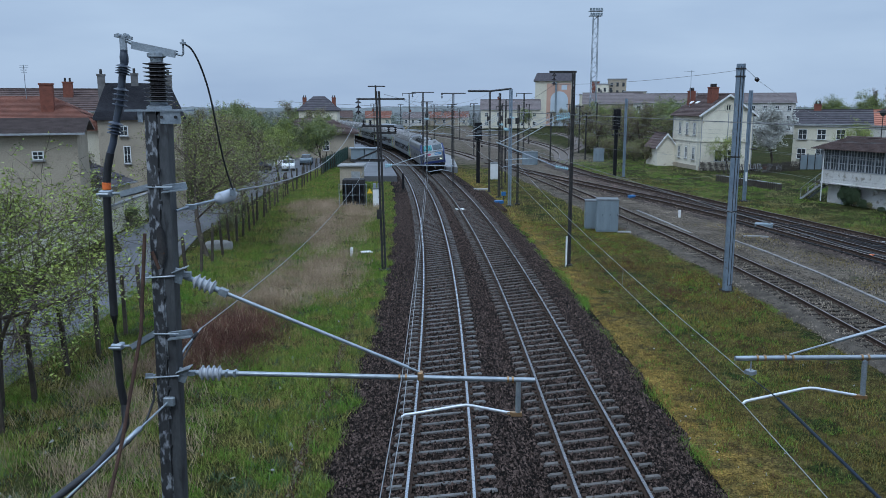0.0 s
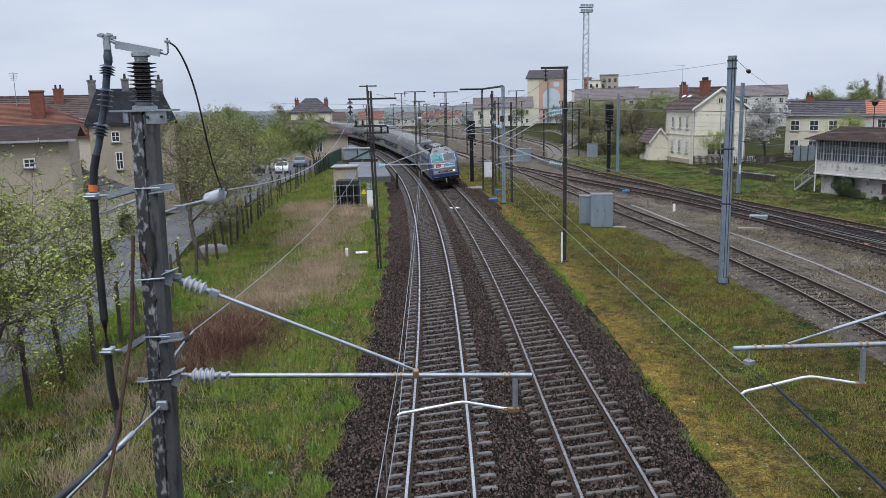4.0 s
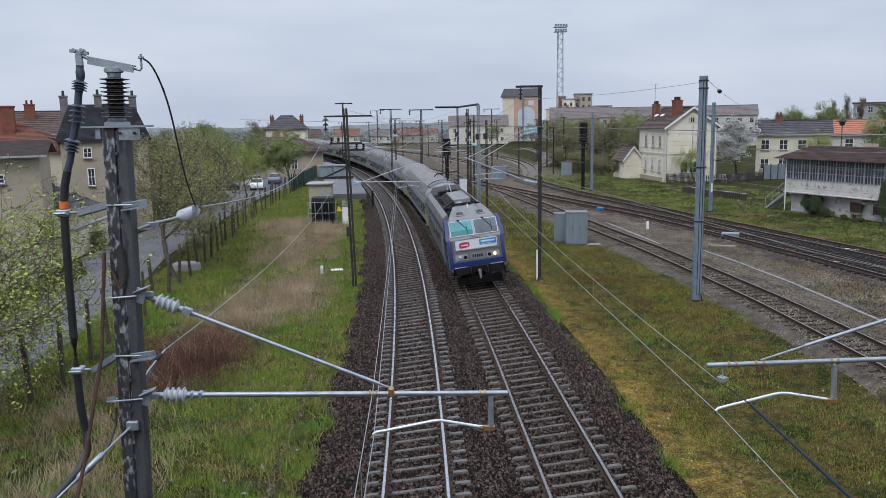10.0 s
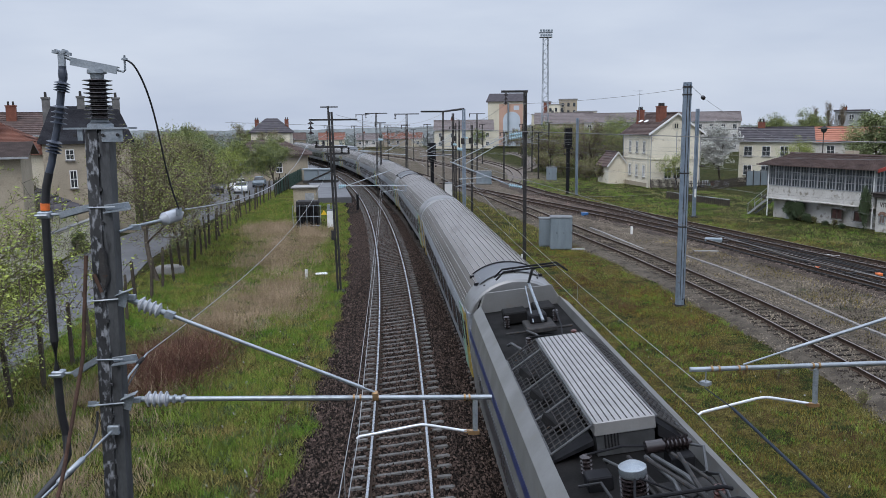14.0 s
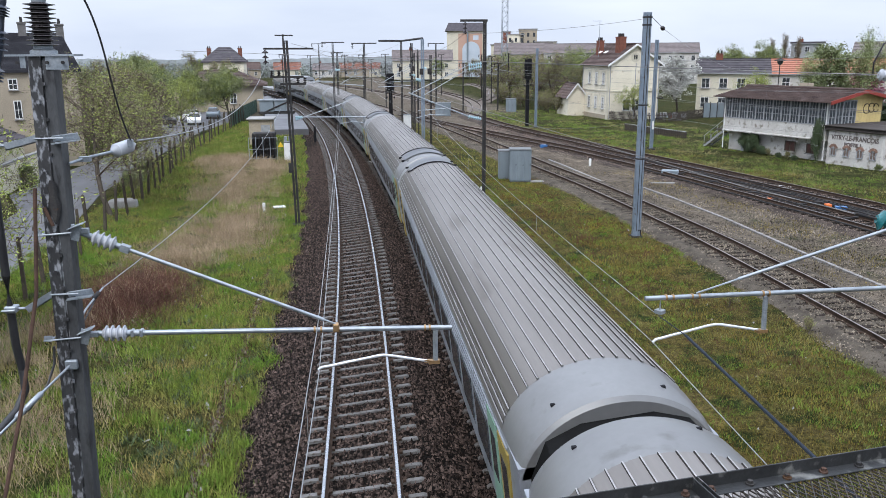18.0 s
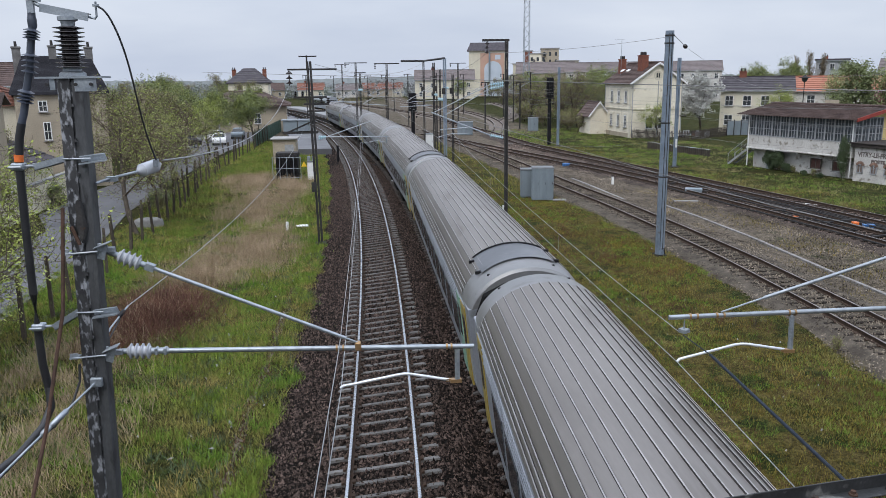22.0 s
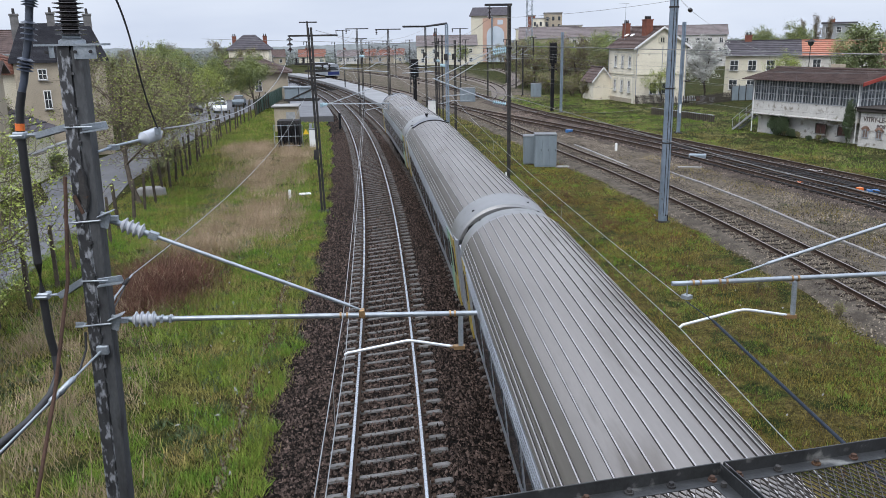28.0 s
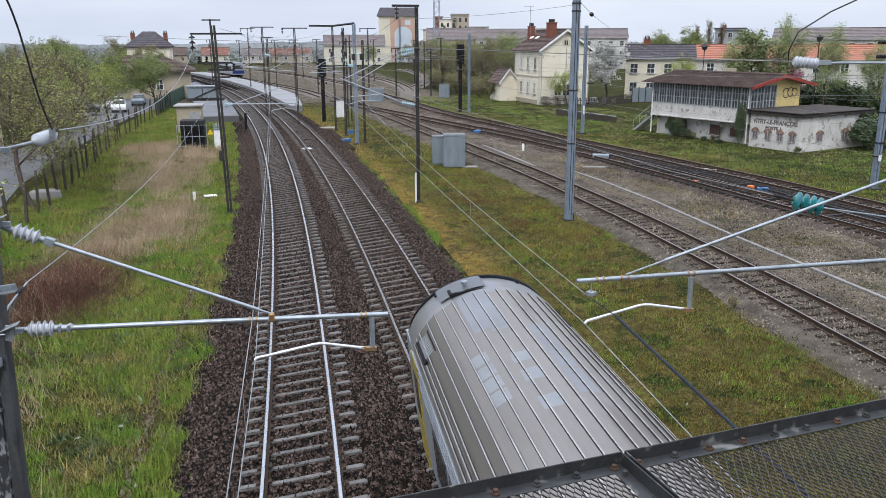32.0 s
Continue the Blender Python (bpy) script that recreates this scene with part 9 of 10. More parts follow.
# ---- plants and ground cover ----
LEAF_YOUNG = mat("young_yellow_green_leaf", (0.30, 0.34, 0.06), (0.17, 0.22, 0.04), 0.6, 0, 1, 10, 0.0, island=0.35)
LEAF_GREEN = mat("fresh_green_leaf", (0.17, 0.2, 0.075), (0.105, 0.13, 0.05), 0.6, 0, 1, 10, 0.0, island=0.4)
LEAF_LIGHT = mat("light_green_leaf", (0.29, 0.34, 0.13), (0.19, 0.24, 0.09), 0.6, 0, 1, 10, 0.0, island=0.4)
LEAF_DARK = mat("dark_evergreen_leaf", (0.045, 0.07, 0.028), (0.06, 0.09, 0.035), 0.6, 0, 1, 10, 0.0, island=0.4)
LEAF_BROWN = mat("brown_bud", (0.22, 0.18, 0.125), (0.15, 0.125, 0.09), 0.8, 0, 1, 10, 0.0, island=0.4)
BLOSSOM = mat("white_blossom", (0.56, 0.56, 0.53), (0.42, 0.42, 0.39), 0.7, 0, 1, 10, 0.0, island=0.2)
PINK_BLOSSOM = mat("pink_blossom", (0.45, 0.16, 0.24), (0.34, 0.12, 0.18), 0.7, 0, 1, 10, 0.0, island=0.3)
GRASS = mat("green_grass_blade", (0.13, 0.175, 0.03), (0.285, 0.225, 0.09), 0.7, 0, 0.8, 8, 0.0, island=0.65)
GRASS_DARK = mat("deep_green_grass_blade", (0.10, 0.205, 0.027), (0.215, 0.275, 0.052), 0.7, 0, 1.1, 8, 0.0, island=0.4)
OUTER_BLADE = mat("dull_spring_grass_blade", (0.165, 0.205, 0.06), (0.31, 0.265, 0.135), 0.7, 0, 0.35, 8, 0.0, island=0.6)
VERGE_BLADE = mat("short_olive_grass_blade", (0.11, 0.155, 0.036), (0.24, 0.2, 0.08), 0.75, 0, 0.9, 8, 0.0, island=0.7)
MOSS_BLADE = mat("yellow_moss_tuft", (0.25, 0.185, 0.046), (0.13, 0.115, 0.037), 0.8, 0, 0.5, 8, 0.0, island=0.65)
DRY_BLADE = mat("dry_straw_grass", (0.44, 0.335, 0.235), (0.25, 0.19, 0.12), 0.85, 0, 0.4, 8, 0.0, island=0.35)
BRAMBLE = mat("brown_bramble_stem", (0.15, 0.075, 0.052), (0.075, 0.042, 0.032), 0.85, 0, 0.8, 8, 0.0, island=0.4)
TWIG = mat("grey_brown_twig", (0.13, 0.105, 0.08), (0.075, 0.06, 0.046), 0.9, 0, 2, 20, 0.1, spec=0.06)
rng = np.random.default_rng(11)


def blades(name, xy, h, w, material, label, category="grass", lean=0.45, z=GROUND):
    """Loose tapering blades, one triangle each, rooted at the given places."""
    n = len(xy)
    h = rng.uniform(*h, n)
    a, b = rng.uniform(0, 2 * math.pi, n), rng.uniform(0, 2 * math.pi, n)
    ww = rng.uniform(*w, n) / 2
    base = np.c_[xy, np.full(n, z - 0.02)]
    side = np.c_[np.cos(a) * ww, np.sin(a) * ww, np.zeros(n)]
    tip = base + np.c_[np.cos(b) * h * lean * rng.uniform(0, 1, n), np.sin(b) * h * lean * rng.uniform(0, 1, n), h + 0.02]
    verts = np.stack([base - side, base + side, tip], 1).reshape(-1, 3)
    ob = new(name, raw_mesh(name, verts, np.arange(3 * n).reshape(-1, 3), material))
    return tagged(ob, label, category, kind="stuff")


def stones(name, xyz, size, material, label):
    """Angular broken stones, half sunk in their bed."""
    n = len(xyz)
    unit = np.array([(1, 0, -0.2), (-1, 0, -0.2), (0, 1, -0.2), (0, -1, -0.2), (0, 0, 1)], float)
    face = np.array([(0, 2, 4), (2, 1, 4), (1, 3, 4), (3, 0, 4)])
    s = rng.uniform(*size, (n, 1, 1)) * rng.uniform(0.6, 1.35, (n, 1, 3))
    a = rng.uniform(0, math.pi, n)
    v = unit[None] * s + rng.normal(0, 0.30, (n, 5, 3)) * s
    c, q = np.cos(a)[:, None], np.sin(a)[:, None]
    v = np.stack([v[..., 0] * c - v[..., 1] * q, v[..., 0] * q + v[..., 1] * c, v[..., 2] * 1.2], -1) + xyz[:, None]
    tris = (face[None] + 5 * np.arange(n)[:, None, None]).reshape(-1, 3)
    return tagged(new(name, raw_mesh(name, v.reshape(-1, 3), tris, material)), label, "stones", kind="stuff")


def leaves(points, count, spread, size, flat=0.6):
    """Small folded leaves scattered round the given twig points."""
    p = points[rng.integers(0, len(points), count)] + rng.normal(0, spread, (count, 3))
    u = rng.normal(0, 1, (count, 3))
    u[:, 2] *= flat
    u /= np.linalg.norm(u, axis=1)[:, None]
    v = np.cross(u, rng.normal(0, 1, (count, 3)))
    v /= np.linalg.norm(v, axis=1)[:, None]
    s = rng.uniform(*size, (count, 1))
    quad = np.stack([p - u * s, p - v * s * 0.5, p + u * s, p + v * s * 0.5], 1).reshape(-1, 3)
    k = 4 * np.arange(count)[:, None]
    return quad, np.r_[k + (0, 1, 2), k + (0, 2, 3)]


def grow(p, d, length, r, level, plan, out, tips):
    """One branch and all that springs from it."""
    kids, open_angle, lift, wander, shorten = plan
    path = [Vector(p)]
    d = Vector(d).normalized()
    steps = 5 if level == 0 else 3
    for _ in range(steps):
        d = (d + Vector(rng.normal(0, wander, 3)) + Vector((0, 0, lift if level else 0.05))).normalized()
        path.append(path[-1] + d * length / steps)
    out.append((path, r, level))
    if level == len(kids):
        tips.extend(path[1:])
        return
    for k in range(kids[level]):
        f = (0.30 if level == 0 else 0.15) + (0.70 if level == 0 else 0.85) * (k + rng.uniform(0, 1)) / kids[level]
        i = min(int(f * steps), steps - 1)
        q = path[i].lerp(path[i + 1], f * steps - i)
        ax = d.orthogonal().normalized()
        ax.rotate(Quaternion(d, rng.uniform(0, 2 * math.pi)))
        e = d.copy()
        e.rotate(Quaternion(ax, radians(rng.uniform(*open_angle))))
        grow(q, e, length * shorten[level] * rng.uniform(0.7, 1.15) * (1.15 - 0.5 * f if level == 0 else 1), max(r * (1 - 0.6 * f) * 0.55, 0.008), level + 1, plan, out, tips)


def tree_kind(height, r, plan, leaf_sets, trunk=1.0, seed=1):
    """Meshes of one kind of tree: trunk, branches and its sets of leaves."""
    global rng
    rng = np.random.default_rng(seed)
    out, tips = [], []
    grow((0, 0, -0.1), (0.03, 0.02, 1), height * trunk, r, 0, plan, out, tips)
    t, b = Geo(), Geo()
    for path, rr, level in out:
        (t if level == 0 else b).sweep(path, rr, 8 if level == 0 else (5 if level == 1 else 3), r1=rr * 0.4, cap=level == 0)
    me = [("trunk", t.mesh("trunk", BARK, True), "")]
    bm_ = bpy.data.meshes.new("twig_mass")
    bm_.from_pydata(b.v, [], b.f)
    bm_.materials.append(TWIG)
    me.append(("twig_mass", bm_, ""))
    pts = np.array([tuple(p) for p in tips])
    for count, spread, size, material, label in leaf_sets:
        q, tr = leaves(pts, count, spread, size)
        me.append(("crown", raw_mesh("crown", q, tr, material), label))
    return me


def plant(name, me, x, y, turn, scale, label, category="tree", z=GROUND, group="", stretch=1.0):
    base = thing(name, pose(x, y, z, 0, 0, turn) @ Matrix.Diagonal((scale, scale, scale * stretch, 1)), label, category, group)
    for pname, m, lab in me:
        ob = shared(pname, m, base, Matrix.Identity(4), lab)
        if pname != "trunk":
            tagged(ob, lab, kind="stuff")
    return base


BUDDING = tree_kind(7.4, 0.13, ((9, 7, 6, 3), (38, 72), 0.05, 0.16, (0.62, 0.55, 0.55, 0.6)), [(15000, 0.13, (0.035, 0.065), LEAF_YOUNG, "sparse young yellow-green leaves")], 0.72, seed=20)
NEAR_TREE = tree_kind(7.6, 0.14, ((13, 8, 6, 3), (40, 80), 0.05, 0.13, (0.72, 0.62, 0.55, 0.55)), [(17000, 0.07, (0.03, 0.066), LEAF_YOUNG, "sparse young yellow-green leaves")], 0.68, seed=34)
ROADSIDE = tree_kind(7.4, 0.11, ((10, 8, 7, 4), (38, 75), 0.05, 0.17, (0.62, 0.58, 0.55, 0.6)), [(7500, 0.12, (0.025, 0.05), LEAF_YOUNG, "sparse young yellow-green leaves"), (9000, 0.12, (0.025, 0.05), LEAF_BROWN, "brown swelling buds")], 0.72, seed=21)
LOW_BUDDING = tree_kind(7.0, 0.15, ((11, 7, 6, 3), (45, 85), 0.02, 0.18, (0.95, 0.58, 0.58, 0.6)), [(15000, 0.09, (0.02, 0.046), LEAF_YOUNG, "sparse young yellow-green leaves")], 0.62, seed=22)
BROAD = tree_kind(9.0, 0.16, ((9, 7, 6, 3), (30, 65), 0.08, 0.15, (0.6, 0.55, 0.55, 0.6)), [(11000, 0.24, (0.06, 0.12), LEAF_GREEN, "fresh green spring foliage"), (3500, 0.2, (0.07, 0.13), LEAF_YOUNG, "yellow-green leaf tips")], 0.72, seed=23)
LIGHT = tree_kind(10.0, 0.13, ((11, 7, 6, 3), (18, 48), 0.12, 0.12, (0.42, 0.55, 0.55, 0.6)), [(12000, 0.26, (0.05, 0.10), LEAF_LIGHT, "airy light green spring foliage")], 0.85, seed=24)
WHITE_TREE = tree_kind(7.5, 0.14, ((9, 7, 6, 3), (28, 60), 0.08, 0.13, (0.6, 0.55, 0.55, 0.6)), [(11000, 0.16, (0.06, 0.11), BLOSSOM, "white spring blossom")], 0.55, seed=25)
PINK_TREE = tree_kind(6.5, 0.13, ((8, 6, 5, 3), (28, 60), 0.08, 0.13, (0.6, 0.55, 0.55, 0.6)), [(6000, 0.16, (0.07, 0.13), PINK_BLOSSOM, "pink spring blossom")], 0.72, seed=26)
BARE = tree_kind(8.0, 0.15, ((10, 7, 6, 4), (25, 60), 0.10, 0.14, (0.6, 0.55, 0.55, 0.6)), [(4000, 0.18, (0.05, 0.09), LEAF_BROWN, "brown swelling buds"), (1500, 0.2, (0.05, 0.09), LEAF_YOUNG, "first green leaves")], 0.75, seed=27)
POPLAR = tree_kind(22, 0.28, ((26, 6, 5), (15, 32), 0.20, 0.06, (0.26, 0.5, 0.5)), [(5000, 0.35, (0.10, 0.2), LEAF_BROWN, "brown swelling buds")], 0.95, seed=28)
CONIFER = tree_kind(9.0, 0.15, ((30, 7, 4), (60, 95), 0.02, 0.08, (0.30, 0.5, 0.5)), [(10000, 0.2, (0.08, 0.16), LEAF_GREEN, "dense mid-green foliage")], 0.95, seed=29)
SHRUB = tree_kind(1.9, 0.05, ((12, 7, 4), (20, 80), 0.08, 0.15, (0.85, 0.55, 0.5)), [(5000, 0.10, (0.035, 0.07), LEAF_GREEN, "fresh green leaves")], 0.5, seed=30)
DARK_SHRUB = tree_kind(1.9, 0.05, ((12, 7, 4), (20, 80), 0.06, 0.15, (0.85, 0.55, 0.5)), [(6500, 0.10, (0.04, 0.08), LEAF_DARK, "dense dark green leaves")], 0.5, seed=31)
THICKET = tree_kind(3.2, 0.06, ((14, 8, 5), (10, 60), 0.12, 0.16, (0.85, 0.55, 0.5)), [(2500, 0.12, (0.04, 0.07), LEAF_BROWN, "brown buds on bare twigs"), (900, 0.12, (0.04, 0.07), LEAF_YOUNG, "first green leaves")], 0.5, seed=32)

plant("tree", NEAR_TREE, -12.9, 22.2, 40, 1.1, "wide tree of thin shoots with young yellow-green leaves")
plant("tree", LOW_BUDDING, -15.2, 27.5, 190, 1.0, "low spreading tree with sparse young yellow-green leaves by the wall")
plant("tree", ROADSIDE, -13.5, 46.2, 75, 1.5, "roadside tree with brown twigs and young leaves by the fence", stretch=0.82)
for x, y, a, s, me, lab in ((-15.0, 58, 10, 0.95, BUDDING, "slim budding tree behind the fence posts"), (-17.6, 66, 130, 1.0, BARE, "bare brown tree beside the road"), (-21, 74, 200, 1.0, BUDDING, "budding tree beside the road"), (-15.9, 112, 60, 0.78, BROAD, "round fresh green tree by the parking place"), (-18.8, 82.8, 15, 0.95, BARE, "bare brown tree beside the lane"), (-18.3, 93.2, 150, 0.95, BUDDING, "budding tree beside the lane"), (-22.2, 112, 200, 0.85, BROAD, "fresh green tree by the parking place"), (-26.5, 122, 20, 0.9, BROAD, "fresh green tree before the station building"), (-17.5, 121, 320, 0.85, BROAD, "small green tree before the station building"), (-30, 112, 320, 1.0, BARE, "bare brown tree behind the parking place"), (-33, 130, 320, 1.0, BARE, "bare brown tree behind the parking place"), (-29, 90, 320, 1.0, BARE, "bare brown tree behind the lane"), (-38, 120, 70, 1.1, BROAD, "fresh green tree behind the parking place"), (-36, 98, 10, 1.0, BUDDING, "budding tree behind the lane"), (-23.5, 88, 300, 0.95, BARE, "bare brown tree behind the road"), (-24, 98, 20, 1.0, BROAD, "fresh green tree near the station building"), (-26, 60, 100, 0.7, BARE, "bare tree beside the old house"), (-22.6, 82, 20, 0.8, BUDDING, "budding tree near the parking place")):
    plant("tree", me, x, y, a, s, lab)
for k, (x, y, s) in enumerate(((-14.2, 53, 0.8), (-14.8, 56, 0.9), (-15.3, 61, 1.0), (-15.6, 66, 0.9), (-22.4, 58, 1.1), (-22.8, 63, 1.0), (-21.2, 44, 0.7), (-20.8, 38, 0.8), (-20.6, 33, 0.9), (-20.5, 48.5, 0.6))):
    plant("shrub", SHRUB if k % 3 else THICKET, x, y, 47 * k, s * (1.0 if k % 3 else 0.6), "leafy green shrub beside the road" if k % 3 else "thin brown twiggy shrub beside the road", "shrub", group="roadside shrubs")
# the thicket and trees behind the yard
for k in range(16):
    x, y = 31.5 + 6.5 * rng.uniform(0, 1) - 0.2 * k, 122 + 3.2 * k + rng.uniform(-2, 2)
    plant("tree", BARE if k % 3 else BROAD, x + (4 if k % 3 == 0 else 0), y, 53 * k, 0.85 + 0.3 * rng.uniform(0, 1), "tall brown brushwood tree at the edge of the yard" if k % 3 else "greening tree at the edge of the yard", group="brushwood by the yard")
for k in range(16):
    plant("shrub", THICKET, 29.8 + rng.uniform(0, 3) - 0.2 * k, 117.5 + 2.5 * k, 77 * k, 1.05 + 0.4 * rng.uniform(0, 1), "bare brown brushwood at the edge of the yard", "shrub", group="brushwood by the yard")
plant("tree", WHITE_TREE, 47.6, 112.5, 20, 1.42, "tree in full white blossom beside the cream house")
plant("tree", BUDDING, 38.6, 104.6, 80, 0.72, "small budding tree in front of the cream house")
plant("tree", CONIFER, 49.6, 78.4, 0, 1.0, "dense mid-green garden tree behind the signal box", stretch=1.03)
plant("tree", LIGHT, 53.3, 80.6, 0, 0.94, "tall airy light green tree behind the signal box")
plant("tree", LIGHT, 51.4, 82.0, 150, 0.80, "airy light green tree behind the signal box")
plant("tree", LIGHT, 57.2, 76.2, 70, 0.86, "tall airy light green tree behind the annex")
plant("tree", LIGHT, 61.0, 72.5, 200, 0.74, "airy light green tree behind the annex")
plant("tree", LIGHT, 64.5, 74.0, 20, 0.80, "airy light green tree behind the annex")
plant("tree", PINK_TREE, 54.8, 81.2, 0, 1.05, "tree in pink blossom behind the annex")
plant("tree", BUDDING, 56.0, 105.6, 130, 0.92, "budding orange-brown tree by the neighbouring house")
for k, (x, y, s) in enumerate(((97, 190, 1.2), (103, 187, 1.3), (92, 193, 1.1), (64.5, 140, 0.85), (112, 180, 1.2), (120, 172, 1.1))):
    plant("tree", BROAD, x, y, 67 * k, s, "fresh green tree among the houses")
for k, (x, y, s) in enumerate(((110.5, 201, 0.66), (113, 200, 0.72), (115.3, 199, 0.68))):
    plant("poplar", POPLAR, x, y, 61 * k, s * 0.75, "tall narrow bare poplar behind the houses", "poplar", group="poplars")
for k in range(13):
    plant("shrub", DARK_SHRUB, 51 + 2.1 * k, 84.0 - 0.75 * k + 0.6 * math.sin(2.3 * k), 70 * k, 2.7 + 0.3 * math.sin(1.7 * k), "tall dense dark hedge shrub behind the annex", "shrub", group="hedge behind the annex")
for k in range(10):
    plant("shrub", DARK_SHRUB, 47.0 + 2.0 * (k // 2) + 1.1 * (k % 2), 56.5 - 1.6 * (k // 2) + 2.0 * (k % 2), 50 * k, 1.75 + 0.2 * math.sin(2.1 * k), "tall dense dark hedge shrub beside the annex", "shrub", group="hedge behind the annex")
for k, (x, y, s, st) in enumerate(((36.25, 69.4, 0.78, 1.65), (36.4, 68.7, 0.8, 1.75), (36.2, 68.0, 0.74, 1.6), (36.45, 67.0, 0.55, 1.0))):
    plant("shrub", DARK_SHRUB, x, y, 33 * k, s, "dark evergreen shrub growing against the signal box", "shrub", stretch=st, group="shrubs at the signal box")
for k in range(7):
    plant("shrub", THICKET if k % 2 else DARK_SHRUB, 36.0 + 0.15 * k, 68.6 - 1.05 * k, 51 * k, 0.3 if k % 2 else 0.34, "low scrubby growth along the signal box wall", "shrub", group="shrubs at the signal box")
plant("shrub", DARK_SHRUB, 38.05, 61.15, 10, 0.5, "ivy climbing the corner of the signal box", "ivy", stretch=5.0)
plant("shrub", SHRUB, 40.2, 56.2, 10, 0.35, "small shrub at the foot of the annex wall", "shrub")
plant("shrub", SHRUB, 53.5, 109.5, 10, 1.0, "garden shrub behind the fence", "shrub")
plant("shrub", THICKET, 13.2, 25.5, 10, 0.25, "dry brown weed beside the relay cabinets", "shrub")
plant("shrub", THICKET, 14.5, 22.5, 80, 0.22, "dry brown weed beside the yard track", "shrub")
for k in range(20):
    x, y = -16 - 46 * rng.uniform(0, 1), 146 + 5.5 * k + rng.uniform(-3, 3)
    if -9 < x - 0.06 * (y - 146) - x_left(y) < 14:
        continue
    plant("tree", (BARE, BROAD, BARE, BUDDING)[k % 4], x - 0.06 * (y - 146), y, 71 * k, 0.85 + 0.35 * rng.uniform(0, 1), "distant tree beyond the station", group="distant trees")
for k in range(14):
    x, y = 30 + 26 * rng.uniform(0, 1), 170 + 9 * k + rng.uniform(-3, 3)
    plant("tree", (BARE, BARE, BROAD)[k % 3], x, y, 37 * k, 0.8 + 0.35 * rng.uniform(0, 1), "distant tree beyond the yard", group="distant trees")
# far woods along the horizon, with the distance haze greyed into their colours
FAR_TWIG = mat("haze_grey_far_twigs", (0.25, 0.26, 0.262), (0.205, 0.212, 0.215), 0.9, 0, 0.05, 1, 0.0, island=0.08)
FAR_LEAF = mat("haze_greyed_far_leaves", (0.205, 0.232, 0.20), (0.17, 0.19, 0.165), 0.9, 0, 0.05, 1, 0.0, island=0.08)
n = 2300
fx = rng.uniform(-480, 640, n)
fy = 336 + 0.10 * np.abs(fx - 30) + rng.uniform(0, 170, n)
crown = np.clip(5.6 + 1.2 * np.sin(fx * 0.045) + 1.0 * np.sin(fx * 0.17 + 1) + rng.normal(0, 0.8, n) + 0.022 * (fy - 336), 3.8, 11)
m = 130
ball = rng.normal(0, 1, (n, m, 3))
ball *= (rng.uniform(0.3, 1.0, (n, m)) ** 0.5 / np.linalg.norm(ball, axis=2))[..., None]
pts = np.stack([fx[:, None] + ball[..., 0] * 4.5, fy[:, None] + ball[..., 1] * 2.5, far_level(fy)[:, None] + crown[:, None] * (0.52 + 0.48 * ball[..., 2])], -1)
kind_ = rng.uniform(0, 1, n)
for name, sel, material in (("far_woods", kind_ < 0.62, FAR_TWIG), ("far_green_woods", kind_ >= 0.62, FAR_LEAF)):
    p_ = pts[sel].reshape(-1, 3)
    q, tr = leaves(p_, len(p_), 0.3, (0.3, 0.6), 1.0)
    tagged(new(name, raw_mesh(name, q, tr, material)), "belt of trees along the horizon, greyed by painted haze", "woods", kind="stuff")
# backdrop ridge; its blue-grey is painted distance haze
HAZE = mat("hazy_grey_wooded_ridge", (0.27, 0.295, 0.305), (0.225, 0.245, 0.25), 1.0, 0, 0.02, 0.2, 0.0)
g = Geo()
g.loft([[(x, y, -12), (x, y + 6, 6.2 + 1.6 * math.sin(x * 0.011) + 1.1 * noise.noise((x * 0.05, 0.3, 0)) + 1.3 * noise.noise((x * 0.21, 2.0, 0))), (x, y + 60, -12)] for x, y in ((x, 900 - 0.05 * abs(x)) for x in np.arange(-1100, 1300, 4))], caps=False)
tagged(part("backdrop", g, HAZE, smooth=True), "wooded backdrop ridge on the horizon, haze painted into its blue-grey", "hills", kind="structure")

# ---- grass, weeds and stones ----
def field(n, y0, y1, left, right, power=1.0):
    y = y0 + (y1 - y0) * rng.uniform(0, 1, n) ** power
    a, b = left(y), right(y)
    return np.c_[a + (b - a) * rng.uniform(0, 1, n), y]


def patchy(xy, scale, keep, seed=0.0):
    """Thins a field out into uneven tufts."""
    v = np.sin(xy[:, 0] * scale + 2.1 * np.sin(xy[:, 1] * scale * 0.7 + seed)) * np.sin(xy[:, 1] * scale * 0.9 + 1.7 * np.sin(xy[:, 0] * scale * 0.6 - seed))
    return xy[v + rng.normal(0, 0.45, len(xy)) > keep]


def clumped(xy, each=14, spread=0.075):
    """Draws most of a field together into tussocks."""
    c = xy[rng.integers(0, len(xy), max(len(xy) // each, 1))]
    r = rng.uniform(0.5, 1.6, len(c))
    k = rng.integers(0, len(c), len(xy))
    t = c[k] + rng.normal(0, spread, xy.shape) * r[k][:, None]
    return np.where(rng.uniform(0, 1, (len(xy), 1)) < 0.72, t, xy)


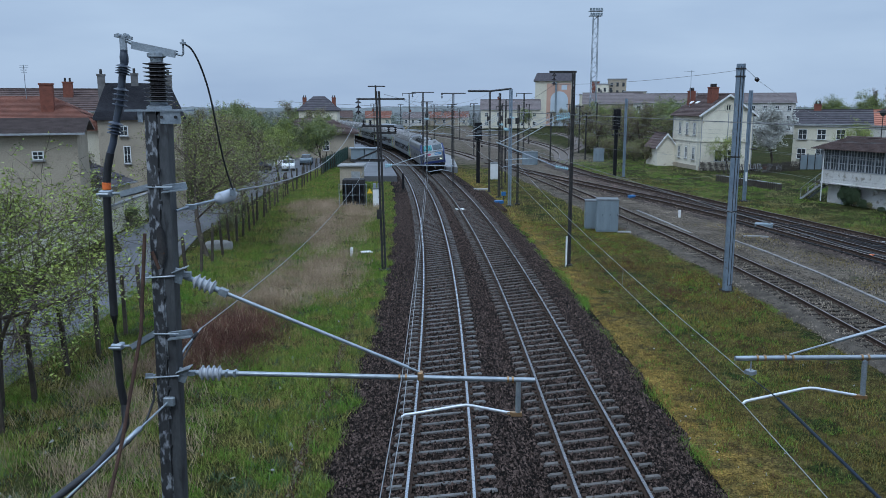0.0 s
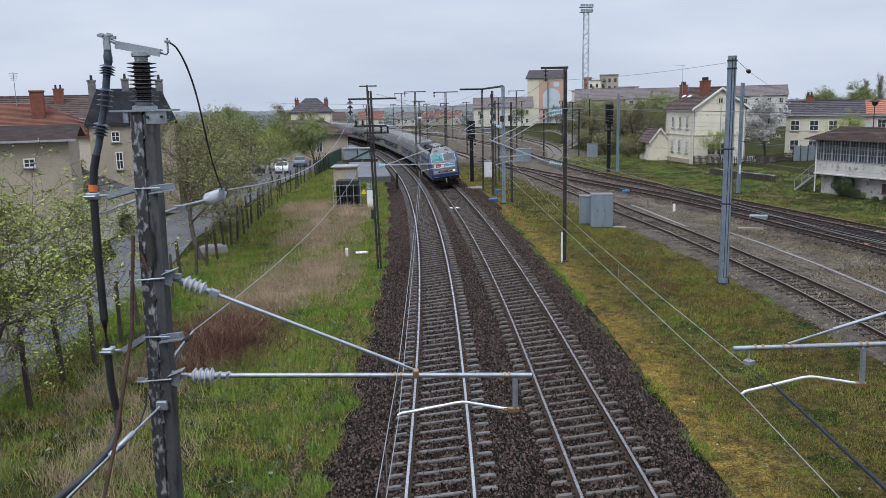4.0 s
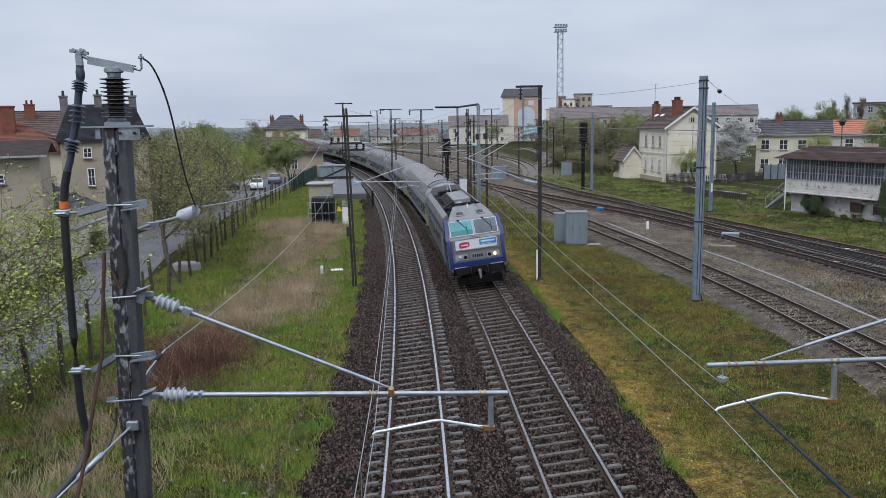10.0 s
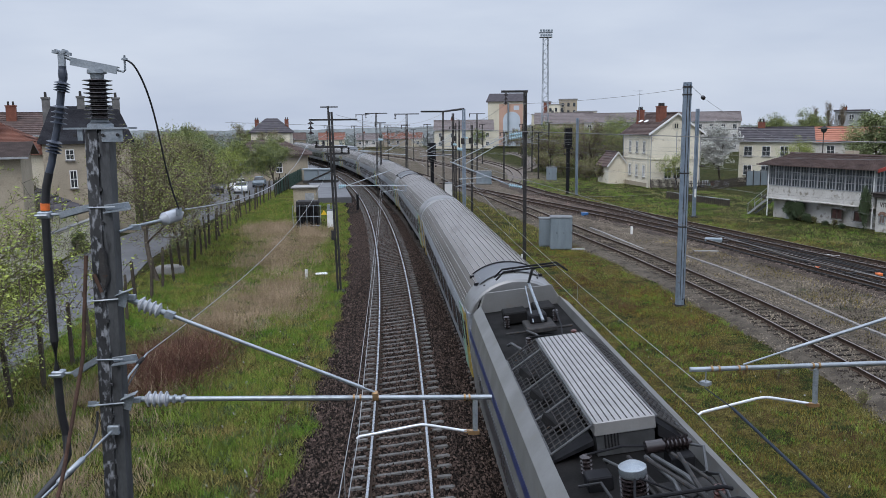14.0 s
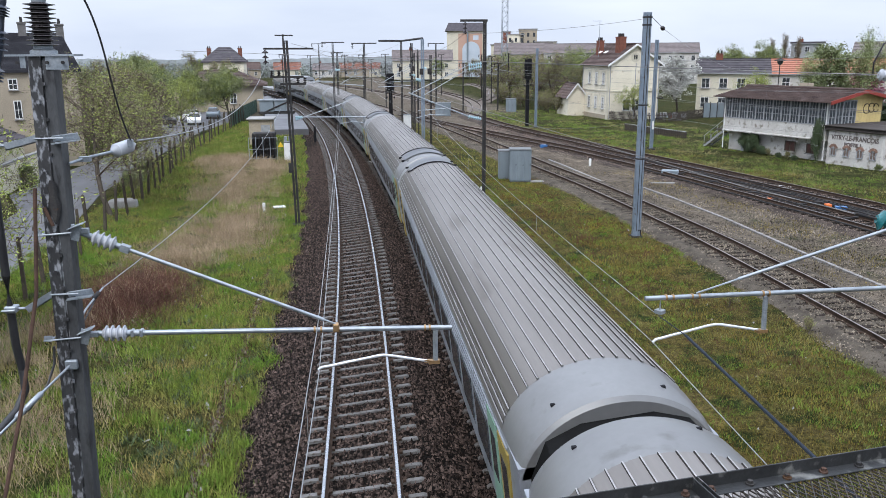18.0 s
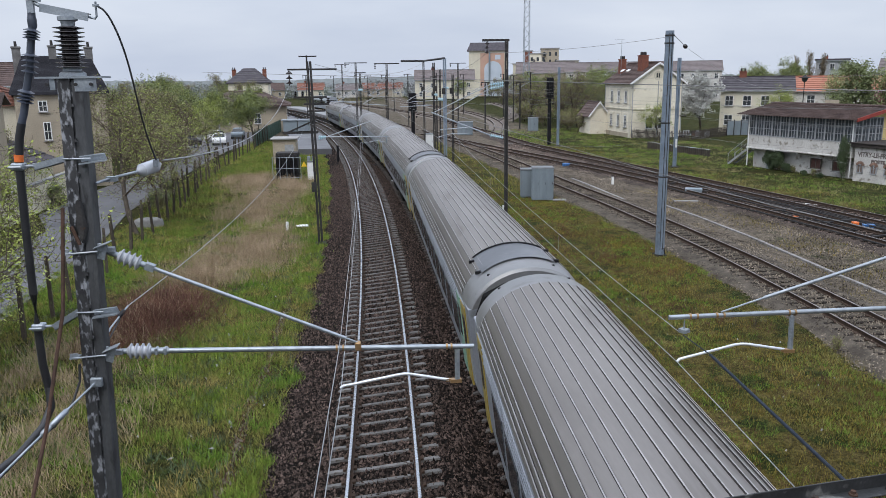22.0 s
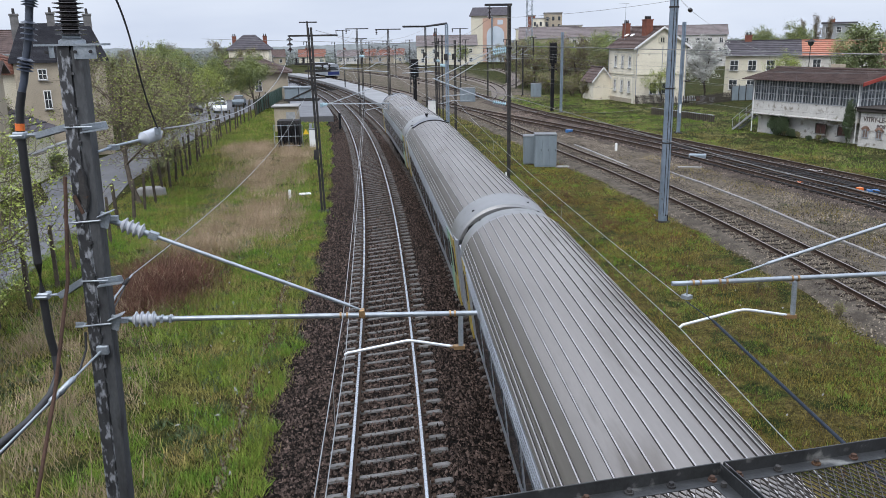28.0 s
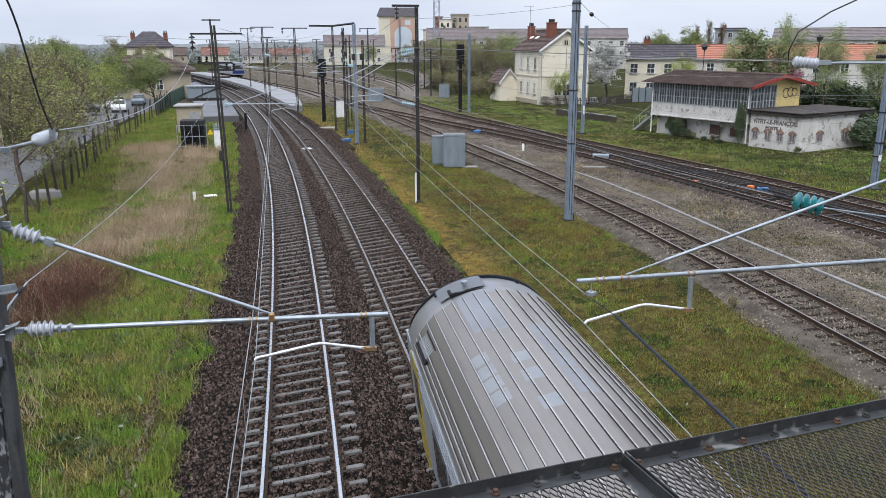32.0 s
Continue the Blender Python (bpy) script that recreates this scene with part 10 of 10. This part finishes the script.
along_left, along_gap = np.vectorize(x_left), np.vectorize(track_gap)
edge_l = lambda y: along_left(np.clip(y, -40, 190)) - 2.72 + 0.14 * np.sin(y * 0.9) + 0.08 * np.sin(y * 2.3)
edge_r = lambda y: along_left(np.clip(y, -40, 190)) + along_gap(y) + 2.25 + 0.25 * np.sin(y * 1.1 + 1)
yard_l = lambda y: np.interp(y, (-40, 19, 35, 51, 71, 84, 130), (15.6, 16.6, 16.85, 16.0, 14.25, 13.2, 8.5)) - 2.15 + 0.3 * np.sin(y * 0.8)
yard_r = lambda y: np.interp(y, (-40, 36, 60, 79, 98, 160), (34.5, 30.3, 26.2, 22.6, 19.2, 13)) + 1.9
fence_x = lambda y: np.interp(y, (10, 20, 38, 50, 60, 78, 112), (-11.6, -11.9, -12.4, -12.8, -13.6, -14.6, -14.4))
DRY = ((-6.3, 41, 2.5, 7.0, 0.72), (-8.6, 36, 2.0, 4.0, 0.45), (-10.3, 69, 2.8, 4.2, 0.75), (-6.4, 66, 2.0, 5.0, 0.65), (-7.6, 53, 2.8, 5.5, 0.58), (-8.6, 61, 2.8, 4.5, 0.5), (-8.8, 18.5, 3.2, 5.5, 0.42), (-9.5, 25, 2.4, 3.4, 0.5), (-5.5, 13.5, 1.6, 2.6, 0.3))


def dry_at(xy):
    return sum(w * np.exp(-((xy[:, 0] - x) / a) ** 2 - ((xy[:, 1] - y) / b) ** 2) for x, y, a, b, w in DRY)


def not_dry(xy):
    return xy[dry_at(xy) < rng.uniform(0.1, 0.9, len(xy))]


near_left = not_dry(field(760000, 6, 50, lambda y: fence_x(y) - 2.2, edge_l, 1.35))
ditch = (np.abs(near_left[:, 0] + 3.45 + 0.12 * np.sin(near_left[:, 1])) < 0.07) & (near_left[:, 1] > 12) & (near_left[:, 1] < 33)
near_left = near_left[~ditch]
blades("grass", clumped(patchy(near_left[::2], 0.8, -0.35), 40, 0.13), (0.05, 0.24), (0.008, 0.022), GRASS, "rough green lineside grass", lean=1.3)
blades("grass", clumped(patchy(near_left[1::2], 1.3, 0.0, 2.0), 44, 0.10), (0.06, 0.30), (0.008, 0.022), GRASS_DARK, "deep green tufts of lineside grass", lean=1.1)
far_left = not_dry(field(150000, 46, 112, lambda y: fence_x(y) - 2.0, edge_l))
blades("grass", far_left[::2], (0.08, 0.28), (0.012, 0.03), GRASS, "rough green grass farther along the line", lean=1.2)
blades("grass", patchy(far_left[1::2], 0.8, -0.3, 2.0), (0.08, 0.30), (0.012, 0.03), GRASS_DARK, "deep green grass farther along the line", lean=1.2)
blades("dry_grass", (lambda f: f[dry_at(f) > rng.uniform(0.15, 0.95, len(f))])(patchy(field(700000, 8, 80, lambda y: fence_x(y) - 0.5, edge_l), 1.6, 0.12, 5.0)), (0.22, 0.7), (0.007, 0.016), DRY_BLADE, "tall dry pinkish-brown grass", lean=1.0)
blades("moss", patchy(field(24000, 8, 70, lambda y: fence_x(y) - 2.4, lambda y: fence_x(y) + 1.8), 0.9, 0.1), (0.05, 0.14), (0.015, 0.035), MOSS_BLADE, "yellowish mossy verge under the fence", "moss")
verge = field(520000, 4, 60, edge_r, yard_l, 1.4)
strip = verge[:, 0] - edge_r(verge[:, 1]) - 0.35
verge = verge[(strip < 0) | (rng.uniform(0, 1, len(verge)) < 0.22 + 0.78 * np.clip((strip - 0.9) / 1.2, 0, 1))]
blades("grass", clumped(patchy(verge[::3], 0.9, 0.1), 24), (0.03, 0.14), (0.008, 0.02), VERGE_BLADE, "short green grass between the running lines and the yard", lean=1.3)
blades("grass", clumped(patchy(verge[1::5], 1.2, 0.15, 1.0), 26), (0.04, 0.17), (0.008, 0.02), GRASS_DARK, "deep green tufts between the tracks", lean=1.2)
blades("moss", patchy(verge[2::3], 0.7, -0.5, 3.0), (0.03, 0.11), (0.012, 0.03), MOSS_BLADE, "yellow moss between the running lines and the yard", "moss")
rim = field(30000, 5, 60, lambda y: edge_r(y) - 0.1, lambda y: edge_r(y) + 0.55 + 0.25 * np.sin(y * 0.37), 1.4)
blades("grass", clumped(patchy(rim, 1.0, -0.25, 3.0), 30, 0.12), (0.06, 0.24), (0.008, 0.02), GRASS_DARK, "green grass rim along the ballast", lean=1.2)
blades("weed", clumped(patchy(verge[::8], 0.55, 0.2, 4.0), 30, 0.09), (0.06, 0.28), (0.006, 0.014), BRAMBLE, "dry brown weeds among the grass", "weeds", lean=0.7)
fringe = field(150000, 6, 75, lambda y: yard_l(y) - 0.2, lambda y: yard_l(y) + 1.6, 1.5)
fringe = fringe[rng.uniform(0, 1, len(fringe)) ** 0.6 * 1.7 > fringe[:, 0] - yard_l(fringe[:, 1])]
blades("grass", clumped(patchy(fringe[::2], 1.1, 0.0, 2.0), 20), (0.03, 0.13), (0.008, 0.02), VERGE_BLADE, "short grass creeping into the yard gravel", lean=1.3)
blades("moss", patchy(fringe[1::2], 0.9, -0.2, 1.0), (0.02, 0.08), (0.012, 0.03), MOSS_BLADE, "yellow moss creeping into the yard gravel", "moss")
blades("grass", patchy(field(16000, 58, 110, edge_r, lambda y: np.maximum(yard_l(y), edge_r(y) + 0.5)), 0.7, -0.3), (0.10, 0.22), (0.02, 0.05), GRASS, "short grass between the far tracks")
outer = field(170000, 30, 128, yard_r, lambda y: yard_r(y) + 20)
blades("grass", clumped(patchy(outer[::2], 0.6, -0.2), 20, 0.2), (0.05, 0.20), (0.015, 0.035), OUTER_BLADE, "green grass beyond the yard", lean=1.2)
blades("grass", clumped(patchy(outer[1::2], 0.35, 0.05, 2.0), 20, 0.2), (0.06, 0.22), (0.015, 0.035), GRASS_DARK, "deep green grass below the signal box", lean=1.2)
blades("moss", patchy(field(20000, 12, 100, yard_r, lambda y: yard_r(y) + 4.5), 0.7, -0.1), (0.04, 0.12), (0.02, 0.05), MOSS_BLADE, "yellow moss along the yard's edge", "moss")
blades("grass", patchy(field(40000, 8, 60, lambda y: yard_l(y) + 4.2, lambda y: yard_l(y) + 11), 0.55, 0.5), (0.05, 0.16), (0.01, 0.03), MOSS_BLADE, "sparse mossy weeds on the yard gravel")
blades("grass", patchy(field(1600, 8, 60, edge_l, edge_r), 1.4, 0.75), (0.05, 0.14), (0.008, 0.02), GRASS_DARK, "odd weeds in the ballast")
blades("bramble", np.c_[rng.normal(-8.2, 0.85, 260), rng.normal(29.2, 1.6, 260)], (0.5, 1.15), (0.012, 0.026), DRY_BLADE, "pale dead stalks standing in the bramble heap", "brambles", lean=1.6)
blades("bramble", np.c_[rng.normal(-8.2, 0.95, 16000), rng.normal(29.2, 1.9, 16000)], (0.15, 0.75), (0.010, 0.022), BRAMBLE, "heap of dead brown bramble", "brambles", lean=2.2)
blades("weed", clumped(patchy(near_left[::9], 0.9, 0.25, 7.0), 40, 0.12), (0.05, 0.22), (0.02, 0.05), LEAF_DARK, "broad dark weed leaves among the grass", "weeds", lean=1.6)
blades("bramble", np.c_[-3.45 + rng.normal(0, 0.13, 2200), rng.uniform(12, 33, 2200)], (0.05, 0.18), (0.01, 0.03), BRAMBLE, "dead brown growth in the shallow ditch", "brambles", lean=1.2)


def bed_height(xy):
    """Height of the stone bed under both running tracks."""
    k = math.tan(radians(CANT))
    xl = along_left(xy[:, 1])
    gap = along_gap(xy[:, 1])
    left = xy[:, 0] < xl + gap / 2
    d = np.where(left, xy[:, 0] - xl, xy[:, 0] - xl - gap)
    z = np.where(np.abs(d) <= 1.4, -0.185 - 0.025 * (1 - np.abs(d) / 1.4) + d * k, -0.20)
    z = np.where(left & (d < -1.4), np.interp(d, (-3.0, -1.95, -1.4), (-0.43, -0.21 - 1.4 * k, -0.185 - 1.4 * k)), z)
    z = np.where(left & (d > 1.4), -0.18 + (-0.005 + 1.4 * k) * np.clip((gap / 2 - d) / (gap / 2 - 1.4), 0, 1), z)
    z = np.where(~left & (d < -1.4), -0.18 + (-0.005 - 1.4 * k) * np.clip((gap / 2 + d) / (gap / 2 - 1.4), 0, 1), z)
    return np.where(~left & (d > 1.4), np.interp(d, (1.4, 2.0, 2.95), (-0.185 + 1.4 * k, -0.09, -0.44)), z)


f = field(270000, 5, 80, lambda y: along_left(y) - 2.95 + 0.2 * np.sin(y * 0.9), lambda y: along_left(y) + 6.5 + 0.25 * np.sin(y * 1.3), 1.7)
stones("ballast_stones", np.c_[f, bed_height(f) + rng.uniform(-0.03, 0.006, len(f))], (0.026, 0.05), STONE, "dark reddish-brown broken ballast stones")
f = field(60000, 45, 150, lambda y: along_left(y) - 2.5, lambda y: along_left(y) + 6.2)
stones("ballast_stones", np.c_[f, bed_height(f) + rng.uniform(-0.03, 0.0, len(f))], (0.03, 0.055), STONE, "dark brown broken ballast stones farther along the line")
f = np.c_[-3.45 + rng.normal(0, 0.07, 1100), rng.uniform(11, 33, 1100)]
stones("ditch_stones", np.c_[f, np.full(len(f), GROUND + 0.02)], (0.015, 0.05), YARD_STONE, "broken stones and rubble along the shallow ditch")
f = np.c_[rng.uniform(-11, -3, 130), rng.uniform(9, 45, 130)]
stones("litter_stones", np.c_[f, np.full(len(f), GROUND + 0.06)], (0.02, 0.06), PAVING, "odd pale stones lying in the grass")
f = np.c_[rng.uniform(6.5, 15, 110), rng.uniform(8, 40, 110)]
stones("litter_stones", np.c_[f, np.full(len(f), GROUND + 0.04)], (0.015, 0.035), PAVING, "odd pale stones lying in the grass")
f = field(120000, 10, 100, yard_l, yard_r, 1.4)
d = np.abs(f[:, 0] - np.vectorize(x_yard)(f[:, 1]))
old_tracks = (f[:, 0] > np.vectorize(x_slip)(f[:, 1]) - 1.6) & (f[:, 0] < np.vectorize(x_outer)(f[:, 1]) + 1.6)
zz = np.interp(d, (1.2, 2.2), (-0.185, GROUND))
for line_ in (x_slip, x_outer):
    zz = np.maximum(zz, np.interp(np.abs(f[:, 0] - np.vectorize(line_)(f[:, 1])), (1.2, 2.2), (-0.225, GROUND)))
zz = zz + rng.uniform(0.0, 0.035, len(f))
stones("yard_stones", np.c_[f, zz][~old_tracks], (0.018, 0.042), YARD_STONE, "grey-brown gravel stones of the yard")
stones("oily_stones", np.c_[f, zz][old_tracks], (0.018, 0.04), OILY_STONE, "brown oily stones under the old yard tracks")

# ---- road, fences and small things of the surroundings ----
g = Geo()
ROAD = ((8, -19.6, -13.0), (30, -18.9, -13.9), (42, -18.7, -14.6), (48, -19.2, -15.4), (54, -22, -16.3), (66, -22, -16.8), (83, -20.9, -17.4), (99, -21.5, -17.4), (112, -27, -15.6), (140, -27, -15.4))
g.loft([[(a, y, GROUND - 0.06), (a, y, GROUND + 0.055), ((a + b) / 2, y, GROUND + 0.11), (b, y, GROUND + 0.055), (b, y, GROUND - 0.06)] for y, a, b in ROAD])
tagged(part("road", g, ASPHALT, smooth=True), "damp grey asphalt lane beside the railway fence", "road", kind="structure")
fence = thing("lineside_fence", (-12, 20, GROUND), "line of dark weathered fence posts with slack wires", "fence")
POST = Geo()
POST.loft([[(sx * w, sy * w, z) for sx, sy in ((-1, -1), (1, -1), (1, 1), (-1, 1))] for z, w in ((-0.1, 0.068), (1.2, 0.064), (2.25, 0.06), (2.32, 0.04))])
POST_ME = POST.mesh("post", mat("weathered_fence_post", (0.085, 0.07, 0.055), (0.05, 0.042, 0.036), 0.9, 0, 3, 30, 0.4, rnd=0.25, dirt=(0.11, 0.12, 0.06), dirt_at=0.58))
posts = []
for k in range(42):
    y = 18 + 2.35 * k
    x = float(fence_x(y)) + rng.normal(0, 0.08)
    posts.append((x, y))
    shared("post", POST_ME, fence, pose(x + 12, y - 20, 0, rng.normal(0, 2), rng.normal(0, 2.2), rng.uniform(-15, 15)) @ Matrix.Diagonal((1, 1, 1 + rng.normal(0, 0.05), 1)))
for z in (0.5, 1.1, 1.7, 2.2):
    g = Geo()
    g.sweep([(x + 12, y - 20, z + 0.03 * math.sin(3 * y)) for x, y in posts], 0.004, 4)
    part("strand", g, RUST_ROD, fence)
g = Geo()
g.loft([[(c * math.cos(a), 0.65 * c * math.sin(a), z) for a in np.arange(0.2, 6.3, math.pi / 4)] for z, c in ((-0.05, 0.9), (0.45, 0.85), (0.55, 0.75))])
ob = part("stone_block", g, PAVING, bevel=0.03)
ob.matrix_world = pose(-13.45, 48.5, GROUND, 0, 0, 10)
tagged(ob, "pale concrete manhole block in the grass by the fence", "concrete block")
mesh_green = mat("dark_green_fence", (0.022, 0.055, 0.04), (0.03, 0.07, 0.05), 0.6)
fence = thing("green_fence", (-14.6, 103, GROUND), "dark green mesh fence of the station yard", "fence")
for k in range(16):
    y = 103 + 2.4 * k
    g = Geo()
    g.box((0.01 * k, y - 103, 1.0), (0.08, 0.08, 2.1))
    part("post", g, mesh_green, fence)
    for j in range(12):
        g = Geo()
        g.box((0.01 * k, y - 103 + 0.2 + 0.185 * j, 1.0), (0.03, 0.12, 1.9))
        part("slat", g, mesh_green, fence)


def street_lamp(x, y, h, label, arm=False):
    base = thing("street_lamp", (x, y, GROUND), label, "street lamp")
    g = Geo()
    g.lathe((0, 0, 0), (0, 0, 1), [(0, 0.11), (0.8, 0.11), (0.85, 0.06), (h - 0.5, 0.045)], 10)
    part("pole", g, DARK_STEEL if not arm else STEEL, base)
    g = Geo()
    if arm:
        g.loft([[(-0.1 + s, yy, z) for yy, z in ((-0.13, h - 0.45), (-0.1, h - 0.32), (0.1, h - 0.32), (0.13, h - 0.45))] for s in (0, -0.5, -0.9)])
        part("lamp_head", g, WHITE_PAINT, base)
    else:
        g.lathe((0, 0, h - 0.1), (0, 0, 1), [(0, 0.62), (0.05, 0.62), (0.16, 0.2), (0.3, 0.06)], 20)
        part("shade", g, DARK_STEEL, base, smooth=True)
        g = Geo()
        g.lathe((0, 0, h - 0.55), (0, 0, 1), [(0, 0.08), (0.15, 0.26), (0.44, 0.34)], 16)
        part("lantern", g, OLD_GLASS, base, smooth=True)


street_lamp(-19.5, 106.5, 4.9, "grey street lamp with a flat white head", True)
street_lamp(61.0, 135.6, 6.6, "black street lamp with a broad dish shade")
street_lamp(55.8, 76.4, 9.0, "tall black street lamp with a broad dish shade behind the annex")
street_lamp(46.3, 82.8, 8.1, "black street lamp with a broad dish shade behind the signal box")


def car(x, y, turn, paint, label):
    base = thing("car", pose(x, y, GROUND + 0.08, 0, 0, turn), label, "car", "parked cars")
    g = Geo()
    side = ((-2.05, 0.35), (-2.1, 0.7), (-1.95, 0.92), (-1.1, 1.0), (1.45, 1.02), (2.0, 0.9), (2.05, 0.6), (2.0, 0.35))
    g.loft([[(a, w, b) for a, b in side] for w in (-0.85, -0.5, 0.5, 0.85)])
    part("body", g, paint, base, smooth=True, bevel=0.03)
    g = Geo()
    g.loft([[(a * k, w * k, 1.0 + (b - 1.0)) for a, w in ((-0.95, -0.75), (1.6, -0.75), (1.6, 0.75), (-0.95, 0.75))] for b, k in ((1.0, 1.0), (1.42, 0.78))])
    part("cabin_glass", g, DARK_GLASS, base)
    g = Geo()
    g.box((0.25, 0, 1.45), (1.95, 1.15, 0.07))
    part("roof", g, paint, base, bevel=0.02)
    for wx in (-1.3, 1.3):
        for wy in (-0.78, 0.78):
            wheel = new("wheel")
            wheel.parent = base
            wheel.matrix_basis = pose(wx, wy, 0.31)
            g = Geo()
            g.cyl((0, -0.1, 0), (0, 0.1, 0), 0.31, 16)
            part("tyre", g, RUBBER, wheel)
            g = Geo()
            g.cyl((0, -0.11, 0), (0, 0.11, 0), 0.19, 12)
            part("rim", g, STEEL, wheel)


car(-20.0, 108.5, 100, WHITE_PAINT, "white parked hatchback by the green fence")
car(-21.6, 114.5, 80, WHITE_PAINT, "white parked hatchback by the green fence")
car(-19.2, 119.0, 95, CABINET, "silver parked hatchback by the green fence")
car(-23.4, 104.0, 10, DARK_STEEL, "dark parked hatchback beside the lane")
# beside the cream house
timber = thing("picket_fence", (35.4, 106.3, GROUND), "weathered grey picket fence round the house garden", "fence")
line = [Vector(p) for p in ((35.4, 106.3, 0), (37.4, 101.6, 0), (42.0, 101.6, 0), (49.5, 107.6, 0))]
PICKET = Geo()
PICKET.loft([[(-0.06, y, z) for y, z in ((-0.06, -0.05), (0.06, -0.05), (0.06, 1.15), (0, 1.28), (-0.06, 1.15))], [(-0.03, y, z) for y, z in ((-0.06, -0.05), (0.06, -0.05), (0.06, 1.15), (0, 1.28), (-0.06, 1.15))]])
PICKET_ME = PICKET.mesh("picket", DARK_WOOD)
for a, b in zip(line, line[1:]):
    d = b - a
    turn = math.degrees(math.atan2(d.y, d.x)) - 90
    for k in range(int(d.length / 0.22)):
        p = a + d.normalized() * 0.22 * k - line[0]
        shared("picket", PICKET_ME, timber, pose(p.x, p.y, 0, 0, 0, turn) @ Matrix.Diagonal((1, 1, 1 + rng.normal(0, 0.04), 1)))
    for z in (0.35, 0.9):
        g = Geo()
        g.cyl(a - line[0] + Vector((0, 0, z)), b - line[0] + Vector((0, 0, z)), 0.035, 4)
        part("rail", g, DARK_WOOD, timber)
wall = thing("timber_retaining_wall", (32.6, 91.7, GROUND), "low dark wall of old timbers in the grass", "retaining wall")
a, b = Vector((0, 0, 0)), Vector((2.9, -10.6, 0))
for k in range(34):
    p = a.lerp(b, k / 33)
    g = Geo()
    g.box((p.x, p.y, 0.36 + 0.03 * math.sin(7 * k)), (0.16, 0.29, 0.78), Euler((0, 0.03 * math.sin(5 * k), -0.27)).to_matrix())
    part("timber", g, DARK_WOOD, wall)
g = Geo()
g.cyl((0.0, 0.1, 0.72), (2.9, -10.7, 0.72), 0.06, 4)
part("rail", g, GREY_WOOD, wall)
for k in range(14):
    s = rng.uniform(0.3, 0.9, 3) * (1, 1, 0.8)
    g = Geo()
    g.box((0, 0, s[2] / 2), s, taper=0.9)
    ob = part("crate", g, (DARK_WOOD, GREY_WOOD, CABINET, BRICK, PAVING)[k % 5], bevel=0.02)
    ob.matrix_world = pose(44.2 + 0.35 * (k % 7) + rng.normal(0, 0.2), 110.5 - 0.55 * (k % 7) + (k // 7) * 0.9, GROUND, 0, 0, rng.uniform(0, 90))
    tagged(ob, "box of stacked garden lumber behind the fence", "crate", "garden lumber")
panel = thing("panel_fence", (49.5, 107.8, GROUND), "tall blue-grey panel fence behind the garden", "fence")
for k in range(12):
    g = Geo()
    g.box((0.5 + k * 1.0, -0.04 * k, 1.05), (0.94, 0.06, 2.0))
    part("panel", g, (CABINET, PAVING)[k > 3], panel)
    g = Geo()
    g.box((k * 1.0, -0.04 * k, 1.1), (0.1, 0.12, 2.2))
    part("post", g, DARK_STEEL, panel)


# ---- motion ----
def motions():
    for ob, ahead, wheelbase in TRAIN:
        walk(ob, [(t, vehicle_pose(t, ahead, wheelbase)) for t in np.arange(0, 32.01, 0.5)])


motions()
